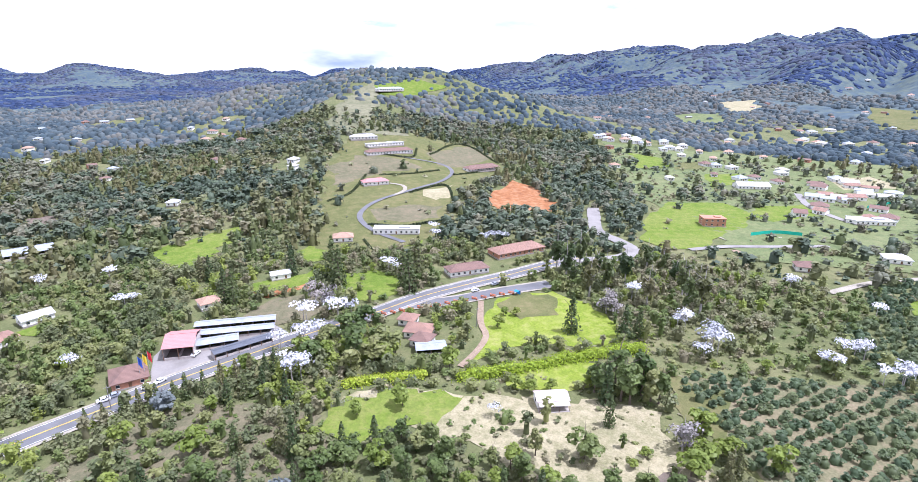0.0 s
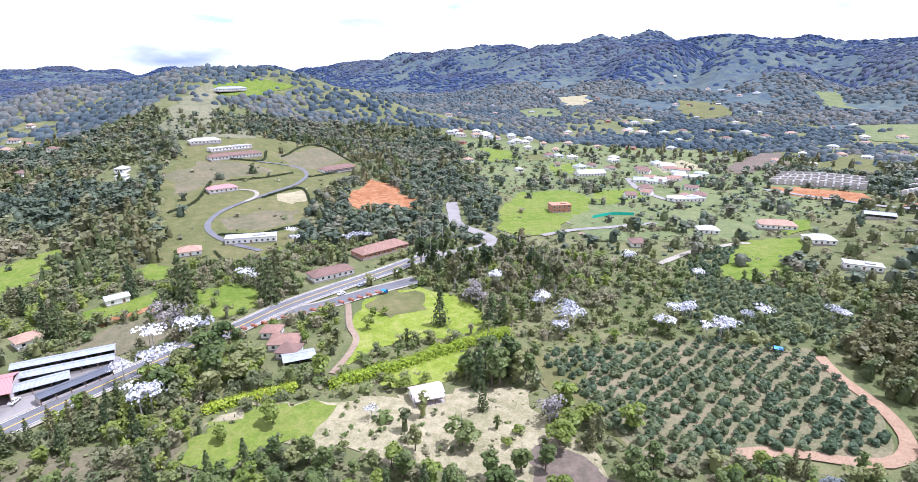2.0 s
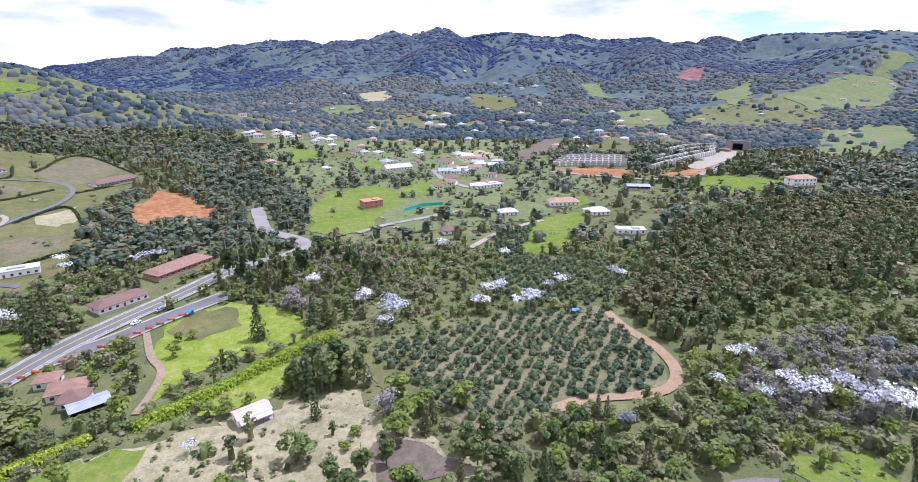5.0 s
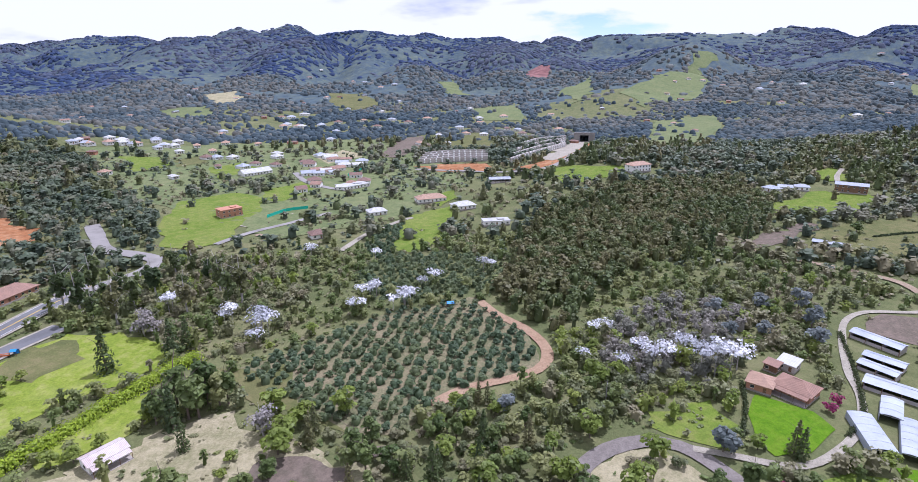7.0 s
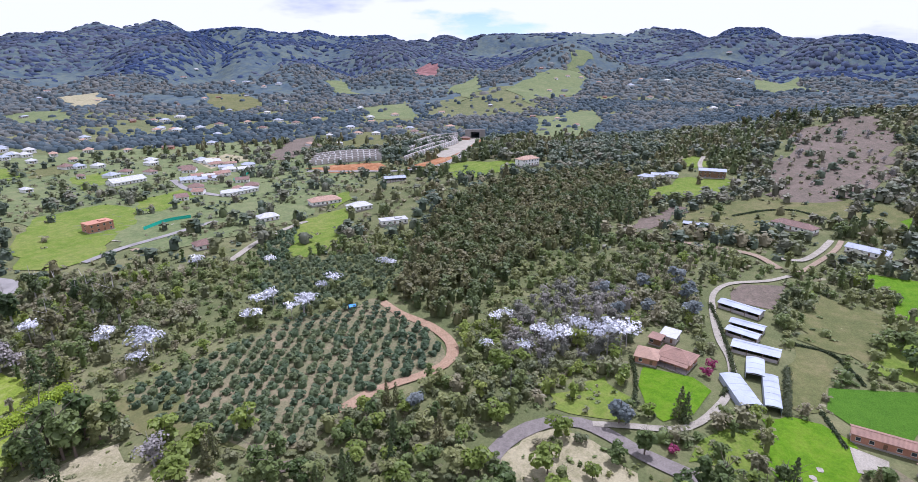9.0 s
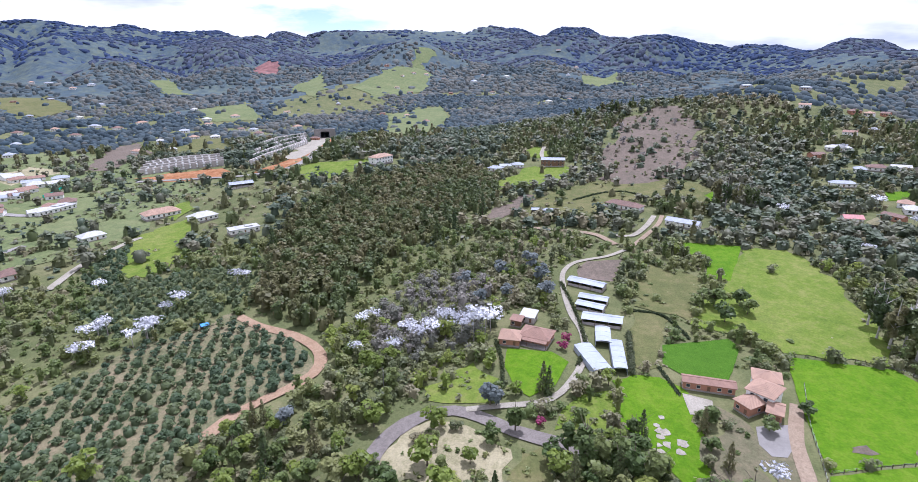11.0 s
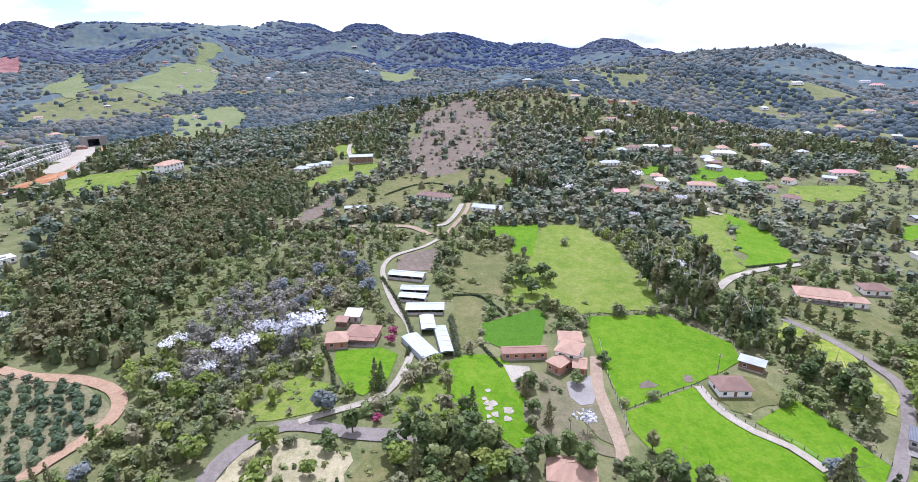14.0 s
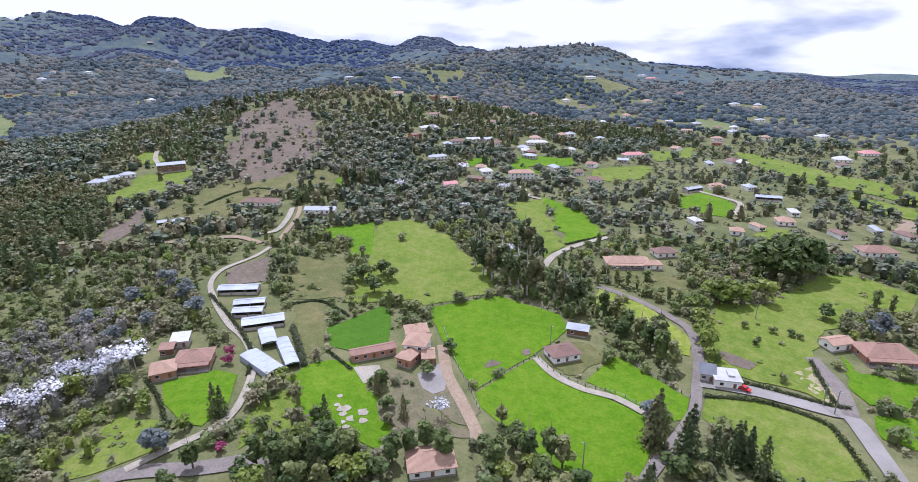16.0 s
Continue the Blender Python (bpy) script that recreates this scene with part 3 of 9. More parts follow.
    if chimney:
        part("chimney", Shape().box(w * 0.7, w * 0.7 + 0.7, d * 0.55, d * 0.55 + 0.7, hh, hh + d * 0.26 + 1.0), wall, ro)
    return house


def shed(w, d, h=2.6, roof=None, name="shed"):
    """A long open shed: posts, a gabled sheet roof with its ridge cap, and a low wall."""
    roof = roof or M_SHEET
    b = new(name)
    rs, (a, c) = gable_roof(w, d, h, d * 0.16, 0.4, 0.07)
    r = part("roof", rs, roof, b)
    part("ridge_cap", Shape().slab((a[0], a[1] - 0.25, a[2] + 0.03), (c[0], c[1] - 0.25, c[2] + 0.03), (c[0], c[1] + 0.25, c[2] + 0.03), (a[0], a[1] + 0.25, a[2] + 0.03), 0.05), roof, r)
    part("wall", Shape().box(0, w, d - 0.2, d, -1.2, h).box(0, 0.2, 0.2, d - 0.2, -1.2, h).box(w - 0.2, w, 0.2, d - 0.2, -1.2, h).box(0.2, w - 0.2, 0.0, 0.2, -1.2, 0.9), M_BLOCK, b)
    n = max(2, int(w / 4.5))
    for i in range(n + 1):
        x = 0.02 + (w - 0.22) * i / n
        part("post", Shape().box(x, x + 0.18, -0.2, -0.02, -1.2, h), M_WOOD, b)
    for i in range(1, n):
        x = w * i / n
        part("stall", Shape().box(x - 0.06, x + 0.06, 0.25, d - 0.25, -0.2, 1.5), M_BLOCK, b)
    return b


def greenhouse(w, d, h=2.2, name="greenhouse"):
    """A plastic-covered arched greenhouse; its length runs along y."""
    g = new(name)
    n = max(1, round(w / 6.0))
    bw = w / n
    for k in range(n):
        s = Shape()
        segs = 8
        prof = [(k * bw + bw * i / segs, h + bw * 0.07 * math.sin(math.pi * i / segs)) for i in range(segs + 1)]
        s.band([(px, 0, pz) for px, pz in prof], [(px, d, pz) for px, pz in prof], 0.04)
        cov = part("cover", s, M_PLASTIC, g)
        for j in range(int(d / 4) + 1):
            y = min(d - 0.06, j * 4.0)
            hoop = Shape()
            hoop.band([(px, y, pz + 0.07) for px, pz in prof], [(px, y + 0.1, pz + 0.07) for px, pz in prof], 0.05)
            part("hoop", hoop, M_METAL, cov)
    for x in (0.0, w - 0.05):
        part("side_sheet", Shape().box(x, x + 0.05, 0, d, -1.0, h), M_PLASTIC, g)
    for y in (0.0, d - 0.06):
        part("end_frame", Shape().box(0.05, w - 0.05, y, y + 0.06, h - 0.15, h), M_METAL, g)
    for k in range(n + 1):
        for y in (0.0, d - 0.14):
            part("post", Shape().box(min(k * bw, w - 0.12), min(k * bw, w - 0.12) + 0.12, y, y + 0.12, -1.2, h - 0.02), M_METAL, g)
    return g


def place(thing, label, category, p1, p2, depth, group="", lift=0.0):
    """Stands a thing with its front edge from p1 to p2, seen from the valley's middle."""
    (x1, y1), (x2, y2) = p1, p2
    w = math.hypot(x2 - x1, y2 - y1)
    ang = math.degrees(math.atan2(y2 - y1, x2 - x1))
    ux, uy = (x2 - x1) / w, (y2 - y1) / w
    nx, ny = -uy, ux
    corners = [(x1, y1), (x2, y2), (x2 + nx * depth, y2 + ny * depth), (x1 + nx * depth, y1 + ny * depth)]
    zs = height(np.array([c[0] for c in corners]), np.array([c[1] for c in corners]))
    z = float(0.5 * zs.max() + 0.5 * zs.mean()) + 0.2 + lift
    thing.matrix_basis = pose(x1, y1, z, 0, 0, ang)
    m = 3.5 + 0.012 * math.hypot(x1, y1)
    keep_out([(x1 - (ux + nx) * m, y1 - (uy + ny) * m), (x2 + (ux - nx) * m, y2 + (uy - ny) * m),
              (corners[2][0] + (ux + nx) * m, corners[2][1] + (uy + ny) * m), (corners[3][0] - (ux - nx) * m, corners[3][1] - (uy - ny) * m)])
    # low terrace under the building
    return tagged(thing, label, category, group)


def span(p1, p2):
    return math.hypot(p2[0] - p1[0], p2[1] - p1[1])

# ---- trees ----
def leaf_quads(rng, pts, nrm, size, flat=0.42):
    """One bent leaf clump (a quad) at each point, facing roughly along the normals."""
    n = len(pts)
    d = nrm + flat * rng.normal(size=(n, 3))
    d /= np.linalg.norm(d, axis=1)[:, None] + 1e-9
    a = np.cross(d, rng.normal(size=(n, 3)))
    a /= np.linalg.norm(a, axis=1)[:, None] + 1e-9
    b = np.cross(d, a)
    s = (size * rng.uniform(0.6, 1.35, n))[:, None]
    k = rng.uniform(0.6, 1.0, (n, 1))
    v = np.stack([pts - a * s, pts - b * s * k + d * s * 0.25, pts + a * s, pts + b * s * k + d * s * 0.25], 1)
    return v.reshape(-1, 3)


def crown_points(rng, kind, n):
    """Points and outward directions of a crown about one unit high above its base."""
    if kind == "cone":
        h = rng.uniform(0, 1, n) ** 1.5
        lev = np.clip(np.round(h * 9) / 9 + rng.normal(0, 0.018, n), 0, 0.995)
        ang = rng.uniform(0, 6.2832, n)
        rad = 0.29 * (1 - lev) ** 0.8 * (0.75 + 0.25 * np.cos(ang * 5 + lev * 20)) * rng.uniform(0.45, 1.0, n) + 0.01
        p = np.stack([rad * np.cos(ang), rad * np.sin(ang), 0.05 + 0.95 * lev - 0.25 * rad], -1)
        d = np.stack([np.cos(ang), np.sin(ang), np.full(n, 0.7)], -1)
        return p, d
    if kind == "round":
        lobes, spread, flat, base = 10, 0.27, 0.8, 0.06
    elif kind == "tall":
        lobes, spread, flat, base = 11, 0.15, 1.0, 0.08
    elif kind == "umbrella":
        lobes, spread, flat, base = 11, 0.40, 0.35, 0.62
    else:
        lobes, spread, flat, base = 6, 0.33, 0.8, 0.02
    c = rng.normal(size=(lobes, 3))
    c /= np.linalg.norm(c, axis=1)[:, None]
    c *= rng.uniform(0.35, 1.0, (lobes, 1)) * np.array([spread, spread, (1 - base) * 0.36])
    c[:, 2] += base + (1 - base) * 0.48
    rl = rng.uniform(0.6, 1.1, lobes) * spread * 0.62
    k = rng.integers(0, lobes, n)
    d = rng.normal(size=(n, 3))
    d[:, 2] = np.where(d[:, 2] < -0.5, -d[:, 2], d[:, 2])
    d /= np.linalg.norm(d, axis=1)[:, None]
    p = c[k] + d * (rl[k] * rng.uniform(0.72, 1.08, n))[:, None] * np.array([1, 1, flat])
    d = d + np.array([0, 0, 0.5])
    return p, d


def crown_arrays(seed, kind, n, leaf):
    rng = np.random.default_rng(seed)
    p, d = crown_points(rng, kind, n)
    return leaf_quads(rng, p, d, leaf)


def crown_mesh(name, seed, kind, n, leaf, mat, size):
    v = crown_arrays(seed, kind, n, leaf) * np.array(size)
    return mesh_of(name, v, np.arange(len(v)).reshape(-1, 4), mat)


def trunk_shape(rng, h, r, limbs=5, spread=0.25, base=0.35):
    s = Shape()
    lean = (rng.uniform(-0.04, 0.04) * h, rng.uniform(-0.04, 0.04) * h)
    path = [(lean[0] * t * t, lean[1] * t * t, -0.6 + (h + 0.6) * t) for t in (0, 0.12, 0.4, 0.7, 1)]
    s.tube(path, [r * 1.5, r, r * 0.75, r * 0.45, r * 0.12], 6)
    for k in range(limbs):
        a, z0 = rng.uniform(0, 6.28), h * rng.uniform(base, 0.8)
        l = h * spread * rng.uniform(0.6, 1.0)
        s.tube([(lean[0] * 0.4, lean[1] * 0.4, z0), (l * 0.5 * math.cos(a), l * 0.5 * math.sin(a), z0 + l * 0.4), (l * math.cos(a), l * math.sin(a), z0 + l * 0.8)],
               [r * 0.4, r * 0.28, r * 0.1], 4)
    return s


TREE_KINDS = {}


def tree_kind(key, name, crown, mat, bark, height_, width, n, leaf, variants=3, limbs=5, base=0.35):
    """Builds the patterns of one kind of tree, with trunk and crown, to be copied."""
    made = []
    for k in range(variants):
        rng = random.Random(hash_of(key) + k)
        tr = trunk_shape(rng, height_ * 0.92, height_ * 0.018 + 0.04, limbs, 0.2 * width / height_ * 1.6, base).mesh("trunk", bark)
        cr = crown_mesh("crown", hash_of(key) * 7 + k, crown, n, leaf, mat, (width, width, height_))
        made.append((tr, cr))
    TREE_KINDS[key] = (name, made, height_)


def hash_of(s):
    return sum(ord(c) * (i + 3) for i, c in enumerate(s)) % 1000


TREE_RNG = random.Random(11)
PLANTED = []


def settle():
    """Sets all single trees on the ground."""
    z = height(np.array([e.location.x for e in PLANTED]), np.array([e.location.y for e in PLANTED]))
    for e, h in zip(PLANTED, z):
        e.location.z = float(h) - 0.05


def tree(key, x, y, size=1.0, label="", category="tree", group=""):
    name, made, h = TREE_KINDS[key]
    tr, cr = TREE_RNG.choice(made)
    e = new(name)
    e.empty_display_size = 0.5
    for nm, me in (("trunk", tr), ("crown", cr)):
        new(nm, me).parent = e
    m = pose(x, y, 0, 0, 0, TREE_RNG.uniform(0, 360))
    PLANTED.append(e)
    w = size * TREE_RNG.uniform(0.92, 1.1)
    e.matrix_basis = m @ Matrix.Diagonal((w, w, size, 1))
    return tagged(e, label, category, group)


tree_kind("broad", "broadleaf_tree", "round", M_BROAD, M_BARK, 9, 11, 420, 0.060)
tree_kind("oak", "broadleaf_tree", "tall", M_BROAD, M_BARK, 11, 12, 420, 0.050)
tree_kind("pine", "pine_tree", "cone", M_PINE, M_BARK, 14, 13, 560, 0.032, limbs=3)
tree_kind("gum", "eucalyptus_tree", "tall", M_PINE, M_PALEBARK, 17, 15, 440, 0.042)
tree_kind("bright", "bright_tree", "round", M_BRIGHT, M_BARK, 7, 8, 360, 0.062)
tree_kind("shrub", "shrub", "low", M_SHRUB, M_BARK, 3.2, 4.2, 170, 0.092, limbs=3, base=0.15)
tree_kind("orchard", "orchard_tree", "low", M_ORCHARD, M_BARK, 2.7, 3.6, 120, 0.105, variants=4, limbs=3, base=0.15)
tree_kind("yarumo", "silver_leaved_tree", "umbrella", M_YARUMO, M_PALEBARK, 10, 10, 190, 0.046)
tree_kind("grey", "bare_grey_tree", "round", M_GREY, M_PALEBARK, 9, 9, 400, 0.034)
tree_kind("blue", "blue_green_tree", "round", M_BLUEG, M_BARK, 8, 9, 400, 0.056)
tree_kind("flower", "flowering_tree", "low", M_MAGENTA, M_BARK, 4, 5, 260, 0.065)


CORES = dict(round=(0.27, 0.10, 0.76), tall=(0.155, 0.10, 0.86), low=(0.34, 0.02, 0.72), cone=(0.20, 0.06, 0.92))


def core_mesh(rng, kind, sides, full):
    """The closed inner body of a crown: an uneven dome, or a spire for conifers."""
    rad, lo, hi = CORES[kind]
    rad, levels = rad * full, ((0.0, 0.85), (0.5, 0.58)) if kind == "cone" else ((0.0, 0.95), (0.68, 0.80))
    turn = rng.uniform(0, 6.28)
    v = []
    for lev, r in levels:
        for k in range(sides):
            a = turn + 6.2832 * (k + rng.uniform(-0.25, 0.25)) / sides
            rr = rad * r * rng.uniform(0.72, 1.22)
            v.append((rr * math.cos(a), rr * math.sin(a), lo + (hi - lo) * (lev + rng.uniform(-0.06, 0.06))))
    v.append((rng.uniform(-0.05, 0.05), rng.uniform(-0.05, 0.05), hi))
    f = []
    for k in range(sides):
        a, b = k, (k + 1) % sides
        f += [(a, b, b + sides), (a, b + sides, a + sides), (a + sides, b + sides, 2 * sides)]
    return np.array(v), np.array(f)


def forest(name, label, x, y, scale, kinds, mat, n, leaf, seed, variants=6, sink=0.3, patch=70, full=1.0, sides=6, spread=0.13):
    """Many trees joined into one mesh; kinds names the crown shape and its width and height."""
    rng = np.random.default_rng(seed)
    base = []
    for k in range(variants):
        kind, w, h = kinds[k % len(kinds)]
        cv, cf = core_mesh(rng, kind, sides, full)
        lv = crown_arrays(seed * 31 + k, kind, n, leaf) if n else np.zeros((0, 3))
        base.append(np.concatenate([lv, cv]) * np.array([w, w, h]))
    base = np.stack(base)
    q = np.arange(4 * n).reshape(-1, 4)
    tri = np.concatenate([q[:, [0, 1, 2]], q[:, [0, 2, 3]], cf + 4 * n])
    m, nv = len(x), base.shape[1]
    k = rng.integers(0, variants, m)
    a = rng.uniform(0, 6.2832, m)
    v = base[k] * np.asarray(scale)[:, None, None]
    ca, sa = np.cos(a)[:, None], np.sin(a)[:, None]
    ox, oy = v[:, :, 0] * ca - v[:, :, 1] * sa + x[:, None], v[:, :, 0] * sa + v[:, :, 1] * ca + y[:, None]
    floor_z = height(x, y)[:, None] if n else height(ox, oy)      # far crowns follow the slope
    out = np.stack([ox, oy, v[:, :, 2] + floor_z - sink], -1).reshape(-1, 3)
    tones = np.clip(0.46 + 0.42 * fractal(x + 77, y - 41, patch, 2) + rng.normal(0, spread, m), 0.0, 1.0)
    me = mesh_of(name, out, (tri[None] + (np.arange(m) * nv)[:, None, None]).reshape(-1, 3), mat, np.repeat(tones, nv))
    me.shade_smooth()
    return tagged(new(name, me), label, "forest", kind="stuff")


def scatter(seed, r0, r1, cell, a0=-46, a1=158):
    """Jittered points over a ring in front of the camera's turn."""
    rng = np.random.default_rng(seed)
    g = np.arange(-r1, r1, cell)
    x, y = np.meshgrid(g, g)
    x, y = x.ravel() + rng.uniform(-0.48, 0.48, x.size) * cell, y.ravel() + rng.uniform(-0.48, 0.48, y.size) * cell
    r, a = np.hypot(x, y), np.degrees(np.arctan2(x, y))
    m = (r > r0) & (r < r1) & (a > a0) & (a < a1)
    return x[m], y[m], rng

# ---- fields and bare ground ----
field("orchard_ground", M_TILTH, "thin grass and brown soil under orchard rows", [(77.2, 178.4), (97.7, 177.2), (127.8, 174.2), (151.3, 171.2), (186.1, 152.3), (175.2, 116.8), (158.7, 97.2), (138.3, 99.8), (123.5, 108.6), (108.3, 108.7), (93.4, 107.7), (85.9, 115.4), (79.6, 140.6)], 0, 1)
field("grassy_slope", M_OLIVE, "rough olive grass with scattered bushes", [(68.9, 188.6), (93.1, 169.0), (83.0, 138.6), (85.9, 115.4), (79.6, 133.0), (74.0, 156.3)], 0.15, 1)
field("dry_field", M_DRY, "pale sun-bleached dry grass field with bare patches", [(-39.4, 164.6), (-26.1, 170.1), (-4.5, 169.9), (17.7, 167.3), (33.9, 163.4), (46.8, 165.8), (63.1, 162.7), (68.8, 155.1), (66.4, 140.8), (70.4, 124.6), (76.8, 111.5), (79.8, 101.3), (77.3, 96.5)], 0.14, 2)
field("bare_slope", M_SOIL, "bare reddish brown soil on a dry slope", [(53.1, 125.5), (63.5, 127.0), (69.9, 120.1), (74.7, 108.4), (72.5, 99.3), (51.9, 111.4)], 0.08, 1)
field("meadow", M_MEADOW, "sunlit bright green meadow on a dry slope", [(-45.6, 156.0), (-36.2, 162.6), (-21.0, 169.8), (-4.4, 168.8), (3.7, 164.5), (-0.2, 157.8), (-11.4, 150.0), (-25.3, 142.7), (-34.0, 141.3), (-40.3, 145.5)], 0.04, 2)
field("scrub_ground", M_SCRUB, "brown scrubby ground with thin grass", [(-109.5, 145.1), (-89.3, 160.6), (-65.6, 160.8), (-45.8, 152.9), (-42.7, 144.1), (-31.9, 140.0), (-35.4, 124.4), (-119.0, 124.0)], 0.75, 1)
field("meadow", M_LIME, "sunlit yellow-green meadow beside a garden path", [(15.6, 244.9), (25.2, 251.8), (47.7, 258.0), (61.8, 241.6), (68.4, 222.8), (69.1, 205.9), (48.5, 200.4), (24.2, 203.0), (10.3, 193.3), (6.1, 186.6)], 0, 1)
field("meadow", M_LIME, "narrow green meadow beside a bamboo hedge", [(23.1, 185.9), (44.7, 187.2), (64.8, 190.9), (46.8, 172.2), (35.2, 168.5), (25.4, 168.3), (16.9, 173.3)], 0.02, 1)
field("dry_patch", M_OLIVE, "dry straw-coloured patch in a meadow", [(17.9, 243.6), (31.0, 255.9), (46.1, 250.9), (46.2, 229.0), (28.4, 226.6)], 0, 1)
field("pasture", M_MEADOW, "smooth green pasture by the valley road", [(120.0, 352.2), (139.5, 400.7), (174.5, 440.9), (215.4, 443.3), (225.9, 412.7), (203.6, 377.0), (154.6, 327.2), (124.8, 329.3)], 0.01, 1)
field("pasture", M_MEADOW, "green pasture beside building plots", [(234.0, 427.3), (283.7, 441.4), (267.5, 398.6), (230.4, 385.3), (216.3, 400.2)], 0.02, 1)
field("lawn", M_OLIVE, "pale mown lawn round a villa", [(235.1, 256.5), (268.4, 273.0), (292.6, 260.9), (275.3, 247.2), (260.5, 243.1), (234.6, 247.6)], 0.03, 1)
field("lawn", M_MEADOW, "yellow-green lawn with bushes", [(222.7, 250.5), (251.8, 234.6), (237.3, 218.0), (210.9, 221.6), (210.2, 237.0)], 0.06, 1)
field("pasture", M_MEADOW, "yellow-green pasture with a fence row", [(410.3, 249.4), (438.7, 243.5), (448.6, 201.3), (431.5, 196.5), (383.0, 227.3)], 0.02, 1)
field("building_plot", M_PALE, "pale levelled building plot", [(166.9, 364.8), (212.3, 387.9), (241.2, 361.7), (227.1, 348.6), (196.9, 346.2), (174.8, 341.8)], 0, 0.3)
field("building_plot", M_DIRT, "bare earth building plot beside the road", [(166.2, 325.1), (200.3, 326.7), (198.0, 307.4), (177.1, 303.6)], 0, 1)
field("clay_cut", M_ORANGE, "steep orange clay cutting in the hillside", [(18.2, 430.6), (35.7, 475.6), (53.6, 513.8), (69.0, 476.6), (77.1, 435.6), (72.9, 404.9), (49.2, 407.2), (26.5, 408.0)], 0, 1)
field("lawn", M_MEADOW, "shaded green lawn below the highway", [(-59.9, 278.6), (-34.7, 274.8), (-28.5, 253.3), (-36.9, 244.2), (-48.2, 244.4), (-58.8, 253.7)], 0.03, 1)
field("pasture", M_MEADOW, "green pasture in a wooded hollow", [(-188.8, 306.3), (-170.6, 336.2), (-153.9, 361.2), (-143.6, 342.3), (-145.4, 312.1), (-145.6, 282.1), (-168.7, 289.3)], 0.02, 1)
field("hillside_lawn", M_OLIVE, "terraced olive lawns of a hillside estate", [(-85.2, 317.4), (-109.6, 425.2), (-123.1, 509.8), (-117.6, 599.2), (-97.2, 632.8), (-44.8, 645.9), (3.1, 651.7), (46.6, 565.5), (42.7, 528.8), (2.5, 445.6), (-8.4, 390.8), (-11.4, 352.1), (-23.6, 329.7), (-50.4, 311.2), (-68.6, 314.6)], 0.025, 1)
field("lawn_plot", M_SCRUB, "brown mown plot between hedges", [(-119.4, 493.2), (-100.4, 536.5), (-54.5, 535.0), (-35.9, 513.1), (-75.5, 482.8), (-103.6, 444.6)], 0.02, 1)
field("lawn_plot", M_DRY, "straw-coloured mown plot between hedges", [(-30.8, 437.2), (-5.0, 464.7), (-2.3, 436.1), (-22.8, 421.0)], 0, 1)
field("lawn_plot", M_SCRUB, "brown mown plot between hedges", [(-61.9, 389.6), (-37.5, 404.7), (-13.2, 408.4), (-14.4, 380.7), (-34.4, 369.3), (-58.8, 368.4)], 0.02, 1)
field("lawn", M_MEADOW, "green lawn in front of a modern house", [(-56.3, 351.2), (-24.8, 348.2), (-23.1, 332.9), (-33.6, 319.1), (-55.1, 323.5)], 0, 1)
field("lawn_plot", M_SCRUB, "brown hedged plot on the hillside", [(-30.8, 573.4), (10.1, 657.2), (38.1, 598.3), (-3.1, 545.3), (-29.0, 538.8)], 0, 1)
field("hilltop_pasture", M_MEADOW, "pale green pasture below the hilltop", [(-131.6, 872.7), (-81.7, 919.8), (-15.5, 913.5), (-19.7, 890.0), (-76.7, 858.9), (-121.0, 827.6)], 0.02, 1)
field("hillside_scrub", M_DRYSCRUB, "dry pale scrub on the upper hillside", [(-163.9, 656.3), (-160.5, 834.0), (-136.1, 904.7), (-123.2, 876.8), (-108.6, 711.5), (-76.3, 686.5), (-56.6, 625.7), (-119.1, 607.4)], 0.28, 1)
field("lawn", M_MEADOW, "green lawn round a small house", [(-98.5, 314.1), (-74.2, 342.8), (-63.3, 314.8), (-76.4, 302.4), (-86.2, 288.4)], 0.02, 1)
field("lawn", M_MEADOW, "green strip above a clay bank", [(-108.6, 260.4), (-97.3, 271.7), (-78.2, 282.4), (-73.5, 269.6), (-79.7, 264.2), (-100.1, 253.3)], 0.03, 1)
field("clay_bank", M_ORANGE, "narrow strip of red clay", [(-102.1, 254.0), (-77.5, 267.3), (-74.5, 259.1), (-95.8, 249.2)], 0, 1)
field("gravel_lot", M_SCRUB, "worn gravel lot with thin grass", [(-96.7, 224.8), (-93.8, 243.2), (-71.0, 253.4), (-61.4, 237.0), (-68.0, 220.8), (-87.9, 218.5)], 0.03, 1)
field("lawn", M_MEADOW, "dark green lawn under tall trees", [(-63.1, 274.5), (-46.0, 282.0), (-28.2, 270.0), (-29.9, 251.1), (-51.5, 242.9), (-57.9, 253.7)], 0.05, 1)
field("farm_yard", M_CONCRETE, "worn concrete yard between long sheds", [(-108.9, 169.3), (-119.4, 191.7), (-118.9, 201.1), (-104.7, 196.2), (-80.2, 218.5), (-74.0, 213.1), (-75.4, 203.4), (-86.3, 188.1), (-96.0, 175.0), (-102.1, 168.2)], 0, 0.2)
field("lawn", M_MEADOW, "small green lawn by a white house", [(-186.9, 210.2), (-185.9, 224.2), (-178.7, 221.5), (-177.8, 207.9)], 0, 1)
field("clearing", M_SOIL, "brown clearing in the woods", [(-320.3, 388.9), (-304.0, 396.3), (-280.9, 369.5), (-297.7, 364.3)], 0, 1)
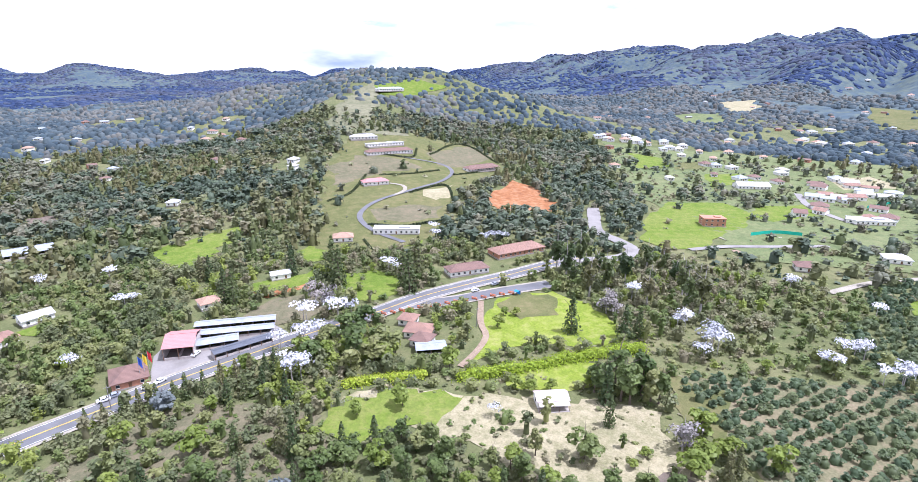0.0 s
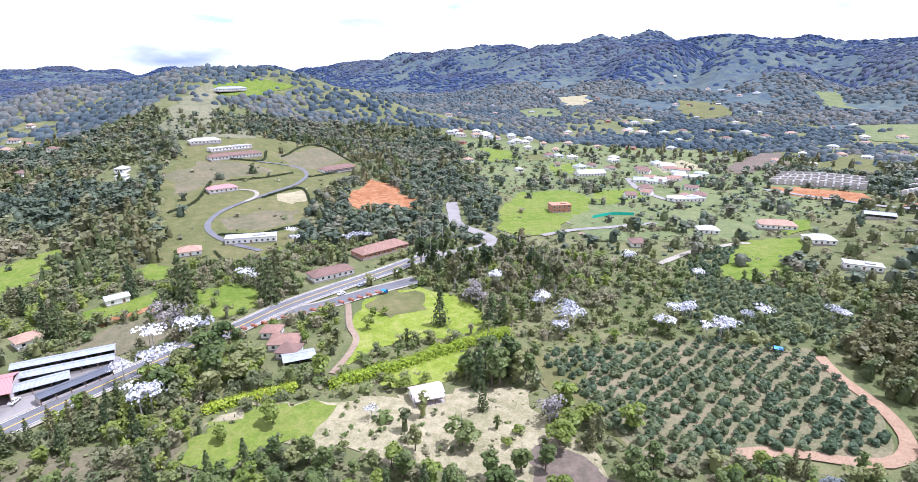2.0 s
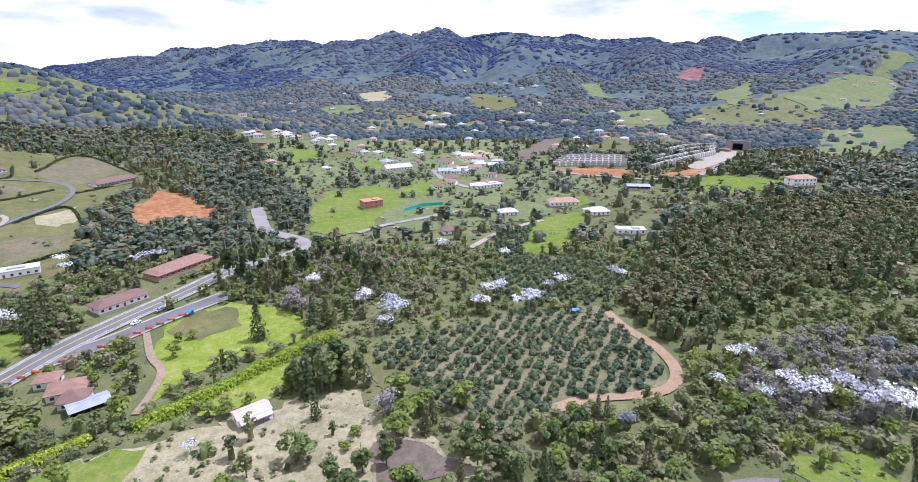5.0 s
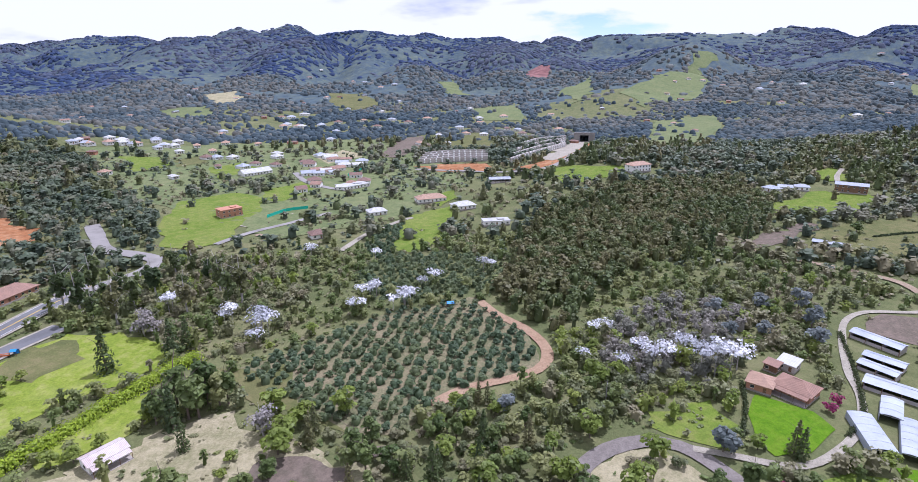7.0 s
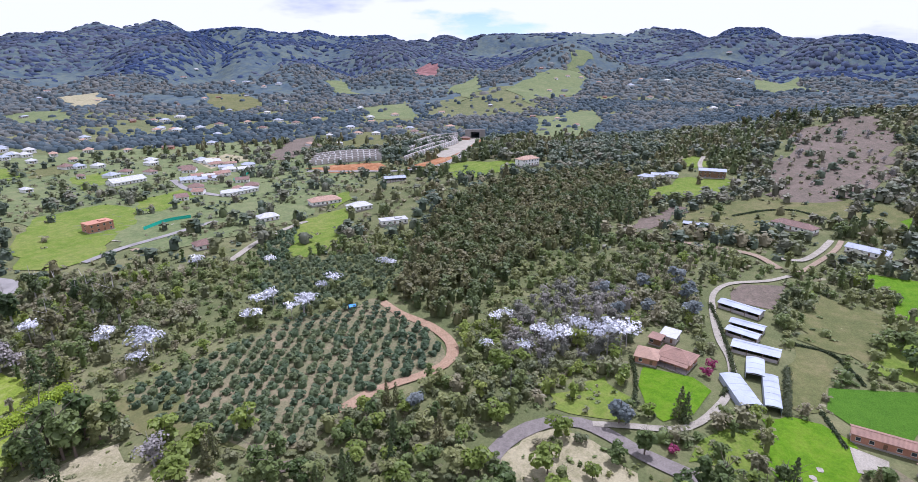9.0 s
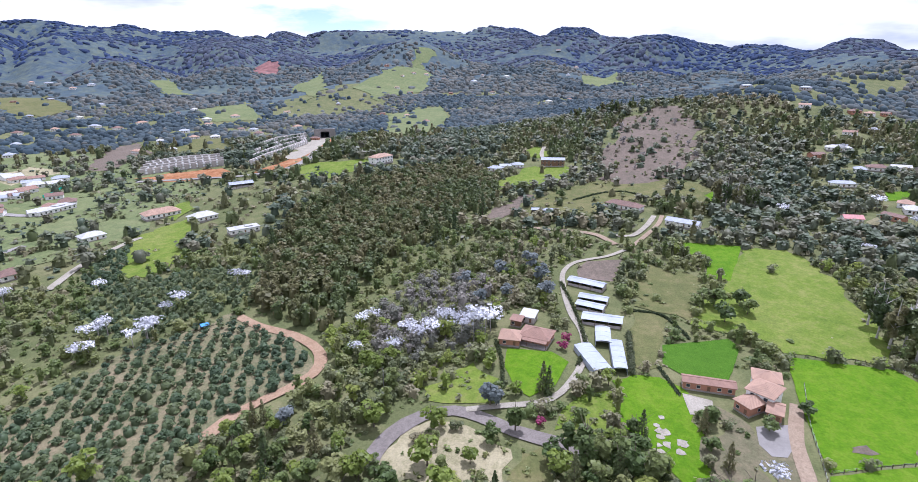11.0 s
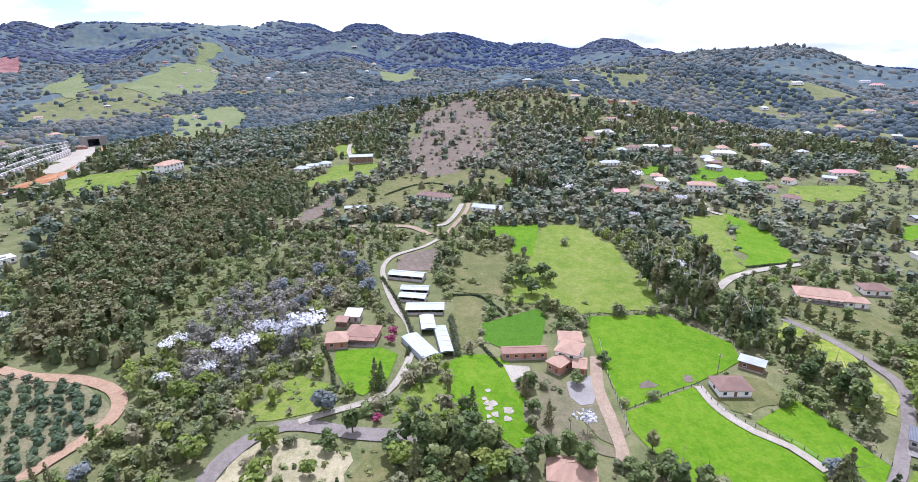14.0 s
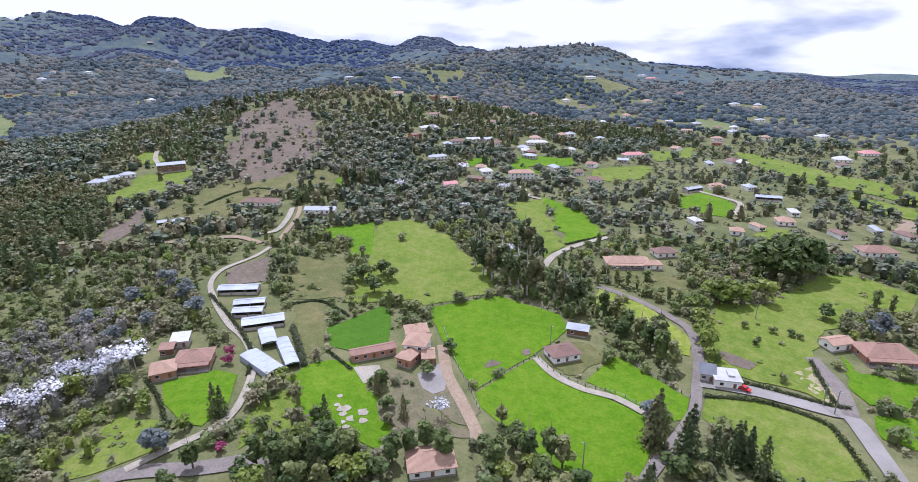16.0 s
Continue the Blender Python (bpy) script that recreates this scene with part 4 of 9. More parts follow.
field("dry_mound", M_DRY, "dry pale grass mound with small trees", [(110.4, 52.8), (120.0, 55.0), (129.4, 53.5), (137.3, 46.8), (136.6, 32.6), (130.2, 21.6), (117.8, 18.6)], 0.1, 1)
field("grassy_corner", M_OLIVE, "olive grass corner below the lane", [(117.8, 18.6), (130.5, 18.2), (134.9, 9.4), (120.7, 5.6)], 0.05, 1)
field("overgrown_meadow", M_MEADOW, "overgrown green meadow with climbers", [(155.6, 54.7), (173.8, 40.2), (164.4, 29.6), (152.6, 28.4), (146.5, 49.7)], 0.12, 1)
field("lawn", M_LUSH, "bright mown lawn of a farmhouse", [(187.0, 30.5), (188.1, 26.6), (189.0, 13.6), (183.2, 7.0), (166.5, 10.3), (157.9, 17.9), (162.2, 24.0), (174.4, 29.3)], 0, 0.4)
field("garden_plot", M_LUSH, "green garden plot with bare stony patches", [(174.0, -10.7), (181.1, -15.6), (176.3, -31.6), (155.5, -34.9), (145.1, -34.1), (132.6, -33.9), (128.6, -27.8), (141.6, -16.9), (154.2, -11.8)], 0.01, 1)
_rng = random.Random(5)
for _ in range(15):
    _x, _y = _rng.uniform(137, 158), _rng.uniform(-30, -20)
    _r = _rng.uniform(0.5, 1.6)
    field("stony_patch", M_PALE, "pale stony patch in a garden plot", [(_x + _r * _rng.uniform(0.6, 1.4) * math.cos(k * 0.9), _y + _r * _rng.uniform(0.6, 1.4) * math.sin(k * 0.9)) for k in range(7)], 0, 0.2, 0.3)
field("grassy_bank", M_MEADOW, "rough green bank with tall weeds", [(155.9, 7.2), (163.0, 1.6), (170.4, -10.2), (153.9, -12.7), (146.3, -9.0), (142.2, 4.6), (141.6, 9.3)], 0.25, 1)
field("estate_yard", M_SCRUB, "dry brown grass of an estate garden", [(167.7, -30.7), (163.8, -40.2), (156.0, -45.3), (143.6, -45.7), (125.6, -55.9), (133.7, -61.9), (150.0, -60.1), (146.8, -54.6), (160.3, -48.8), (167.0, -42.2)], 0.03, 1)
field("estate_yard", M_SCRUB, "dry brown grass garden below a villa", [(148.7, -33.1), (157.7, -45.8), (140.2, -46.1), (123.6, -55.9), (120.1, -55.7), (131.0, -39.2), (138.9, -34.2)], 0.05, 1)
field("pasture", M_LUSH, "vivid green fenced pasture", [(206.1, -71.3), (205.7, -106.1), (179.9, -122.7), (167.3, -119.4), (155.1, -96.5), (149.2, -79.9), (142.8, -66.1), (153.3, -65.9), (173.1, -67.6)], 0, 0.3)
field("pasture", M_LUSH, "vivid green pasture beside a lane", [(152.8, -93.5), (136.5, -96.0), (122.1, -104.8), (110.5, -109.4), (98.5, -101.6), (89.1, -89.4), (95.5, -74.0), (113.3, -69.0), (133.6, -63.9), (141.6, -65.5), (147.7, -79.6)], 0, 0.3)
field("pasture", M_LUSH, "small vivid green pasture behind a cottage", [(133.4, -103.6), (143.7, -124.0), (127.9, -126.8), (112.0, -129.6), (104.6, -120.8), (105.5, -114.1), (112.5, -112.2), (122.6, -108.7)], 0, 0.3)
field("cottage_garden", M_OLIVE, "cottage garden of olive grass", [(152.1, -97.3), (159.1, -110.8), (153.0, -120.1), (144.8, -123.5), (135.9, -104.1), (140.1, -98.4)], 0.02, 1)
field("pasture", M_MEADOW, "sloping green pasture with cattle tracks", [(325.9, -78.9), (331.4, -104.8), (294.4, -115.0), (236.3, -115.4), (208.0, -107.2), (208.3, -70.4), (218.0, -64.9), (224.6, -42.3), (241.1, -44.6), (273.7, -63.4)], 0.015, 1)
field("crop_patch", M_LUSH, "vivid green square of young crop", [(330.9, -49.5), (331.2, -81.1), (276.6, -65.4), (278.9, -54.4), (300.7, -58.5), (314.0, -45.8)], 0, 0.3)
field("pasture", M_OLIVE, "olive terraced pasture with cattle tracks", [(287.0, -27.7), (277.5, -53.4), (242.5, -44.6), (227.2, -42.4), (236.6, -18.9), (264.5, -21.9)], 0.05, 1)
field("pasture_patch", M_LUSH, "lusher green patch in a pasture", [(289.9, -84.1), (289.7, -113.1), (250.8, -111.3), (236.0, -95.1), (250.6, -78.3)], 0, 1)
field("pasture_patch", M_LUSH, "lusher green patch round a tree", [(247.2, -47.3), (256.5, -73.9), (222.1, -66.2), (221.2, -41.6)], 0, 1)
field("hay_meadow", M_OLIVE, "olive brown meadow with a winding bank", [(231.8, -18.3), (230.6, -29.1), (217.9, -30.7), (187.2, -24.2), (183.5, -20.2), (187.2, -13.3)], 0, 1)
field("crop_field", M_CROP, "dense tall dark green crop", [(204.2, -27.7), (215.2, -53.2), (209.2, -56.3), (181.4, -47.2), (179.8, -36.8), (189.8, -26.7)], 0, 0.3)
field("pasture", M_MEADOW, "broad olive green pasture with bushes", [(141.9, -165.1), (160.4, -195.0), (152.2, -214.4), (166.4, -266.1), (150.0, -269.4), (131.7, -251.0), (125.6, -222.5), (124.6, -212.1), (106.9, -179.2), (92.4, -170.5), (110.3, -160.2), (124.7, -151.5)], 0.02, 1)
field("spoil_patch", M_DRY, "bare pale patch in a pasture", [(109.7, -172.5), (111.2, -183.5), (97.4, -179.3), (92.8, -171.1), (102.1, -172.6)], 0, 1)
field("pasture", M_MEADOW, "yellow-green pasture by the lane", [(110.0, -134.6), (103.1, -151.5), (87.5, -160.7), (80.5, -158.4), (64.6, -148.6), (74.5, -124.6), (91.2, -127.9), (102.6, -125.5)], 0, 0.4)
field("pasture", M_LUSH, "bright green terraced slope", [(346.0, -215.3), (307.8, -219.2), (257.3, -209.0), (251.4, -172.6), (299.8, -195.1)], 0.01, 1)
field("pasture", M_MEADOW, "pale green slope beside a terraced field", [(337.6, -181.0), (343.7, -212.4), (251.8, -171.7), (236.1, -149.6), (285.8, -163.7)], 0.02, 1)
field("meadow", M_LIME, "yellow-green meadow strip along a lane", [(196.8, -153.3), (187.8, -161.7), (161.9, -162.9), (139.6, -158.8), (130.7, -150.5), (137.7, -141.0), (157.7, -146.1), (186.9, -143.9)], 0.05, 1)
field("lawn", M_LUSH, "bright villa lawn with clipped bushes", [(111.9, -202.2), (98.4, -197.6), (88.5, -209.4), (78.6, -191.5), (88.0, -181.1), (98.5, -185.4)], 0, 1)
field("lawn", M_LUSH, "bright green field corner by the lane", [(82.4, -175.1), (77.4, -189.2), (67.2, -170.8), (74.0, -169.4)], 0, 1)
field("pasture", M_LUSH, "bright green pasture with a pond bank", [(307.9, -311.9), (317.9, -348.7), (276.4, -335.7), (254.9, -302.0), (285.9, -293.7)], 0, 1)
field("pasture", M_MEADOW, "olive pasture on a gentle slope", [(167.1, -268.4), (158.8, -289.7), (132.6, -290.0), (118.1, -263.4), (135.6, -257.2)], 0.03, 1)
field("pasture", M_MEADOW, "small green pasture among trees", [(402.7, -302.8), (409.1, -364.7), (372.9, -341.6), (359.7, -298.0), (378.0, -281.9)], 0.03, 1)
field("pasture", M_MEADOW, "long yellow-green pasture on a low ridge", [(435.8, -508.4), (381.2, -512.1), (318.3, -507.9), (249.2, -502.0), (227.5, -462.8), (293.3, -448.9), (362.4, -456.8)], 0.02, 1)
field("pasture", M_MEADOW, "green clearing among villas", [(454.4, -403.5), (474.6, -488.1), (418.6, -440.6), (417.8, -386.6)], 0.05, 1)
field("lawn", M_LUSH, "bright green garden lawn", [(431.9, -225.8), (430.6, -267.7), (431.2, -303.4), (454.7, -309.1), (476.8, -275.2)], 0.05, 1)
field("garden", M_OLIVE, "olive garden with rows of young trees", [(227.0, -185.0), (204.2, -193.5), (185.7, -202.9), (166.6, -180.5), (190.0, -173.9), (207.0, -169.7)], 0.05, 1)
field("pasture", M_MEADOW, "yellow-green pasture on a knoll", [(450.5, 85.4), (475.1, 52.7), (486.1, 28.1), (457.2, 31.6), (433.6, 60.9), (425.6, 77.8)], 0.01, 1)
field("pasture", M_MEADOW, "yellow-green pasture by a track", [(563.7, 87.2), (577.0, 62.9), (547.4, 50.2), (528.5, 65.0)], 0.02, 1)
field("bare_hillside", M_SOIL, "bare brown felled hillside", [(535.2, 3.4), (640.0, 2.0), (712.0, -30.0), (720.0, -85.0), (640.0, -98.0), (485.8, -74.0), (452.2, -45.8), (463.7, -2.1)], 0.12, 3)
field("hillside_pasture", M_OLIVE, "pale olive pasture on a slope", [(407.7, 48.0), (465.6, -2.2), (463.5, -70.1), (445.3, -82.9), (403.0, -68.9), (419.7, -28.9), (372.5, 8.5), (360.4, 50.9)], 0.08, 1)
field("bare_bank", M_SOIL, "bare brown bank beside a track", [(335.4, 79.4), (365.6, 72.8), (413.9, 53.8), (411.1, 46.5), (355.2, 58.0), (331.3, 73.3)], 0.02, 1)
field("vegetable_plot", M_SOIL, "ploughed brown vegetable plot", [(272.4, 9.0), (286.3, 4.5), (293.9, -14.0), (261.9, -9.2), (263.4, 7.9)], 0, 0.3)
field("garden", M_LUSH, "bright green garden plot", [(428.6, -51.4), (445.1, -84.3), (414.8, -80.2), (407.1, -52.4)], 0.05, 1)
field("far_pasture", M_HILLPASTURE, "yellow-green pasture on a knoll", [(1247.0, 593.4), (1481.4, 605.9), (1723.1, 581.3), (1583.3, 493.9), (1326.4, 432.5), (1153.8, 492.8)], 0.03, 1)
field("far_pasture", M_HILLPASTURE, "green pasture at the top of a knoll", [(1694.4, 588.1), (1790.8, 597.6), (1859.3, 559.8), (1815.2, 536.7), (1714.4, 559.7)], 0.03, 1)
field("far_pasture", M_HILLPASTURE, "green pasture below a knoll", [(978.3, 395.3), (1103.4, 328.6), (940.3, 257.7), (714.6, 230.6), (700.2, 286.9)], 0.03, 1)
field("far_pasture", M_HILLPASTURE, "green pasture on a spur", [(1444.1, 870.5), (1718.3, 917.0), (1354.1, 708.8), (1067.2, 600.9)], 0.02, 1)
field("far_pasture", M_HILLPASTURE, "green pasture above a cutting", [(941.4, 771.3), (1064.8, 753.3), (862.0, 580.2), (837.3, 660.3)], 0.05, 1)
field("far_pasture", M_OLIVE, "olive pasture on a rounded hill", [(541.1, 498.3), (694.8, 559.9), (572.1, 430.0), (500.8, 431.0)], 0.05, 1)
field("far_pasture", M_HILLPASTURE, "pale green far pasture", [(1794.9, 90.4), (2090.8, -27.7), (1680.7, -28.6), (1651.8, 66.2)], 0.03, 1)
field("bare_slope", M_SOIL, "bare brown slope in the valley", [(428.0, 495.0), (560.4, 594.4), (607.4, 592.5), (513.4, 506.8), (431.5, 473.8)], 0.02, 1)
field("landslide_scar", M_SCAR, "red earth scar on a mountain slope", [(1793.5, 1222.3), (1882.7, 1234.1), (1685.0, 1060.2), (1572.1, 1020.0), (1532.2, 1043.7)], 0, 1)
field("far_slope", M_OLIVE, "pale olive slope among woods", [(929.2, 1282.6), (1031.4, 1274.7), (873.4, 994.6), (768.5, 954.2), (780.2, 1070.4)], 0.03, 1)
field("far_quarry", M_DRY, "pale cleared slope among woods", [(664.4, 1444.6), (791.7, 1511.4), (669.9, 1273.1), (596.4, 1261.9)], 0, 1)
field("far_pasture", M_HILLPASTURE, "green far pasture", [(461.5, 1224.7), (527.0, 1245.7), (484.5, 1120.8), (446.5, 1148.8)], 0, 1)
field("far_pasture", M_HILLPASTURE, "green far pasture on a slope", [(1303.2, 1237.4), (1425.0, 1272.2), (1199.6, 986.6), (1192.2, 1065.6)], 0, 1)
field("roadworks", M_ORANGE, "orange earth of roadworks below a terraced wall", [(406.5, 415.3), (437.1, 384.6), (457.9, 353.4), (426.4, 325.5), (395.1, 371.1)], 0, 1)
field("roadworks", M_ORANGE, "orange earth of roadworks by a tunnel mouth", [(429.7, 310.1), (485.4, 305.2), (691.2, 373.0), (632.0, 328.2), (472.8, 280.1), (425.6, 286.7)], 0, 1)
field("roadworks", M_PALE, "pale concrete works below a tunnel mouth", [(492.5, 317.1), (685.2, 383.6), (679.3, 362.0), (602.5, 324.6), (475.3, 291.8)], 0, 1)
field("pasture", M_MEADOW, "yellow-green pasture with a fence row", [(443.8, 275.5), (461.5, 215.0), (455.0, 200.5), (405.2, 239.5)], 0.02, 1)
field("pasture", M_MEADOW, "yellow-green pasture below a wooden house", [(439.3, 83.2), (499.3, 64.4), (512.4, 30.3), (497.0, 21.2), (458.9, 50.0), (416.0, 72.3)], 0.02, 1)
field("far_pasture", M_HILLPASTURE, "pale green far pasture with hedge", [(1807.5, 91.6), (2065.6, -11.1), (1633.9, -59.2), (1603.8, 40.1)], 0, 1)
field("lawn", M_MEADOW, "yellow-green lawn in an orchard", [(227.7, 257.6), (266.9, 276.6), (300.0, 268.7), (287.2, 255.9), (228.6, 225.2), (208.7, 229.7)], 0.03, 1)
field("valley_meadow", M_HILLPASTURE, "pale meadows and gardens on the valley floor", [(185.9, 728.1), (327.2, 707.1), (520.8, 610.6), (415.4, 364.6), (350.0, 300.0), (254.6, 280.0), (180.3, 300.0), (150.0, 470.0)], 0.24, 1, 0.05)
keep_out([(185.9, 728.1), (327.2, 707.1), (520.8, 610.6), (415.4, 364.6), (367.8, 239.8), (274.8, 200.8), (254.6, 269.7), (180.3, 259.9), (131.1, 288.1), (115.0, 325.0), (148.2, 441.7)], 0.26)
keep_out([(390.8, -284.9), (501.6, -514.6), (449.7, -868.2), (162.3, -343.8), (185.5, -287.0), (224.4, -241.1), (286.5, -240.1)], 0.36)
field("pasture", M_MEADOW, "green valley pasture among houses", [(250.0, 557.6), (297.7, 571.6), (280.9, 516.4), (233.0, 506.0)], 0.03, 1)
field("valley_plot", M_DRY, "pale dry plot among houses", [(372.8, 554.2), (430.4, 572.5), (414.4, 513.8), (357.2, 504.8)], 0.03, 1)
field("far_pasture", M_HILLPASTURE, "green pasture in the far valley", [(480.5, 1232.7), (575.4, 1237.4), (509.4, 1079.1), (432.5, 1089.0)], 0.03, 1)
field("far_pasture", M_HILLPASTURE, "green pasture in the far valley", [(934.0, 790.5), (1023.5, 761.8), (879.4, 602.2), (820.0, 653.4)], 0.03, 1)
field("valley_plot", M_SOIL, "bare brown slope above the village", [(446.9, 522.7), (579.7, 578.3), (528.2, 513.5), (435.5, 478.2)], 0.02, 1)
field("valley_plot", M_OLIVE, "olive plot among houses", [(239.4, 618.1), (285.5, 635.4), (263.3, 586.8), (232.7, 583.5)], 0.03, 1)
field("lawn", M_MEADOW, "green lawn beside a villa", [(309.9, 304.0), (338.2, 300.7), (321.4, 279.4), (294.1, 276.2)], 0.05, 1)
field("valley_plot", M_PALE, "pale trampled plot by the village", [(254.0, 351.1), (293.7, 363.7), (280.0, 335.1), (245.0, 323.3)], 0, 1)
field("valley_plot", M_OLIVE, "olive garden among trees", [(276.6, 320.2), (308.9, 322.6), (287.3, 296.1), (261.7, 296.0)], 0.05, 1)
field("valley_plot", M_MEADOW, "green strip in the valley", [(200.9, 677.1), (235.7, 647.3), (231.5, 598.1), (195.7, 595.9)], 0.03, 1)
field("lawn", M_MEADOW, "green lawn round a house", [(233.2, -303.4), (220.2, -318.4), (210.2, -300.4), (220.8, -288.7)], 0.03, 1)
field("pasture", M_MEADOW, "green valley pasture", [(271.1, -444.9), (220.5, -450.1), (205.4, -422.8), (248.2, -417.2)], 0.03, 1)
field("far_pasture", M_HILLPASTURE, "green valley clearing", [(622.6, -632.7), (556.9, -653.2), (509.6, -589.9), (553.5, -575.4)], 0.03, 1)
field("bare_plot", M_DIRT, "bare earth plot in the valley", [(212.0, -416.6), (203.8, -419.9), (188.0, -390.8), (199.9, -383.1)], 0, 1)
field("garden", M_OLIVE, "olive garden behind trees", [(190.3, -252.5), (182.6, -260.6), (177.7, -241.7), (185.7, -238.6)], 0.05, 1)
field("lawn", M_LUSH, "green garden on a wooded slope", [(470.1, -201.1), (474.3, -236.7), (453.0, -231.7), (449.8, -198.9)], 0.05, 1)
field("lawn", M_LUSH, "green garden on a wooded slope", [(443.2, -231.6), (435.6, -254.8), (411.8, -250.5), (408.2, -223.4)], 0.05, 1)

def worn_patch(x, y, rx, ry, turn, label):
    rng = random.Random(int(x * 10))
    c, d = math.cos(turn), math.sin(turn)
    ring = [(rx * rng.uniform(0.6, 1.3) * math.cos(k * 0.7), ry * rng.uniform(0.6, 1.3) * math.sin(k * 0.7)) for k in range(9)]
    field("worn_patch", M_SOIL, label, [(x + u * c - v * d, y + u * d + v * c) for u, v in ring], 0, 0.3, 0.3)


worn_patch(122.7, -163.6, 7, 4, 0.4, "bare brown patch worn in a pasture")
worn_patch(155.4, -78.2, 2.2, 3.6, 0.2, "muddy patch trodden by a pasture gate")
worn_patch(157.8, -94.0, 1.8, 2.6, 0.9, "muddy patch trodden beside a fence")
worn_patch(85.0, 106.0, 6, 3, 2.2, "reddish soil patch on a dry slope")

# ---- roads and tracks ----
road("highway", M_ASPHALT, "grey two-lane highway with painted lines", 9.5, [(-135.6, 136.7), (-130.0, 143.2), (-120.5, 153.6), (-102.0, 174.2), (-79.7, 195.2), (-56.5, 215.9), (-38.4, 230.5), (-18.2, 249.4), (5.1, 265.8), (28.3, 280.3), (52.6, 297.1), (75.5, 309.7)], M_PALE, True)
road("road", M_ASPHALT, "grey asphalt side carriageway", 8, [(-23.1, 239.7), (-0.9, 246.3), (22.8, 257.6), (48.0, 267.6)], M_PALE, False)
road("road", M_CONCRETE, "pale concrete valley road", 9, [(55.1, 304.7), (75.1, 304.8), (93.7, 307.9), (107.3, 320.1), (103.9, 338.9), (94.9, 361.7), (100.4, 395.7), (105.0, 420.3)], None, False)
road("drive", M_ASPHALT, "grey winding estate drive", 4, [(-34.6, 329.4), (-56.1, 350.1), (-69.9, 373.7), (-70.3, 393.9), (-61.1, 415.2), (-38.5, 443.4), (-15.4, 476.5), (-7.3, 517.5), (-17.6, 542.3), (-46.8, 545.2), (-79.2, 548.9)], None, False)
road("drive", M_PALE, "pale drive to a house", 3.5, [(-61.1, 415.2), (-49.2, 430.9), (-44.6, 442.2), (-47.6, 453.0), (-59.5, 457.9)], None, False)
road("dirt_track", M_CLAYTRACK, "orange brown dirt track round an orchard", 4.6, [(185.1, 148.8), (179.2, 133.8), (175.8, 115.9), (168.4, 101.8), (157.9, 95.3), (146.2, 96.9), (127.0, 106.9), (111.6, 109.6)], None, False)
road("lane", M_LANE, "grey lane curving round a mound", 5.5, [(114.9, 56.8), (120.0, 57.5), (129.8, 55.5), (139.7, 49.5), (144.7, 40.3), (143.5, 31.4), (139.4, 19.6), (137.3, 7.9), (135.6, 0.1)], None, False)
road("drive", M_PALE, "pale gravel drive with two wheel tracks", 2.7, [(146.0, 36.8), (151.0, 25.2), (155.5, 14.3), (162.6, 8.1), (177.7, 3.0), (193.0, 1.2), (209.4, 3.8), (224.7, 9.1), (248.8, 14.0), (269.0, 15.5), (284.2, 9.7), (296.3, -5.8), (308.9, -15.6)], None, False)
road("dirt_track", M_DIRT, "brown dirt track along a hillside", 4.5, [(317.0, -10.7), (333.0, 1.5), (336.0, 19.8), (335.9, 49.8), (335.4, 78.7)], None, False)
road("track", M_DIRT, "pale track climbing between gardens", 2.8, [(313.7, -19.0), (334.5, -27.3), (361.4, -37.3), (380.0, -41.3)], None, False)
road("path", M_PALE, "pale path to a cottage", 3, [(153.0, -95.3), (140.4, -95.7), (129.1, -100.5), (121.9, -107.0), (111.9, -110.5)], None, False)
road("lane", M_LANE, "grey lane between pastures", 3.8, [(88.6, -90.6), (93.0, -99.5), (97.0, -108.5), (106.1, -125.4), (116.7, -137.3), (129.2, -150.7), (145.2, -163.4), (157.8, -165.6), (179.1, -163.1), (197.2, -156.0)], None, False)
road("lane", M_PALE, "pale lane along a slope", 4, [(224.8, -141.0), (239.6, -157.3), (249.0, -179.0), (254.9, -206.3)], None, False)
road("lane", M_CONCRETE, "pale concrete lane with hedges", 5.5, [(117.7, -139.6), (106.6, -153.0), (89.4, -166.1), (84.7, -168.9), (71.7, -160.2), (62.5, -153.7)], None, False)
road("lane", M_LANE, "grey lane up to a villa", 5, [(85.1, -169.4), (96.0, -180.1), (113.8, -190.3)], None, False)
road("drive", M_DIRT, "dirt drive beside a villa", 4, [(174.5, -66.4), (155.3, -61.1), (138.0, -59.3), (124.8, -57.8), (118.8, -55.6)], None, False)
road("drive", M_PALE, "pale drive to a hillside house", 4, [(377.1, -213.4), (350.7, -206.3), (341.0, -210.8)], None, False)
road("track", M_PALE, "pale track round a pasture", 4, [(315.2, -339.8), (290.9, -341.2), (275.2, -338.4), (256.0, -308.6)], None, False)
road("track", M_PALE, "pale track to a wooden house", 4, [(519.2, 53.3), (547.7, 59.5), (577.5, 60.0)], None, False)
road("track", M_PALE, "pale track between gardens", 3.5, [(333.7, -10.2), (335.5, -20.4), (355.7, -29.6), (378.3, -36.1)], None, False)
road("path", M_DIRT, "tan gravel garden path", 2.8, [(10.9, 245.0), (10.0, 221.6), (11.8, 208.7), (7.0, 195.2), (0.9, 184.5)], None, False)
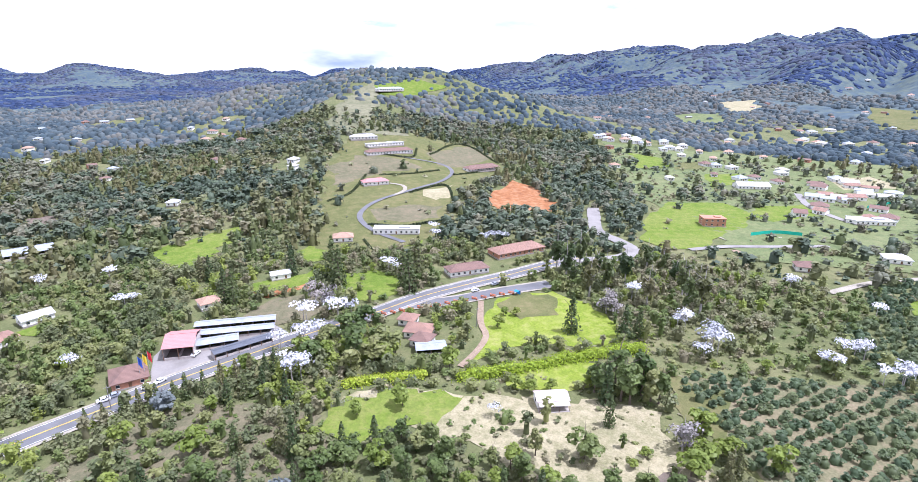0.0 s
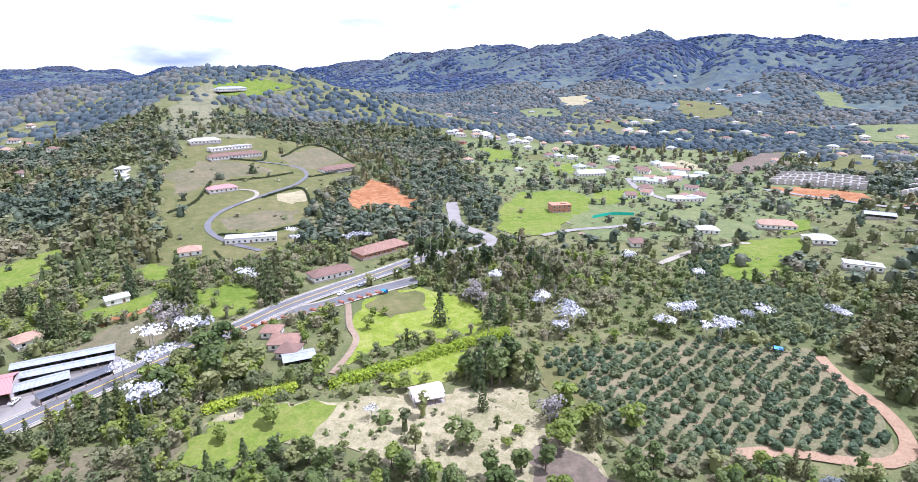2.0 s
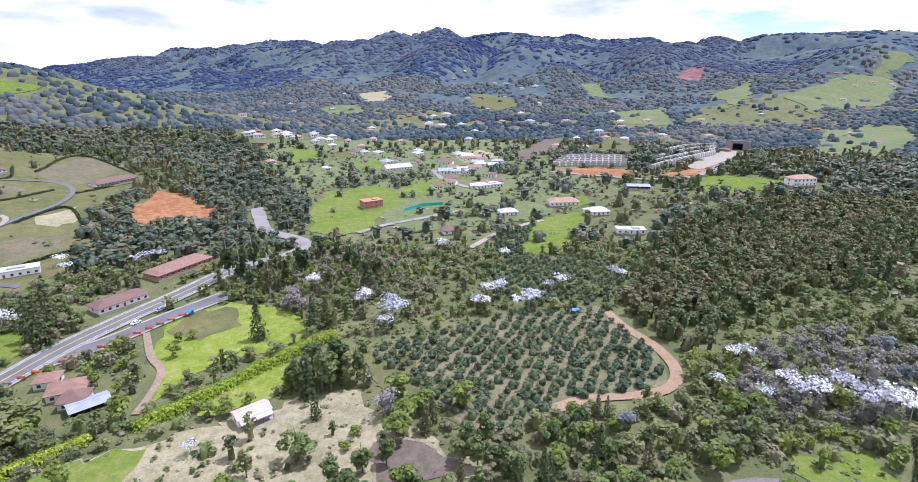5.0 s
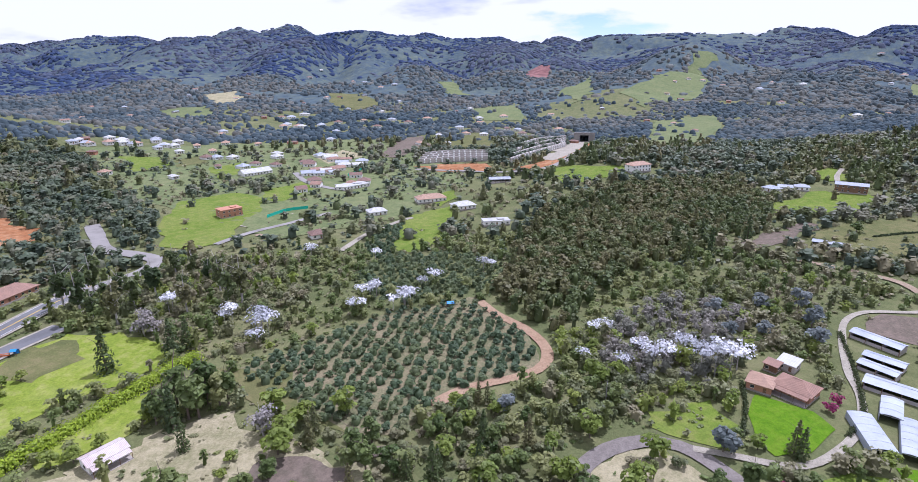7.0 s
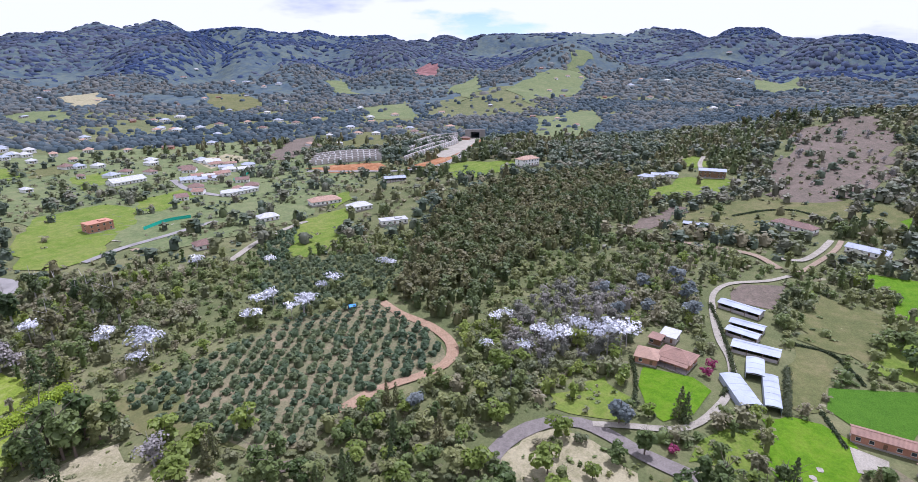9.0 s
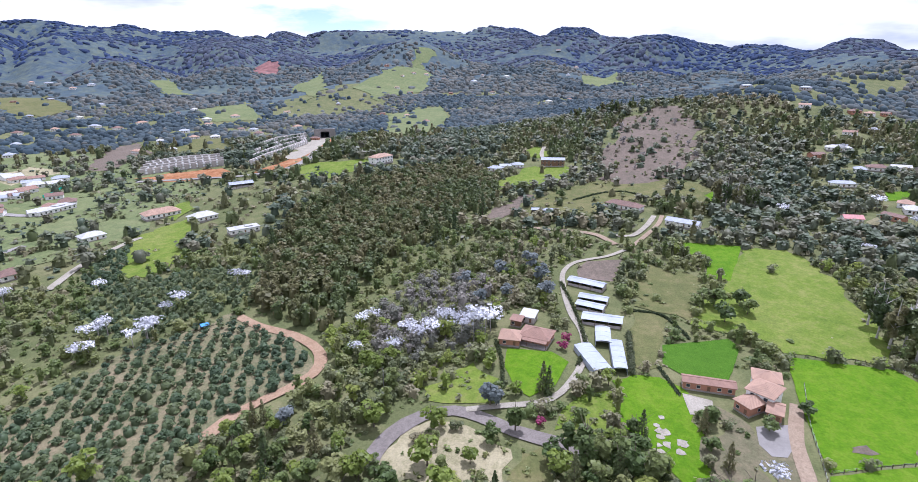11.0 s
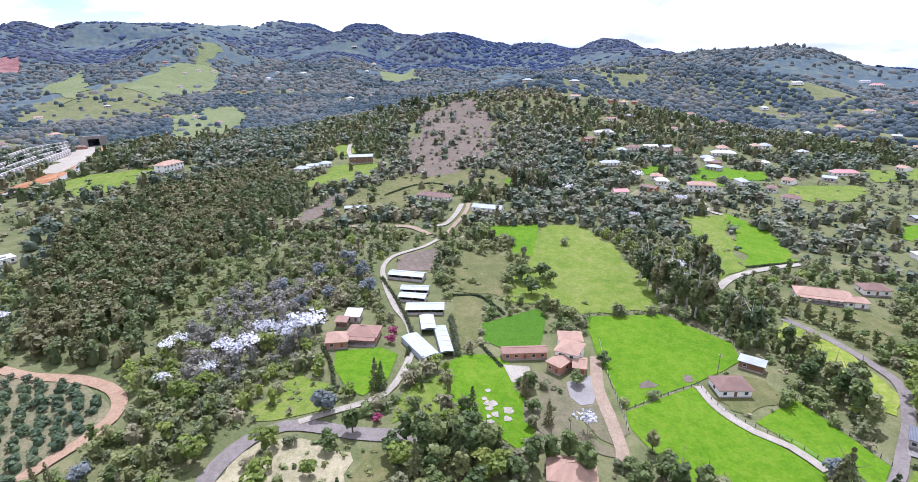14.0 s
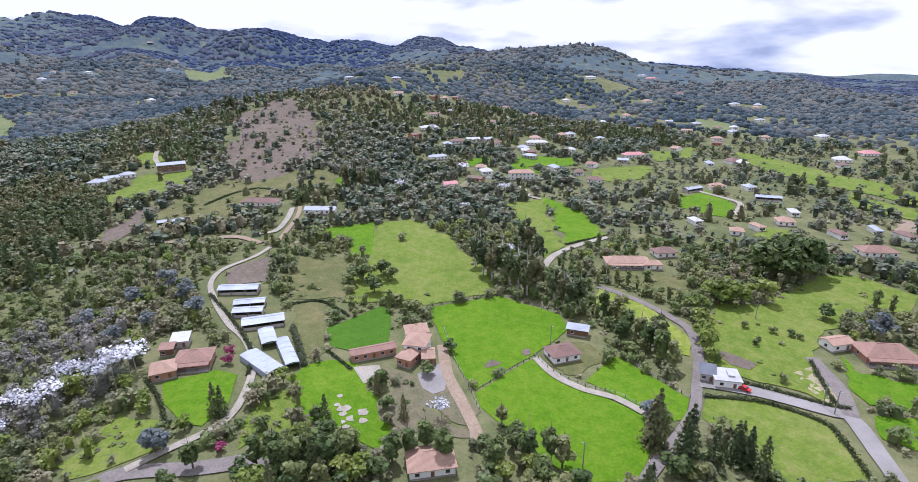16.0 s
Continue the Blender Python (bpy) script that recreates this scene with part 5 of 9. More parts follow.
road("track", M_PALE, "pale track between gardens", 4, [(186.4, 256.3), (220.1, 270.7), (253.4, 274.2), (262.4, 272.4)], None, False)
road("road", M_CONCRETE, "pale road through building plots", 5, [(143.0, 322.9), (168.1, 328.9), (196.6, 328.7), (233.2, 329.6)], None, False)
road("street", M_CONCRETE, "pale village street", 6, [(300.4, 478.7), (284.7, 437.7), (282.8, 400.6), (289.6, 378.9)], None, False)
road("road", M_CONCRETE, "pale road works towards a tunnel", 7, [(391.5, 400.3), (410.3, 353.4), (425.1, 299.8), (466.0, 276.0), (616.7, 328.2)], None, False)
field("forecourt", M_CONCRETE, "pinkish paved forecourt of a villa", [(159.4, -51.0), (162.5, -61.1), (152.0, -59.6), (146.7, -56.6), (146.3, -52.3), (150.7, -50.2)], 0.0, 0.2, 0.25)
field("riding_yard", M_PALE, "pale concrete yard beside stables", [(172.3, -31.2), (170.1, -40.5), (162.1, -39.7), (160.8, -32.6)], 0.0, 0.2, 0.25)

# ---- houses, sheds and greenhouses ----
place(country_house(5.5, 9.0, wall=M_BRICK, roof=M_TILE2, h=3.4), "terracotta-roofed villa wing with pink walls", "house", (167.7, -46.3), (163.5, -49.8), 9.0)
place(country_house(8.0, 9.0, wall=M_WHITE, roof=M_TILE2, storeys=2), "terracotta-roofed villa with ochre walls and two storeys", "house", (171.3, -50.1), (166.8, -56.8), 9.0)
place(country_house(8.2, 7.0, wall=M_WHITE, roof=M_TILE2, storeys=2), "terracotta-roofed villa wing with ochre walls", "house", (177.9, -53.6), (176.5, -61.6), 7.0)
place(country_house(4.2, 7.0, wall=M_BRICK, roof=M_TILE2, style="gable"), "small gatehouse with orange tiled roof", "house", (163.9, -54.8), (162.6, -58.8), 7.0)
place(country_house(16.2, 4.5, wall=M_BRICK, roof=M_TILE, style="gable"), "long low stable with red tiled roof", "stable", (175.3, -31.8), (174.7, -48.0), 4.5)
place(country_house(11.8, 9.0, wall=M_BRICK, roof=M_TILE, porch=True), "brown-tiled farmhouse with a deep porch", "house", (193.7, 27.1), (191.4, 15.5), 9.0)
place(country_house(7.7, 8.0, wall=M_BRICK, roof=M_TILE2), "farmhouse wing with orange tiled roof", "house", (188.8, 34.0), (189.1, 26.3), 8.0)
place(country_house(5.9, 6.0, wall=M_BLOCK, roof=M_CREAM, style="mono"), "shed with white sheet roof behind a farmhouse", "shed", (210.1, 29.1), (209.2, 23.3), 6.0)
place(country_house(4.4, 4.0, wall=M_WOOD, roof=M_TILE, style="mono"), "small hut with red sheet roof", "hut", (205.7, 32.5), (204.9, 28.2), 4.0)
place(country_house(10.6, 8.0, roof=M_TILE3), "white cottage with brown hipped roof", "house", (146.4, -99.0), (145.5, -109.5), 8.0)
place(country_house(8.1, 4.0, wall=M_WOOD, roof=M_SHEET, style="mono"), "small grey-roofed hut under trees", "hut", (163.6, -115.8), (158.1, -121.9), 4.0)
place(country_house(8.4, 8.0, style="flat", roof=M_SLAB), "flat-roofed white building by the lane", "house", (113.9, -142.4), (109.2, -149.3), 8.0)
place(country_house(4.7, 6.0, wall=M_BLOCK, roof=M_DARKSHEET, style="mono"), "low brown-roofed shed by the lane", "shed", (119.0, -140.9), (115.7, -144.3), 6.0)
place(country_house(22.4, 9.0, roof=M_TILE2, wall=M_WHITE, porch=True), "long low villa with salmon roof and terrace", "house", (215.1, -174.4), (205.5, -194.6), 9.0)
place(country_house(9.2, 6.0, roof=M_TILE2, wall=M_WHITE), "low villa wing with salmon roof", "house", (205.4, -190.6), (202.0, -199.1), 6.0)
place(country_house(11.5, 8.0, roof=M_TILE3), "house with dark red roof among trees", "house", (216.0, -208.6), (213.4, -219.7), 8.0)
place(country_house(17.8, 11.0, roof=M_TILE, porch=True, wall=M_BRICK), "large villa with broad terracotta roof", "house", (103.4, -205.0), (94.6, -220.5), 11.0)
place(country_house(9.5, 6.0, roof=M_TILE2, style="gable"), "carport with orange tiled roof", "carport", (113.3, -201.0), (111.7, -210.3), 6.0)
place(country_house(12.3, 9.0, roof=M_TILE2), "farmhouse with weathered orange tiled roof", "house", (112.8, -33.2), (110.1, -45.2), 9.0)
place(country_house(20.9, 8.0, wall=M_WOOD, roof=M_SHEET, storeys=2, style="gable"), "two-storey wooden house with sheet roof", "house", (501.4, 54.4), (504.1, 33.7), 8.0)
place(country_house(24.9, 9.0, roof=M_TILE3), "low house with red roof on a hillside", "house", (392.2, -3.8), (380.2, -25.6), 9.0)
place(country_house(20.3, 8.0, roof=M_SHEET, style="gable"), "low house with grey and red roof", "house", (362.8, -41.7), (354.2, -60.1), 8.0)
place(shed(17.8, 6.0), "long shed with pale sheet roof", "shed", (366.2, 45.1), (367.3, 27.3), 6.0)
place(country_house(11.8, 8.0, roof=M_SHEET), "grey-roofed house among trees", "house", (482.2, 100.5), (478.4, 89.3), 8.0)
place(country_house(10.0, 7.0, roof=M_SHEET, style="gable"), "grey-roofed house among trees", "house", (488.2, 89.9), (491.4, 80.4), 7.0)
place(country_house(9.9, 7.0, roof=M_SHEET), "grey-roofed cottage among trees", "house", (494.4, 79.5), (497.1, 70.0), 7.0)
place(country_house(10.9, 8.0, roof=M_PINK, style="gable"), "cottage with pink roof in the woods", "house", (389.5, -152.6), (389.4, -163.5), 8.0)
place(country_house(20.0, 9.0, roof=M_TILE2, storeys=2), "two-storey house with terracotta roof", "house", (395.0, -213.3), (389.6, -232.5), 9.0)
place(country_house(15.1, 9.0, roof=M_TILE3), "house with brown roof in the woods", "house", (532.0, -216.9), (529.4, -231.8), 9.0)
place(country_house(14.3, 8.0, roof=M_CREAM, style="gable"), "house with white roof in the woods", "house", (536.4, -236.2), (534.2, -250.3), 8.0)
place(country_house(22.0, 9.0, roof=M_CREAM), "white house with yellow roof in the woods", "house", (515.4, -297.1), (506.6, -317.3), 9.0)
place(country_house(22.0, 9.0, roof=M_PINK), "house with pale pink roof", "house", (436.1, -364.2), (432.2, -385.9), 9.0)
place(country_house(10.2, 9.0, roof=M_TILE2), "house with terracotta roof in a garden", "house", (230.8, -320.4), (224.7, -328.5), 9.0)
place(country_house(18.6, 10.0, roof=M_TILE), "broad house with red tiled roof", "house", (174.0, -315.4), (165.3, -332.0), 10.0)
place(shed(17.7, 7.0), "long shed with pale roof", "shed", (280.3, -359.2), (268.9, -372.7), 7.0)
place(shed(16.7, 6.0), "low hut with pale roof by a pasture", "shed", (315.8, -328.3), (317.3, -345.0), 6.0)
place(country_house(7.2, 7.0, roof=M_TILE2), "cottage with orange roof among trees", "house", (229.1, -277.6), (224.4, -283.1), 7.0)
place(country_house(28.6, 12.0, roof=M_PINK), "white house high on the hillside", "house", (1230.5, -1073.4), (1219.2, -1099.6), 12.0)
place(country_house(19.2, 12.0, roof=M_PINK), "far house with pink roof", "house", (366.9, -622.0), (360.0, -640.0), 12.0)
place(country_house(15.3, 12.0, roof=M_CREAM), "far house with white roof", "house", (358.2, -562.8), (348.1, -574.4), 12.0)
place(country_house(11.8, 8.0, roof=M_TILE3), "house with red roof among villas", "house", (368.7, -271.1), (361.2, -280.2), 8.0)
place(country_house(20.5, 9.0, roof=M_CREAM), "house with pale roof on a wooded slope", "house", (591.8, -204.4), (589.8, -224.8), 9.0)
place(country_house(17.4, 7.0, roof=M_SHEET), "low house with grey roof on a wooded slope", "house", (475.0, -171.9), (474.8, -189.3), 7.0)
place(greenhouse(6.8, 19.0), "long greenhouse with milky plastic cover", "greenhouse", (175.4, -2.5), (178.3, -8.6), 19.0, "greenhouses by the drive")
place(greenhouse(4.9, 21.0), "long greenhouse with milky plastic cover", "greenhouse", (178.9, -9.1), (179.3, -14.0), 21.0, "greenhouses by the drive")
place(greenhouse(6.0, 13.0), "long greenhouse with milky plastic cover", "greenhouse", (197.1, -2.4), (197.4, -8.3), 13.0, "greenhouses by the drive")
place(shed(16.0, 7.0, 2.4, M_PLASTIC, "plant_shed"), "low plant shed with milky plastic roof", "shed", (215.0, 3.7), (213.7, -12.3), 7.0, "greenhouses by the drive")
place(shed(11.9, 5.0, 2.4, M_PLASTIC, "plant_shed"), "low plant shed with milky plastic roof", "shed", (228.5, 7.0), (225.1, -4.5), 5.0, "greenhouses by the drive")
place(shed(12.6, 5.0, 2.4, M_PLASTIC, "plant_shed"), "low plant shed with milky plastic roof", "shed", (236.1, 6.2), (233.7, -6.1), 5.0, "greenhouses by the drive")
place(shed(17.5, 6.0, 2.4, M_PLASTIC, "plant_shed"), "low plant shed with milky plastic roof", "shed", (253.8, 12.4), (248.1, -4.2), 6.0, "greenhouses by the drive")
place(shed(10.9, 15.0, 5.0, M_PINK, "barn"), "large open barn with faded red roof", "barn", (-113.4, 188.1), (-102.9, 190.7), 15.0)
place(shed(32.4, 5.0), "long farm shed with grey sheet roof", "shed", (-111.8, 211.2), (-80.4, 219.1), 5.0, "sheds round the farm yard")
place(shed(30.9, 5.0), "long farm shed with grey sheet roof", "shed", (-108.3, 203.5), (-78.3, 211.0), 5.0, "sheds round the farm yard")
place(shed(16.1, 6.0), "farm shed with pale grey roof", "shed", (-104.3, 194.8), (-89.4, 200.9), 6.0, "sheds round the farm yard")
place(shed(22.8, 4.5, 2.6, M_DARKSHEET), "long farm shed with dark roof", "shed", (-93.5, 188.1), (-76.2, 202.9), 4.5, "sheds round the farm yard")
place(country_house(11.4, 12.0, roof=M_TILE3, wall=M_BRICK), "roadside hall with brown tiled roof", "hall", (-120.4, 166.7), (-110.9, 173.0), 12.0)
place(country_house(11.3, 9.0, roof=M_TILE), "farmhouse with weathered red roof", "house", (-22.7, 207.3), (-11.5, 205.4), 9.0)
place(country_house(7.8, 8.0, roof=M_TILE3), "farmhouse wing with weathered red roof", "house", (-19.6, 200.4), (-12.3, 197.6), 8.0)
place(country_house(7.2, 7.0, roof=M_TILE), "farmhouse with red tiled roof among palms", "house", (-26.4, 219.0), (-19.5, 216.9), 7.0)
place(shed(11.6, 7.0), "low shed with grey sheet roof", "shed", (-16.1, 192.0), (-4.7, 193.9), 7.0)
place(country_house(10.4, 6.0, roof=M_PATCHED, style="gable", porch=True), "old white ranch house with a patched pale and red roof", "house", (26.7, 158.0), (37.0, 159.1), 6.0)
place(country_house(29.8, 9.0, style="flat", roof=M_SLAB, h=3.4), "modern flat-roofed white house", "house", (-55.9, 343.3), (-26.1, 343.7), 9.0)
place(country_house(21.2, 9.0, roof=M_PINK), "villa with pale pink roof", "house", (-78.7, 445.3), (-59.5, 454.4), 9.0)
place(country_house(11.9, 9.0, roof=M_TILE2), "villa with salmon roof", "house", (-78.4, 327.2), (-66.8, 329.7), 9.0)
place(country_house(28.3, 10.0, roof=M_CREAM), "long white villa with pale roof", "house", (-114.8, 584.2), (-88.5, 594.6), 10.0)
place(country_house(48.4, 10.0, roof=M_TILE3), "wide villa with brown roof", "house", (-90.5, 538.6), (-48.2, 562.1), 10.0)
place(country_house(41.1, 9.0, style="flat", roof=M_SLAB), "wide villa with flat pale roof", "house", (-93.2, 563.7), (-59.5, 587.2), 9.0)
place(country_house(36.7, 10.0, roof=M_TILE3, porch=True), "villa with brown roof and white terrace", "house", (8.4, 526.5), (39.3, 546.4), 10.0)
place(country_house(33.4, 12.0, roof=M_TILE, wall=M_BRICK), "roadside house with brown red roof", "house", (23.3, 302.4), (52.4, 318.9), 12.0)
place(country_house(22.6, 10.0, roof=M_TILE3), "roadside house with grey and brown roof", "house", (-4.2, 274.5), (16.6, 283.4), 10.0)
place(shed(24.3, 14.0), "low greenhouse with grey cover in the woods", "shed", (-261.8, 297.7), (-243.9, 314.1), 14.0)
place(country_house(12.1, 8.0, roof=M_CREAM, style="gable"), "white farm house with pale roof", "house", (-187.7, 214.5), (-180.7, 224.3), 8.0)
place(country_house(7.2, 9.0, roof=M_TILE), "house with red roof and white walls", "house", (-183.4, 196.4), (-180.1, 202.8), 9.0)
place(country_house(8.6, 8.0, roof=M_TILE2), "cottage with orange red roof", "house", (-118.4, 232.1), (-111.8, 237.5), 8.0)
place(country_house(9.6, 6.0, roof=M_CREAM, style="gable"), "small white shed on a green strip", "house", (-97.1, 266.3), (-88.7, 271.0), 6.0)
place(country_house(8.1, 8.0, roof=M_CREAM), "white cottage on a wooded slope", "house", (-223.1, 405.7), (-215.0, 406.7), 8.0)
place(country_house(46.5, 10.0, roof=M_SHEET), "house below the hilltop with grey roof", "house", (-120.0, 839.7), (-86.8, 872.2), 10.0)
place(country_house(15.2, 10.0, wall=M_BRICK, style="flat", roof=M_BRICK, storeys=2), "unfinished brick block on a building plot", "house", (172.2, 373.0), (187.4, 372.0), 10.0)
place(country_house(22.8, 11.0, roof=M_TILE2), "villa with broad salmon roof", "house", (289.5, 294.1), (309.5, 283.1), 11.0)
place(country_house(16.4, 10.0, roof=M_CREAM), "white villa with hipped pale roof", "house", (289.4, 256.2), (304.0, 248.9), 10.0)
place(country_house(17.9, 8.0, style="flat", roof=M_SLAB), "low white garden wall pavilion", "house", (274.1, 217.3), (287.9, 206.1), 8.0)
place(country_house(20.5, 10.0, roof=M_TILE2, storeys=2), "white two-storey villa with red roof", "house", (448.7, 194.1), (467.4, 185.9), 10.0)
place(shed(18.1, 9.0), "long pale-roofed workshop in the valley", "workshop", (365.6, 283.9), (379.0, 271.6), 9.0)
place(country_house(12.0, 9.0, roof=M_TILE3), "house with brown roof among trees", "house", (188.1, 287.5), (199.6, 284.0), 9.0)
place(country_house(13.1, 9.0, roof=M_CREAM), "house with pale roof among trees", "house", (245.9, 299.9), (258.0, 294.9), 9.0)
place(country_house(26.9, 14.0, style="flat", roof=M_SLAB), "large white hall under construction", "house", (285.2, 381.6), (311.9, 378.3), 14.0)
place(country_house(28.8, 14.0, roof=M_CREAM, style="gable"), "broad hall with sand-coloured roof", "house", (256.1, 496.1), (284.9, 494.3), 14.0)
place(country_house(14.4, 7.4, roof=M_TILE3, far=True), "village house with brown tiled roof", "house", (330.5, 515.6), (342.6, 507.8), 7.4, "village houses")
place(country_house(9.4, 7.5, roof=M_TILE, style="gable", far=True), "village house with red tiled roof", "house", (321.6, 460.9), (328.9, 455.0), 7.5, "village houses")
place(country_house(10.9, 10.0, roof=M_CREAM, style="gable", far=True), "village house with pale sheet roof", "house", (315.1, 456.0), (324.6, 450.7), 10.0, "village houses")
place(country_house(13.1, 8.2, roof=M_SHEET, far=True), "village house with grey sheet roof", "house", (376.5, 478.1), (386.7, 469.9), 8.2, "village houses")
place(country_house(9.0, 10.6, roof=M_TILE3, style="gable", far=True), "village house with brown tiled roof", "house", (253.0, 402.7), (261.5, 399.8), 10.6, "village houses")
place(country_house(14.7, 9.8, roof=M_TILE, style="gable", far=True), "village house with red tiled roof", "house", (331.2, 457.9), (345.7, 455.5), 9.8, "village houses")
place(country_house(14.6, 7.8, roof=M_CREAM, far=True), "village house with pale sheet roof", "house", (369.4, 537.6), (379.1, 526.6), 7.8, "village houses")
place(country_house(13.6, 7.9, roof=M_SHEET, style="gable", far=True), "village house with grey sheet roof", "house", (354.8, 485.6), (365.6, 477.3), 7.9, "village houses")
place(country_house(11.8, 8.7, roof=M_TILE3, style="gable", far=True), "village house with brown tiled roof", "house", (323.7, 422.4), (332.3, 414.3), 8.7, "village houses")
place(country_house(8.0, 8.6, roof=M_TILE, far=True), "village house with red tiled roof", "house", (297.5, 394.2), (302.9, 388.2), 8.6, "village houses")
place(country_house(15.1, 10.5, roof=M_CREAM, style="gable", far=True), "village house with pale sheet roof", "house", (367.6, 521.5), (382.1, 517.4), 10.5, "village houses")
place(country_house(10.5, 7.8, roof=M_SHEET, style="gable", far=True), "village house with grey sheet roof", "house", (303.8, 452.1), (312.8, 446.7), 7.8, "village houses")
place(country_house(11.9, 10.7, roof=M_TILE3, far=True), "village house with brown tiled roof", "house", (280.7, 427.5), (290.7, 421.1), 10.7, "village houses")
place(country_house(8.8, 9.5, roof=M_TILE, style="gable", far=True), "village house with red tiled roof", "house", (272.8, 412.7), (278.2, 405.8), 9.5, "village houses")
place(country_house(11.3, 7.2, roof=M_CREAM, style="gable", far=True), "village house with pale sheet roof", "house", (282.4, 387.7), (291.1, 380.5), 7.2, "village houses")
place(country_house(12.5, 10.4, roof=M_SHEET, far=True), "village house with grey sheet roof", "house", (370.0, 539.1), (382.4, 537.5), 10.4, "village houses")
place(country_house(12.4, 10.9, roof=M_TILE3, style="gable", far=True), "village house with brown tiled roof", "house", (325.1, 502.1), (333.7, 493.2), 10.9, "village houses")
place(country_house(12.8, 7.2, roof=M_TILE, style="gable", far=True), "village house with red tiled roof", "house", (371.7, 499.8), (381.8, 492.0), 7.2, "village houses")
place(country_house(12.4, 9.7, roof=M_CREAM, far=True), "village house with pale sheet roof", "house", (348.8, 471.9), (358.9, 464.6), 9.7, "village houses")
place(country_house(9.5, 7.5, roof=M_SHEET, style="gable", far=True), "village house with grey sheet roof", "house", (318.4, 446.5), (327.0, 442.4), 7.5, "village houses")
place(country_house(13.2, 7.1, roof=M_TILE3, style="gable", far=True), "village house with brown tiled roof", "house", (318.0, 450.6), (330.3, 445.7), 7.1, "village houses")
place(country_house(14.6, 8.5, roof=M_TILE, far=True), "village house with red tiled roof", "house", (361.6, 507.2), (375.3, 501.9), 8.5, "village houses")
place(country_house(11.2, 8.9, roof=M_CREAM, style="gable", far=True), "village house with pale sheet roof", "house", (359.1, 460.7), (369.5, 456.4), 8.9, "village houses")
place(country_house(13.7, 10.0, roof=M_SHEET, style="gable", far=True), "village house with grey sheet roof", "house", (295.2, 459.4), (307.2, 452.9), 10.0, "village houses")
place(country_house(11.4, 10.3, roof=M_TILE3, far=True), "village house with brown tiled roof", "house", (310.1, 393.4), (318.4, 385.6), 10.3, "village houses")
place(country_house(11.1, 9.3, roof=M_TILE, style="gable", far=True), "village house with red tiled roof", "house", (311.0, 465.4), (321.8, 462.6), 9.3, "village houses")
place(country_house(12.2, 9.8, roof=M_CREAM, far=True), "distant house with white roof", "house", (227.8, 728.5), (239.7, 731.1), 9.8, "distant village houses")
place(country_house(8.8, 10.1, roof=M_SHEET, far=True), "distant house with pale sheet roof", "house", (237.2, 719.4), (245.8, 721.4), 10.1, "distant village houses")
place(country_house(10.4, 11.7, roof=M_TILE2, far=True), "distant house with red tiled roof", "house", (240.0, 720.2), (250.2, 722.0), 11.7, "distant village houses")
place(country_house(10.1, 8.9, roof=M_CREAM, far=True), "distant house with white roof", "house", (223.2, 754.3), (233.1, 756.5), 8.9, "distant village houses")
place(country_house(8.1, 10.7, roof=M_SHEET, far=True), "distant house with pale sheet roof", "house", (253.8, 694.7), (261.8, 694.5), 10.7, "distant village houses")
place(country_house(7.6, 11.5, roof=M_TILE2, far=True), "distant house with red tiled roof", "house", (294.9, 646.7), (302.1, 644.2), 11.5, "distant village houses")
place(country_house(7.8, 11.8, roof=M_CREAM, far=True), "distant house with white roof", "house", (188.3, 746.7), (195.9, 745.1), 11.8, "distant village houses")
place(country_house(8.9, 11.4, roof=M_SHEET, far=True), "distant house with pale sheet roof", "house", (272.5, 743.3), (281.3, 744.7), 11.4, "distant village houses")
place(country_house(10.3, 10.8, roof=M_TILE2, far=True), "distant house with red tiled roof", "house", (214.9, 731.8), (225.1, 733.2), 10.8, "distant village houses")
place(country_house(12.6, 11.1, roof=M_CREAM, far=True), "distant house with white roof", "house", (229.9, 740.1), (242.5, 740.7), 11.1, "distant village houses")
place(country_house(10.1, 10.3, roof=M_SHEET, far=True), "distant house with pale sheet roof", "house", (265.9, 736.7), (275.8, 734.4), 10.3, "distant village houses")
place(country_house(9.6, 10.7, roof=M_TILE2, far=True), "distant house with red tiled roof", "house", (333.0, 695.7), (340.9, 690.3), 10.7, "distant village houses")
place(country_house(12.7, 10.2, roof=M_CREAM, far=True), "distant house with white roof", "house", (262.8, 707.2), (275.3, 704.8), 10.2, "distant village houses")
place(country_house(9.1, 10.5, roof=M_SHEET, far=True), "distant house with pale sheet roof", "house", (263.0, 706.9), (271.9, 704.9), 10.5, "distant village houses")
place(country_house(7.3, 11.4, roof=M_TILE2, far=True), "distant house with red tiled roof", "house", (297.6, 692.4), (304.5, 690.1), 11.4, "distant village houses")
place(country_house(10.2, 10.9, roof=M_CREAM, far=True), "distant house with white roof", "house", (274.3, 700.4), (284.6, 700.5), 10.9, "distant village houses")
place(country_house(11.9, 8.5, roof=M_SHEET, far=True), "distant house with pale sheet roof", "house", (188.9, 734.2), (200.4, 731.3), 8.5, "distant village houses")
place(country_house(9.9, 9.5, roof=M_TILE2, far=True), "distant house with red tiled roof", "house", (194.1, 730.7), (203.9, 731.8), 9.5, "distant village houses")
place(country_house(10.7, 10.9, roof=M_CREAM, far=True), "distant house with white roof", "house", (288.1, 725.4), (298.6, 723.6), 10.9, "distant village houses")
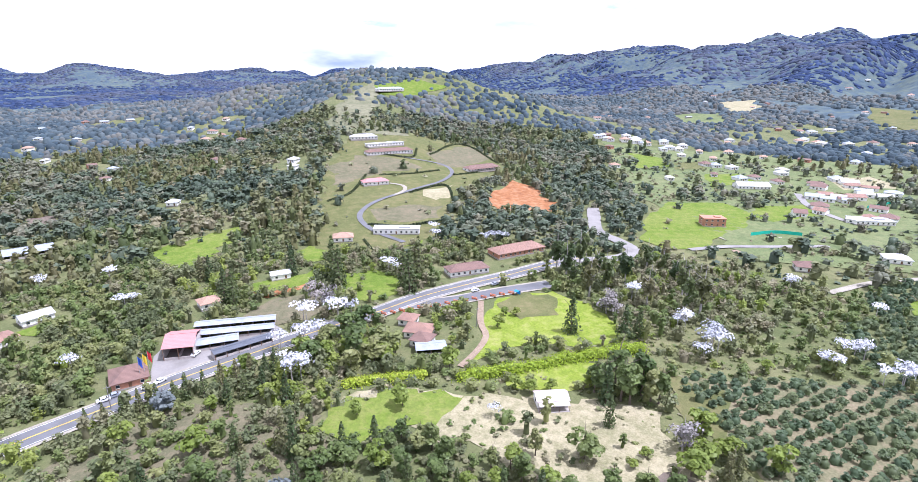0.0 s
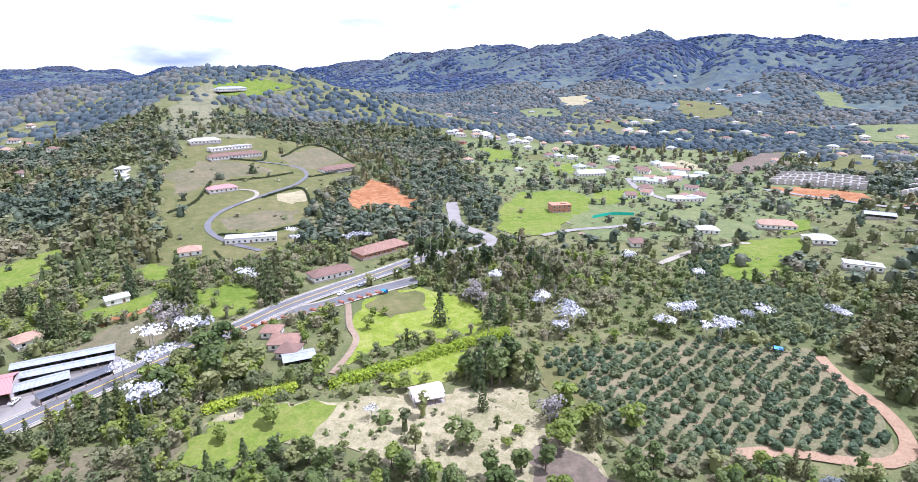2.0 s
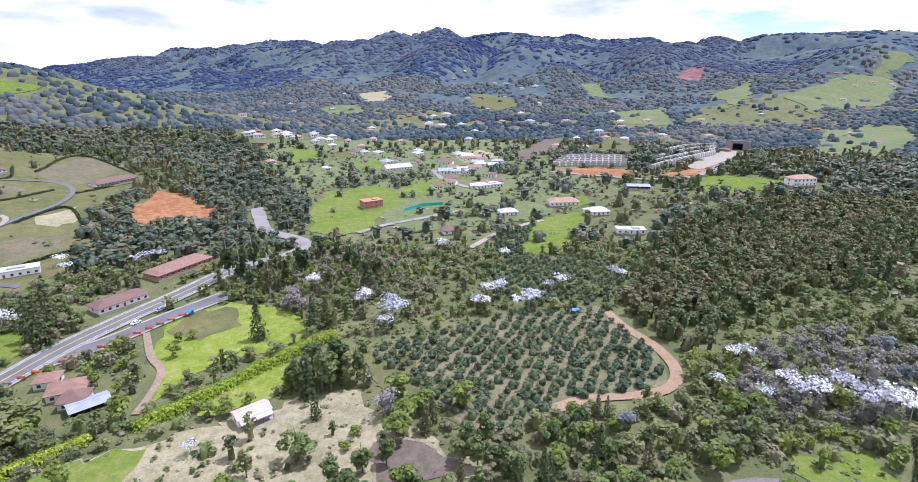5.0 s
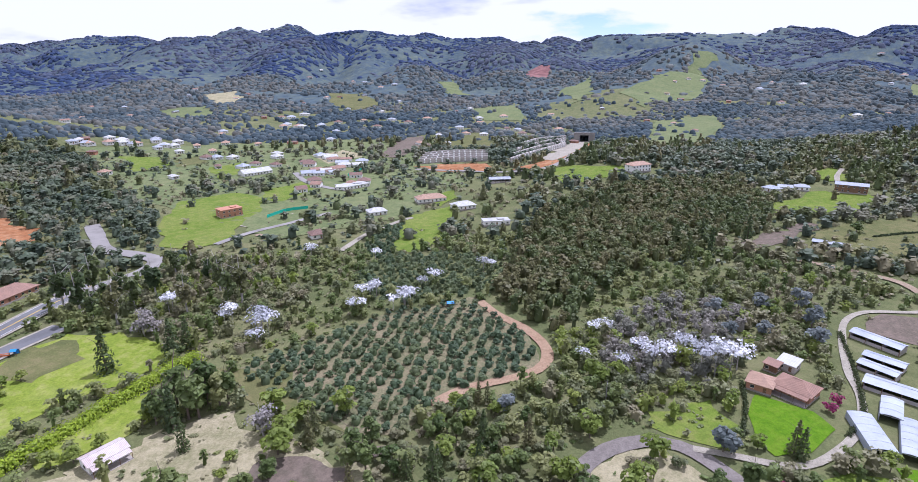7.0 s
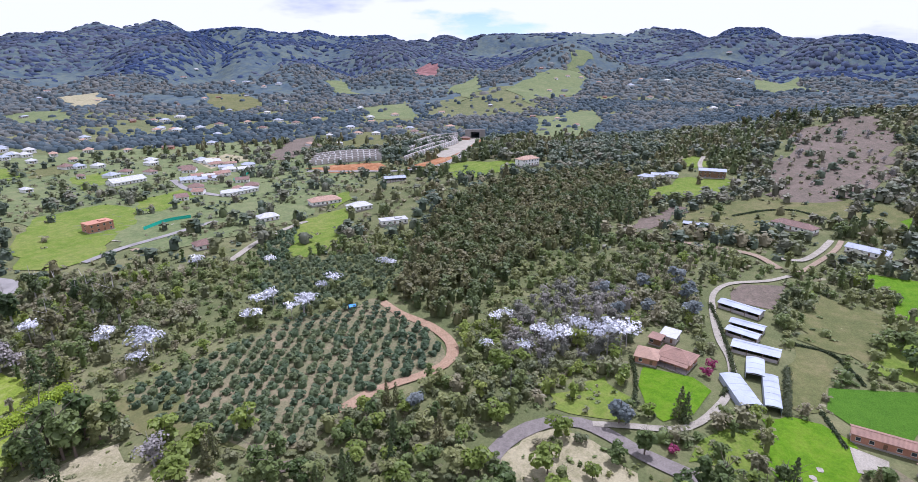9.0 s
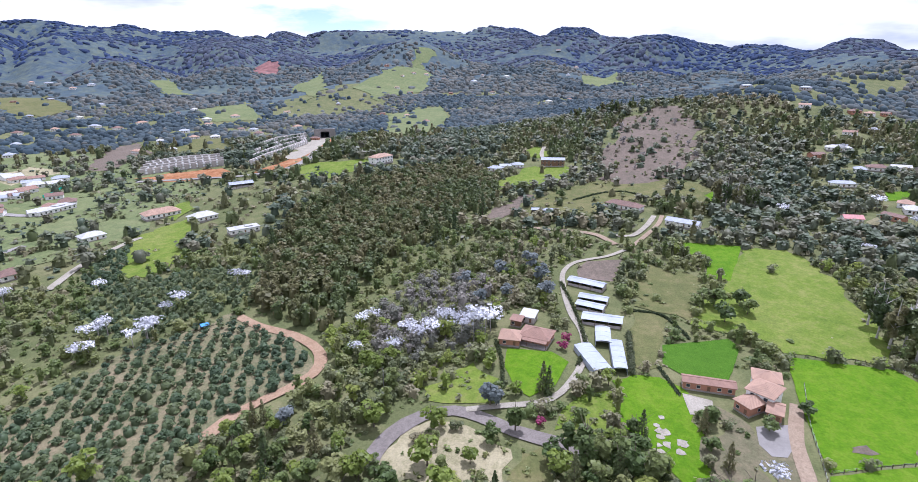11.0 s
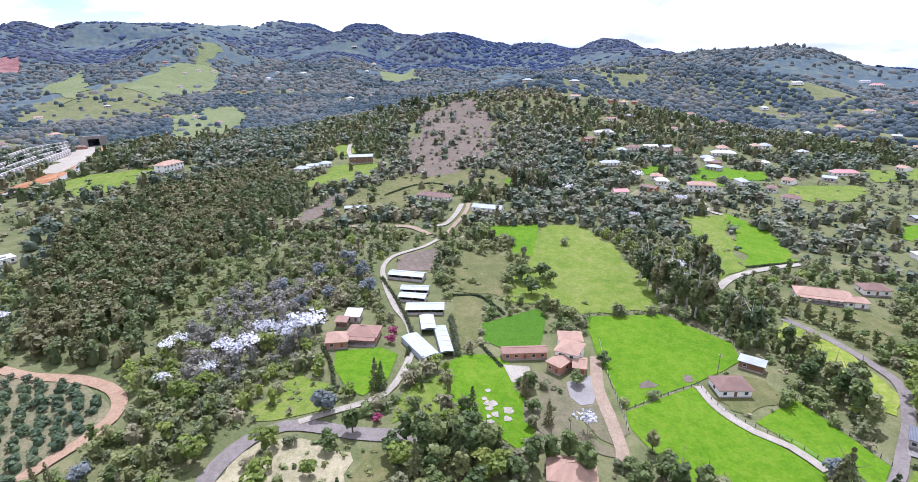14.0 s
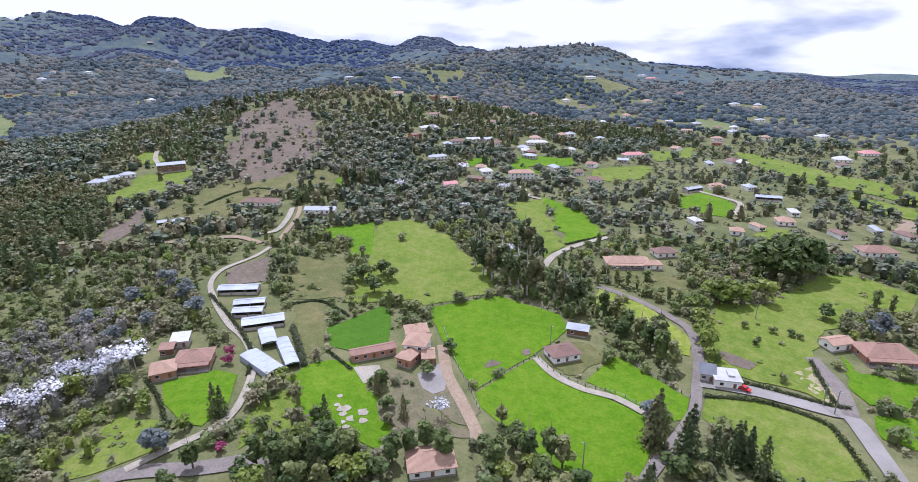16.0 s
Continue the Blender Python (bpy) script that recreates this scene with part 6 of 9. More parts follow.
place(country_house(9.6, 10.2, roof=M_SHEET, far=True), "distant house with pale sheet roof", "house", (179.9, 740.6), (189.5, 740.7), 10.2, "distant village houses")
place(country_house(6.3, 8.7, roof=M_CREAM, far=True), "distant house with white roof among trees", "house", (204.5, 532.1), (210.7, 532.5), 8.7, "distant houses")
place(country_house(11.0, 10.5, roof=M_SHEET, far=True), "distant house with pale sheet roof among trees", "house", (274.0, 532.2), (284.7, 535.0), 10.5, "distant houses")
place(country_house(10.4, 11.0, roof=M_TILE2, far=True), "distant house with red tiled roof among trees", "house", (505.8, 831.2), (516.2, 830.5), 11.0, "distant houses")
place(country_house(10.7, 10.6, roof=M_TILE3, far=True), "distant house with brown tiled roof among trees", "house", (271.3, 606.9), (281.7, 609.3), 10.6, "distant houses")
place(country_house(9.7, 9.7, roof=M_CREAM, far=True), "distant house with white roof among trees", "house", (293.8, 591.6), (303.2, 593.9), 9.7, "distant houses")
place(country_house(20.9, 11.4, roof=M_SHEET, far=True), "distant house with pale sheet roof among trees", "house", (523.9, 845.5), (540.6, 857.9), 11.4, "distant houses")
place(country_house(14.5, 10.4, roof=M_TILE2, far=True), "distant house with red tiled roof among trees", "house", (523.2, 810.2), (536.5, 816.1), 10.4, "distant houses")
place(country_house(5.8, 9.9, roof=M_TILE3, far=True), "distant house with brown tiled roof among trees", "house", (256.1, 553.3), (261.6, 551.5), 9.9, "distant houses")
place(country_house(10.4, 10.4, roof=M_CREAM, far=True), "distant house with white roof among trees", "house", (331.4, 564.1), (341.8, 565.0), 10.4, "distant houses")
place(country_house(11.0, 11.6, roof=M_SHEET, far=True), "distant house with pale sheet roof among trees", "house", (389.9, 808.3), (400.9, 807.9), 11.6, "distant houses")
place(country_house(9.0, 8.6, roof=M_TILE2, far=True), "distant house with red tiled roof among trees", "house", (164.6, 584.4), (172.9, 587.9), 8.6, "distant houses")
place(country_house(8.2, 10.0, roof=M_TILE3, far=True), "distant house with brown tiled roof among trees", "house", (303.8, 519.0), (311.9, 520.3), 10.0, "distant houses")
place(country_house(7.9, 11.5, roof=M_CREAM, far=True), "distant house with white roof among trees", "house", (346.2, 582.2), (353.7, 584.8), 11.5, "distant houses")
place(country_house(10.0, 10.9, roof=M_SHEET, far=True), "distant house with pale sheet roof among trees", "house", (279.0, 602.0), (289.0, 602.4), 10.9, "distant houses")
place(country_house(7.9, 8.0, roof=M_TILE2, far=True), "distant house with red tiled roof among trees", "house", (372.6, 780.8), (379.5, 777.1), 8.0, "distant houses")
place(country_house(8.6, 9.6, roof=M_TILE3, far=True), "distant house with brown tiled roof among trees", "house", (293.2, 539.4), (301.2, 542.6), 9.6, "distant houses")
place(country_house(8.4, 8.5, roof=M_CREAM, far=True), "distant house with white roof among trees", "house", (263.8, 662.7), (272.1, 661.5), 8.5, "distant houses")
place(country_house(15.0, 10.9, roof=M_SHEET, far=True), "distant house with pale sheet roof among trees", "house", (592.6, 948.0), (607.3, 945.5), 10.9, "distant houses")
place(country_house(12.3, 11.2, roof=M_CREAM, far=True), "distant house with white roof among trees", "house", (519.5, 810.3), (525.4, 799.5), 11.2, "distant houses")
place(country_house(12.2, 11.3, roof=M_SHEET, far=True), "distant house with pale sheet roof among trees", "house", (556.2, 797.7), (568.1, 795.5), 11.3, "distant houses")
place(country_house(10.0, 8.2, roof=M_TILE2, far=True), "distant house with red tiled roof among trees", "house", (644.2, 798.3), (649.6, 789.9), 8.2, "distant houses")
place(country_house(11.5, 10.4, roof=M_TILE3, far=True), "distant house with brown tiled roof among trees", "house", (598.0, 814.9), (601.5, 803.9), 10.4, "distant houses")
place(country_house(8.4, 8.5, roof=M_CREAM, far=True), "distant house with white roof among trees", "house", (594.9, 563.6), (600.9, 557.7), 8.5, "distant houses")
place(country_house(10.9, 9.4, roof=M_SHEET, far=True), "distant house with pale sheet roof among trees", "house", (521.6, 713.6), (531.1, 708.3), 9.4, "distant houses")
place(country_house(8.2, 11.0, roof=M_TILE2, far=True), "distant house with red tiled roof among trees", "house", (520.0, 522.2), (528.2, 521.0), 11.0, "distant houses")
place(country_house(12.9, 8.3, roof=M_TILE3, far=True), "distant house with brown tiled roof among trees", "house", (610.1, 724.7), (614.5, 712.6), 8.3, "distant houses")
place(country_house(8.2, 9.1, roof=M_CREAM, far=True), "distant house with white roof among trees", "house", (543.5, 498.7), (549.6, 493.1), 9.1, "distant houses")
place(country_house(15.2, 10.0, roof=M_SHEET, far=True), "distant house with pale sheet roof among trees", "house", (687.2, 774.8), (689.4, 759.8), 10.0, "distant houses")
place(country_house(15.6, 8.9, roof=M_TILE2, far=True), "distant house with red tiled roof among trees", "house", (740.4, 730.9), (754.8, 724.8), 8.9, "distant houses")
place(country_house(11.1, 11.2, roof=M_TILE3, far=True), "distant house with brown tiled roof among trees", "house", (683.7, 716.7), (694.7, 715.3), 11.2, "distant houses")
place(country_house(18.9, 9.5, roof=M_CREAM, far=True), "distant house with white roof among trees", "house", (633.3, 974.1), (639.2, 956.1), 9.5, "distant houses")
place(country_house(10.6, 10.1, roof=M_SHEET, far=True), "distant house with pale sheet roof among trees", "house", (452.8, 638.7), (458.1, 629.6), 10.1, "distant houses")
place(country_house(10.4, 8.3, roof=M_CREAM, far=True), "distant house with white roof among trees", "house", (774.8, 890.1), (785.2, 889.1), 8.3, "distant houses")
place(country_house(14.2, 9.2, roof=M_SHEET, far=True), "distant house with pale sheet roof among trees", "house", (915.8, 1000.3), (916.6, 986.1), 9.2, "distant houses")
place(country_house(12.6, 11.3, roof=M_TILE2, far=True), "distant house with red tiled roof among trees", "house", (1193.6, 1512.4), (1205.2, 1507.2), 11.3, "distant houses")
place(country_house(22.4, 9.4, roof=M_TILE3, far=True), "distant house with brown tiled roof among trees", "house", (1167.1, 1718.9), (1188.9, 1723.7), 9.4, "distant houses")
place(country_house(10.3, 10.0, roof=M_CREAM, far=True), "distant house with white roof among trees", "house", (924.9, 775.1), (935.2, 774.0), 10.0, "distant houses")
place(country_house(16.1, 11.3, roof=M_SHEET, far=True), "distant house with pale sheet roof among trees", "house", (1143.3, 1263.2), (1145.7, 1247.3), 11.3, "distant houses")
place(country_house(13.9, 8.2, roof=M_TILE2, far=True), "distant house with red tiled roof among trees", "house", (869.8, 1208.9), (882.8, 1214.0), 8.2, "distant houses")
place(country_house(8.5, 9.8, roof=M_TILE3, far=True), "distant house with brown tiled roof among trees", "house", (770.1, 1169.3), (777.2, 1164.6), 9.8, "distant houses")
place(country_house(12.4, 9.4, roof=M_CREAM, far=True), "distant house with white roof among trees", "house", (1277.1, 1802.7), (1289.0, 1799.2), 9.4, "distant houses")
place(country_house(24.2, 9.5, roof=M_SHEET, far=True), "distant house with pale sheet roof among trees", "house", (1215.5, 1489.4), (1214.8, 1465.2), 9.5, "distant houses")
place(country_house(13.5, 10.3, roof=M_TILE2, far=True), "distant house with red tiled roof among trees", "house", (1101.8, 1275.3), (1107.1, 1263.0), 10.3, "distant houses")
place(country_house(6.4, 8.2, roof=M_TILE3, far=True), "distant house with brown tiled roof among trees", "house", (873.6, 771.4), (878.5, 767.3), 8.2, "distant houses")
place(country_house(11.5, 8.3, roof=M_CREAM, far=True), "distant house with white roof among trees", "house", (643.8, 520.4), (650.3, 510.9), 8.3, "distant houses")
place(country_house(12.2, 8.2, roof=M_SHEET, far=True), "distant house with pale sheet roof among trees", "house", (730.2, 521.2), (730.6, 509.1), 8.2, "distant houses")
place(country_house(9.8, 10.0, roof=M_TILE2, far=True), "distant house with red tiled roof among trees", "house", (633.9, 539.8), (643.2, 537.0), 10.0, "distant houses")
place(country_house(9.0, 10.8, roof=M_TILE3, far=True), "distant house with brown tiled roof among trees", "house", (732.0, 538.0), (738.9, 532.1), 10.8, "distant houses")
place(country_house(11.2, 11.7, roof=M_CREAM, far=True), "distant house with white roof among trees", "house", (815.2, 663.4), (825.5, 659.0), 11.7, "distant houses")
place(country_house(13.9, 9.1, roof=M_SHEET, far=True), "distant house with pale sheet roof among trees", "house", (685.8, 606.5), (694.7, 595.8), 9.1, "distant houses")
place(country_house(14.0, 11.5, roof=M_TILE2, far=True), "distant house with red tiled roof among trees", "house", (866.8, 648.5), (877.7, 639.6), 11.5, "distant houses")
place(country_house(10.6, 11.9, roof=M_TILE3, far=True), "distant house with brown tiled roof among trees", "house", (689.7, 484.5), (692.5, 474.3), 11.9, "distant houses")
place(country_house(13.8, 10.9, roof=M_CREAM, far=True), "distant house with white roof among trees", "house", (1595.0, 280.5), (1606.8, 273.3), 10.9, "distant houses")
place(country_house(22.1, 11.0, roof=M_SHEET, far=True), "distant house with pale sheet roof among trees", "house", (1537.1, 370.5), (1519.1, 357.6), 11.0, "distant houses")
place(country_house(18.2, 10.8, roof=M_TILE2, far=True), "distant house with red tiled roof among trees", "house", (2061.1, 118.7), (2074.5, 106.4), 10.8, "distant houses")
place(country_house(21.5, 8.9, roof=M_TILE3, far=True), "distant house with brown tiled roof among trees", "house", (2299.0, 203.5), (2316.5, 191.0), 8.9, "distant houses")
place(country_house(12.4, 9.6, roof=M_CREAM, far=True), "distant house with white roof among trees", "house", (1190.9, 120.5), (1199.3, 111.4), 9.6, "distant houses")
place(country_house(11.2, 11.5, roof=M_SHEET, far=True), "distant house with pale sheet roof among trees", "house", (1804.6, 129.4), (1804.7, 118.3), 11.5, "distant houses")
place(country_house(9.6, 10.1, roof=M_TILE2, far=True), "distant house with red tiled roof among trees", "house", (1639.0, 364.6), (1638.3, 355.1), 10.1, "distant houses")
place(country_house(11.0, 10.5, roof=M_TILE3, far=True), "distant house with brown tiled roof among trees", "house", (1306.2, 263.5), (1314.9, 256.8), 10.5, "distant houses")
place(country_house(21.4, 8.5, roof=M_CREAM, far=True), "distant house with white roof among trees", "house", (868.7, -624.1), (874.1, -644.9), 8.5, "distant houses")
place(country_house(32.6, 8.2, roof=M_SHEET, far=True), "distant house with pale sheet roof among trees", "house", (1268.2, -1081.0), (1276.9, -1112.4), 8.2, "distant houses")
place(country_house(12.2, 10.9, roof=M_TILE2, far=True), "distant house with red tiled roof among trees", "house", (733.8, -892.9), (726.2, -902.5), 10.9, "distant houses")
place(country_house(13.0, 11.4, roof=M_TILE3, far=True), "distant house with brown tiled roof among trees", "house", (667.2, -393.9), (674.1, -404.9), 11.4, "distant houses")
place(country_house(8.0, 10.6, roof=M_CREAM, far=True), "distant house with white roof among trees", "house", (629.0, -474.3), (623.3, -480.0), 10.6, "distant houses")
place(country_house(12.6, 10.3, roof=M_SHEET, far=True), "distant house with pale sheet roof among trees", "house", (763.6, -932.1), (756.8, -942.8), 10.3, "distant houses")
place(country_house(12.6, 9.8, roof=M_TILE2, far=True), "distant house with red tiled roof among trees", "house", (712.1, -624.5), (711.8, -637.2), 9.8, "distant houses")
place(country_house(35.6, 11.2, roof=M_TILE3, far=True), "distant house with brown tiled roof among trees", "house", (954.0, -925.6), (971.6, -956.6), 11.2, "distant houses")
place(country_house(8.9, 8.2, roof=M_CREAM, far=True), "distant house with white roof among trees", "house", (535.2, -618.5), (532.0, -626.9), 8.2, "distant houses")
place(country_house(23.7, 11.0, roof=M_SHEET, far=True), "distant house with pale sheet roof among trees", "house", (764.8, -877.6), (770.4, -900.6), 11.0, "distant houses")
place(country_house(8.5, 10.6, roof=M_TILE2, far=True), "distant house with red tiled roof among trees", "house", (539.9, -356.2), (539.1, -364.7), 10.6, "distant houses")
place(country_house(7.4, 9.1, roof=M_TILE3, far=True), "distant house with brown tiled roof among trees", "house", (736.5, -518.7), (735.2, -526.0), 9.1, "distant houses")
place(country_house(8.4, 9.3, roof=M_CREAM, far=True), "distant house with white roof among trees", "house", (774.5, -515.4), (774.7, -523.8), 9.3, "distant houses")
place(country_house(13.2, 8.5, roof=M_SHEET, far=True), "distant house with pale sheet roof among trees", "house", (574.8, -716.1), (576.2, -729.2), 8.5, "distant houses")
place(country_house(10.5, 11.4, roof=M_TILE2, far=True), "distant house with red tiled roof among trees", "house", (650.4, -534.8), (647.2, -544.8), 11.4, "distant houses")
place(country_house(7.6, 8.6, roof=M_TILE3, far=True), "distant house with brown tiled roof among trees", "house", (535.1, -591.7), (533.4, -599.1), 8.6, "distant houses")
place(country_house(15.0, 9.9, roof=M_CREAM, far=True), "distant house with white roof among trees", "house", (456.2, -681.3), (455.4, -696.3), 9.9, "distant houses")
place(country_house(11.4, 10.2, roof=M_SHEET, far=True), "distant house with pale sheet roof among trees", "house", (509.0, -588.2), (506.1, -599.2), 10.2, "distant houses")
place(country_house(7.1, 9.6, roof=M_TILE2, far=True), "distant house with red tiled roof among trees", "house", (314.4, -359.0), (313.3, -366.0), 9.6, "distant houses")
place(country_house(9.0, 8.1, roof=M_TILE3, far=True), "distant house with brown tiled roof among trees", "house", (338.6, -541.2), (334.1, -549.0), 8.1, "distant houses")
place(country_house(9.5, 10.3, roof=M_CREAM, far=True), "distant house with white roof among trees", "house", (375.4, -450.4), (372.6, -459.4), 10.3, "distant houses")
place(country_house(6.2, 10.7, roof=M_SHEET, far=True), "distant house with pale sheet roof among trees", "house", (384.0, -419.0), (380.8, -424.4), 10.7, "distant houses")
place(country_house(4.8, 9.5, roof=M_TILE2, far=True), "distant house with red tiled roof among trees", "house", (226.9, -298.9), (226.0, -303.6), 9.5, "distant houses")
place(country_house(5.9, 10.4, roof=M_TILE3, far=True), "distant house with brown tiled roof among trees", "house", (197.7, -331.3), (196.2, -337.0), 10.4, "distant houses")
place(country_house(5.6, 8.6, roof=M_CREAM, far=True), "distant house with white roof among trees", "house", (253.0, -272.6), (251.9, -278.0), 8.6, "distant houses")
place(country_house(3.8, 11.4, roof=M_SHEET, far=True), "distant house with pale sheet roof among trees", "house", (194.9, -360.1), (192.7, -363.1), 11.4, "distant houses")
place(country_house(9.5, 8.8, roof=M_TILE2, far=True), "distant house with red tiled roof among trees", "house", (469.5, -598.6), (467.8, -607.9), 8.8, "distant houses")
place(country_house(12.9, 11.7, roof=M_TILE3, far=True), "distant house with brown tiled roof among trees", "house", (381.9, -447.9), (380.3, -460.6), 11.7, "distant houses")
place(country_house(5.5, 8.7, roof=M_CREAM, far=True), "distant house with white roof among trees", "house", (241.2, -346.2), (238.1, -350.8), 8.7, "distant houses")
place(country_house(7.6, 9.2, roof=M_SHEET, far=True), "distant house with pale sheet roof among trees", "house", (302.8, -377.7), (300.8, -385.0), 9.2, "distant houses")
place(country_house(8.1, 9.7, roof=M_TILE2, far=True), "distant house with red tiled roof among trees", "house", (315.7, -351.9), (311.3, -358.7), 9.7, "distant houses")
place(country_house(5.8, 11.3, roof=M_TILE3, far=True), "distant house with brown tiled roof among trees", "house", (179.9, -366.9), (178.9, -372.6), 11.3, "distant houses")
place(country_house(7.9, 10.1, roof=M_CREAM, far=True), "distant house with white roof among trees", "house", (-160.9, 509.0), (-153.3, 506.9), 10.1, "distant houses")
place(country_house(8.3, 8.5, roof=M_SHEET, far=True), "distant house with pale sheet roof among trees", "house", (-560.9, 726.0), (-553.1, 728.6), 8.5, "distant houses")
place(country_house(8.0, 11.5, roof=M_TILE2, far=True), "distant house with red tiled roof among trees", "house", (-528.1, 661.2), (-520.1, 660.6), 11.5, "distant houses")
place(country_house(10.2, 8.3, roof=M_TILE3, far=True), "distant house with brown tiled roof among trees", "house", (-261.2, 573.4), (-252.4, 568.2), 8.3, "distant houses")
place(country_house(5.1, 10.6, roof=M_CREAM, far=True), "distant house with white roof among trees", "house", (-461.5, 600.0), (-456.4, 600.4), 10.6, "distant houses")
place(country_house(6.9, 10.7, roof=M_SHEET, far=True), "distant house with pale sheet roof among trees", "house", (-387.3, 788.9), (-380.5, 789.6), 10.7, "distant houses")
place(country_house(7.4, 10.4, roof=M_TILE2, far=True), "distant house with red tiled roof among trees", "house", (-352.0, 826.7), (-344.6, 827.0), 10.4, "distant houses")
place(country_house(5.6, 10.5, roof=M_TILE3, far=True), "distant house with brown tiled roof among trees", "house", (-341.5, 510.7), (-335.9, 509.5), 10.5, "distant houses")
place(country_house(7.2, 8.0, roof=M_CREAM, far=True), "distant house with white roof among trees", "house", (-154.9, 489.4), (-147.8, 488.0), 8.0, "distant houses")
place(country_house(6.7, 8.5, roof=M_SHEET, far=True), "distant house with pale sheet roof among trees", "house", (-365.5, 563.5), (-358.9, 561.8), 8.5, "distant houses")
place(country_house(10.3, 9.4, roof=M_TILE2, far=True), "distant house with red tiled roof among trees", "house", (-336.8, 718.1), (-326.5, 717.1), 9.4, "distant houses")
place(country_house(10.2, 8.4, roof=M_TILE3, far=True), "distant house with brown tiled roof among trees", "house", (-276.0, 681.5), (-267.0, 676.7), 8.4, "distant houses")
place(country_house(9.3, 10.7, roof=M_CREAM, far=True), "distant house with white roof among trees", "house", (416.2, -197.1), (413.9, -206.1), 10.7, "distant houses")
place(country_house(7.4, 11.8, roof=M_SHEET, far=True), "distant house with pale sheet roof among trees", "house", (413.3, -267.1), (412.9, -274.6), 11.8, "distant houses")
place(country_house(8.8, 8.3, roof=M_TILE2, far=True), "distant house with red tiled roof among trees", "house", (432.4, -198.8), (428.5, -206.6), 8.3, "distant houses")
place(country_house(7.0, 8.0, roof=M_TILE3, far=True), "distant house with brown tiled roof among trees", "house", (394.8, -277.3), (391.6, -283.5), 8.0, "distant houses")
place(country_house(10.8, 8.1, roof=M_CREAM, far=True), "distant house with white roof among trees", "house", (478.1, -320.9), (473.7, -330.8), 8.1, "distant houses")
place(country_house(10.5, 9.0, roof=M_SHEET, far=True), "distant house with pale sheet roof among trees", "house", (543.4, -367.0), (542.9, -377.4), 9.0, "distant houses")
place(country_house(11.3, 11.9, roof=M_TILE2, far=True), "distant house with red tiled roof among trees", "house", (530.1, -311.7), (527.0, -322.6), 11.9, "distant houses")
place(country_house(10.7, 11.7, roof=M_TILE3, far=True), "distant house with brown tiled roof among trees", "house", (517.8, -258.9), (515.8, -269.4), 11.7, "distant houses")
place(country_house(8.6, 10.6, roof=M_CREAM, far=True), "distant house with white roof among trees", "house", (483.9, -274.0), (481.0, -282.2), 10.6, "distant houses")
place(country_house(8.1, 9.5, roof=M_SHEET, far=True), "distant house with pale sheet roof among trees", "house", (522.8, -204.5), (521.2, -212.5), 9.5, "distant houses")

def homesteads():
    """Small houses dotted over the far slopes."""
    rng = random.Random(71)
    looks = ((M_WHITE, M_TILE, "white house under a faded terracotta roof"), (M_BLOCK, M_SHEET, "grey block house under a grey sheet roof"),
             (M_BRICK, M_TILE3, "brick house under a brown tiled roof"), (M_WHITE, M_TILE2, "white house under an orange tiled roof"))
    for a0, a1, r0, r1, n in ((4, 40, 700, 1900, 26), (40, 75, 650, 1700, 16), (84, 108, 800, 1700, 8), (106, 138, 430, 830, 24), (-40, -22, 700, 1300, 8)):
        for _ in range(n):
            x, y = polar(rng.uniform(a0, a1), rng.uniform(r0, r1))
            wall, roof, words = rng.choice(looks)
            w, d = rng.uniform(8, 14), rng.uniform(6, 9)
            a = math.atan2(-x, y) + rng.uniform(-0.7, 0.7)
            p2 = (x + w * math.cos(a), y + w * math.sin(a))
            place(country_house(w, d, 2.8, wall, roof, rng.choice(("hip", "gable")), far=True), words + " on a far slope", "house", (x, y), p2, d, "far homesteads")


homesteads()

# ---- trees that stand out ----
tree("yarumo", 84.2, 246.7, 0.98, "tree crowned with large silvery white leaves", "tree", "silver-leaved trees")
tree("yarumo", 98.5, 193.1, 1.20, "tree crowned with large silvery white leaves", "tree", "silver-leaved trees")
tree("yarumo", 94.4, 189.1, 0.87, "tree crowned with large silvery white leaves", "tree", "silver-leaved trees")
tree("yarumo", 167.3, 258.2, 0.87, "tree crowned with large silvery white leaves", "tree", "silver-leaved trees")
tree("yarumo", 136.5, 181.5, 0.87, "tree crowned with large silvery white leaves", "tree", "silver-leaved trees")
tree("yarumo", 152.5, 189.2, 0.87, "tree crowned with large silvery white leaves", "tree", "silver-leaved trees")
tree("yarumo", 152.1, 172.5, 0.76, "tree crowned with large silvery white leaves", "tree", "silver-leaved trees")
tree("yarumo", 157.3, 170.2, 0.98, "tree crowned with large silvery white leaves", "tree", "silver-leaved trees")
tree("yarumo", 183.6, 176.7, 0.98, "tree crowned with large silvery white leaves", "tree", "silver-leaved trees")
tree("yarumo", 178.4, 180.6, 0.66, "tree crowned with large silvery white leaves", "tree", "silver-leaved trees")
tree("yarumo", 215.2, 170.5, 0.87, "tree crowned with large silvery white leaves", "tree", "silver-leaved trees")
tree("yarumo", 217.4, 166.7, 0.76, "tree crowned with large silvery white leaves", "tree", "silver-leaved trees")
tree("yarumo", 189.4, 227.9, 0.76, "tree crowned with large silvery white leaves", "tree", "silver-leaved trees")
tree("yarumo", 97.9, 215.6, 0.98, "tree crowned with large silvery white leaves", "tree", "silver-leaved trees")
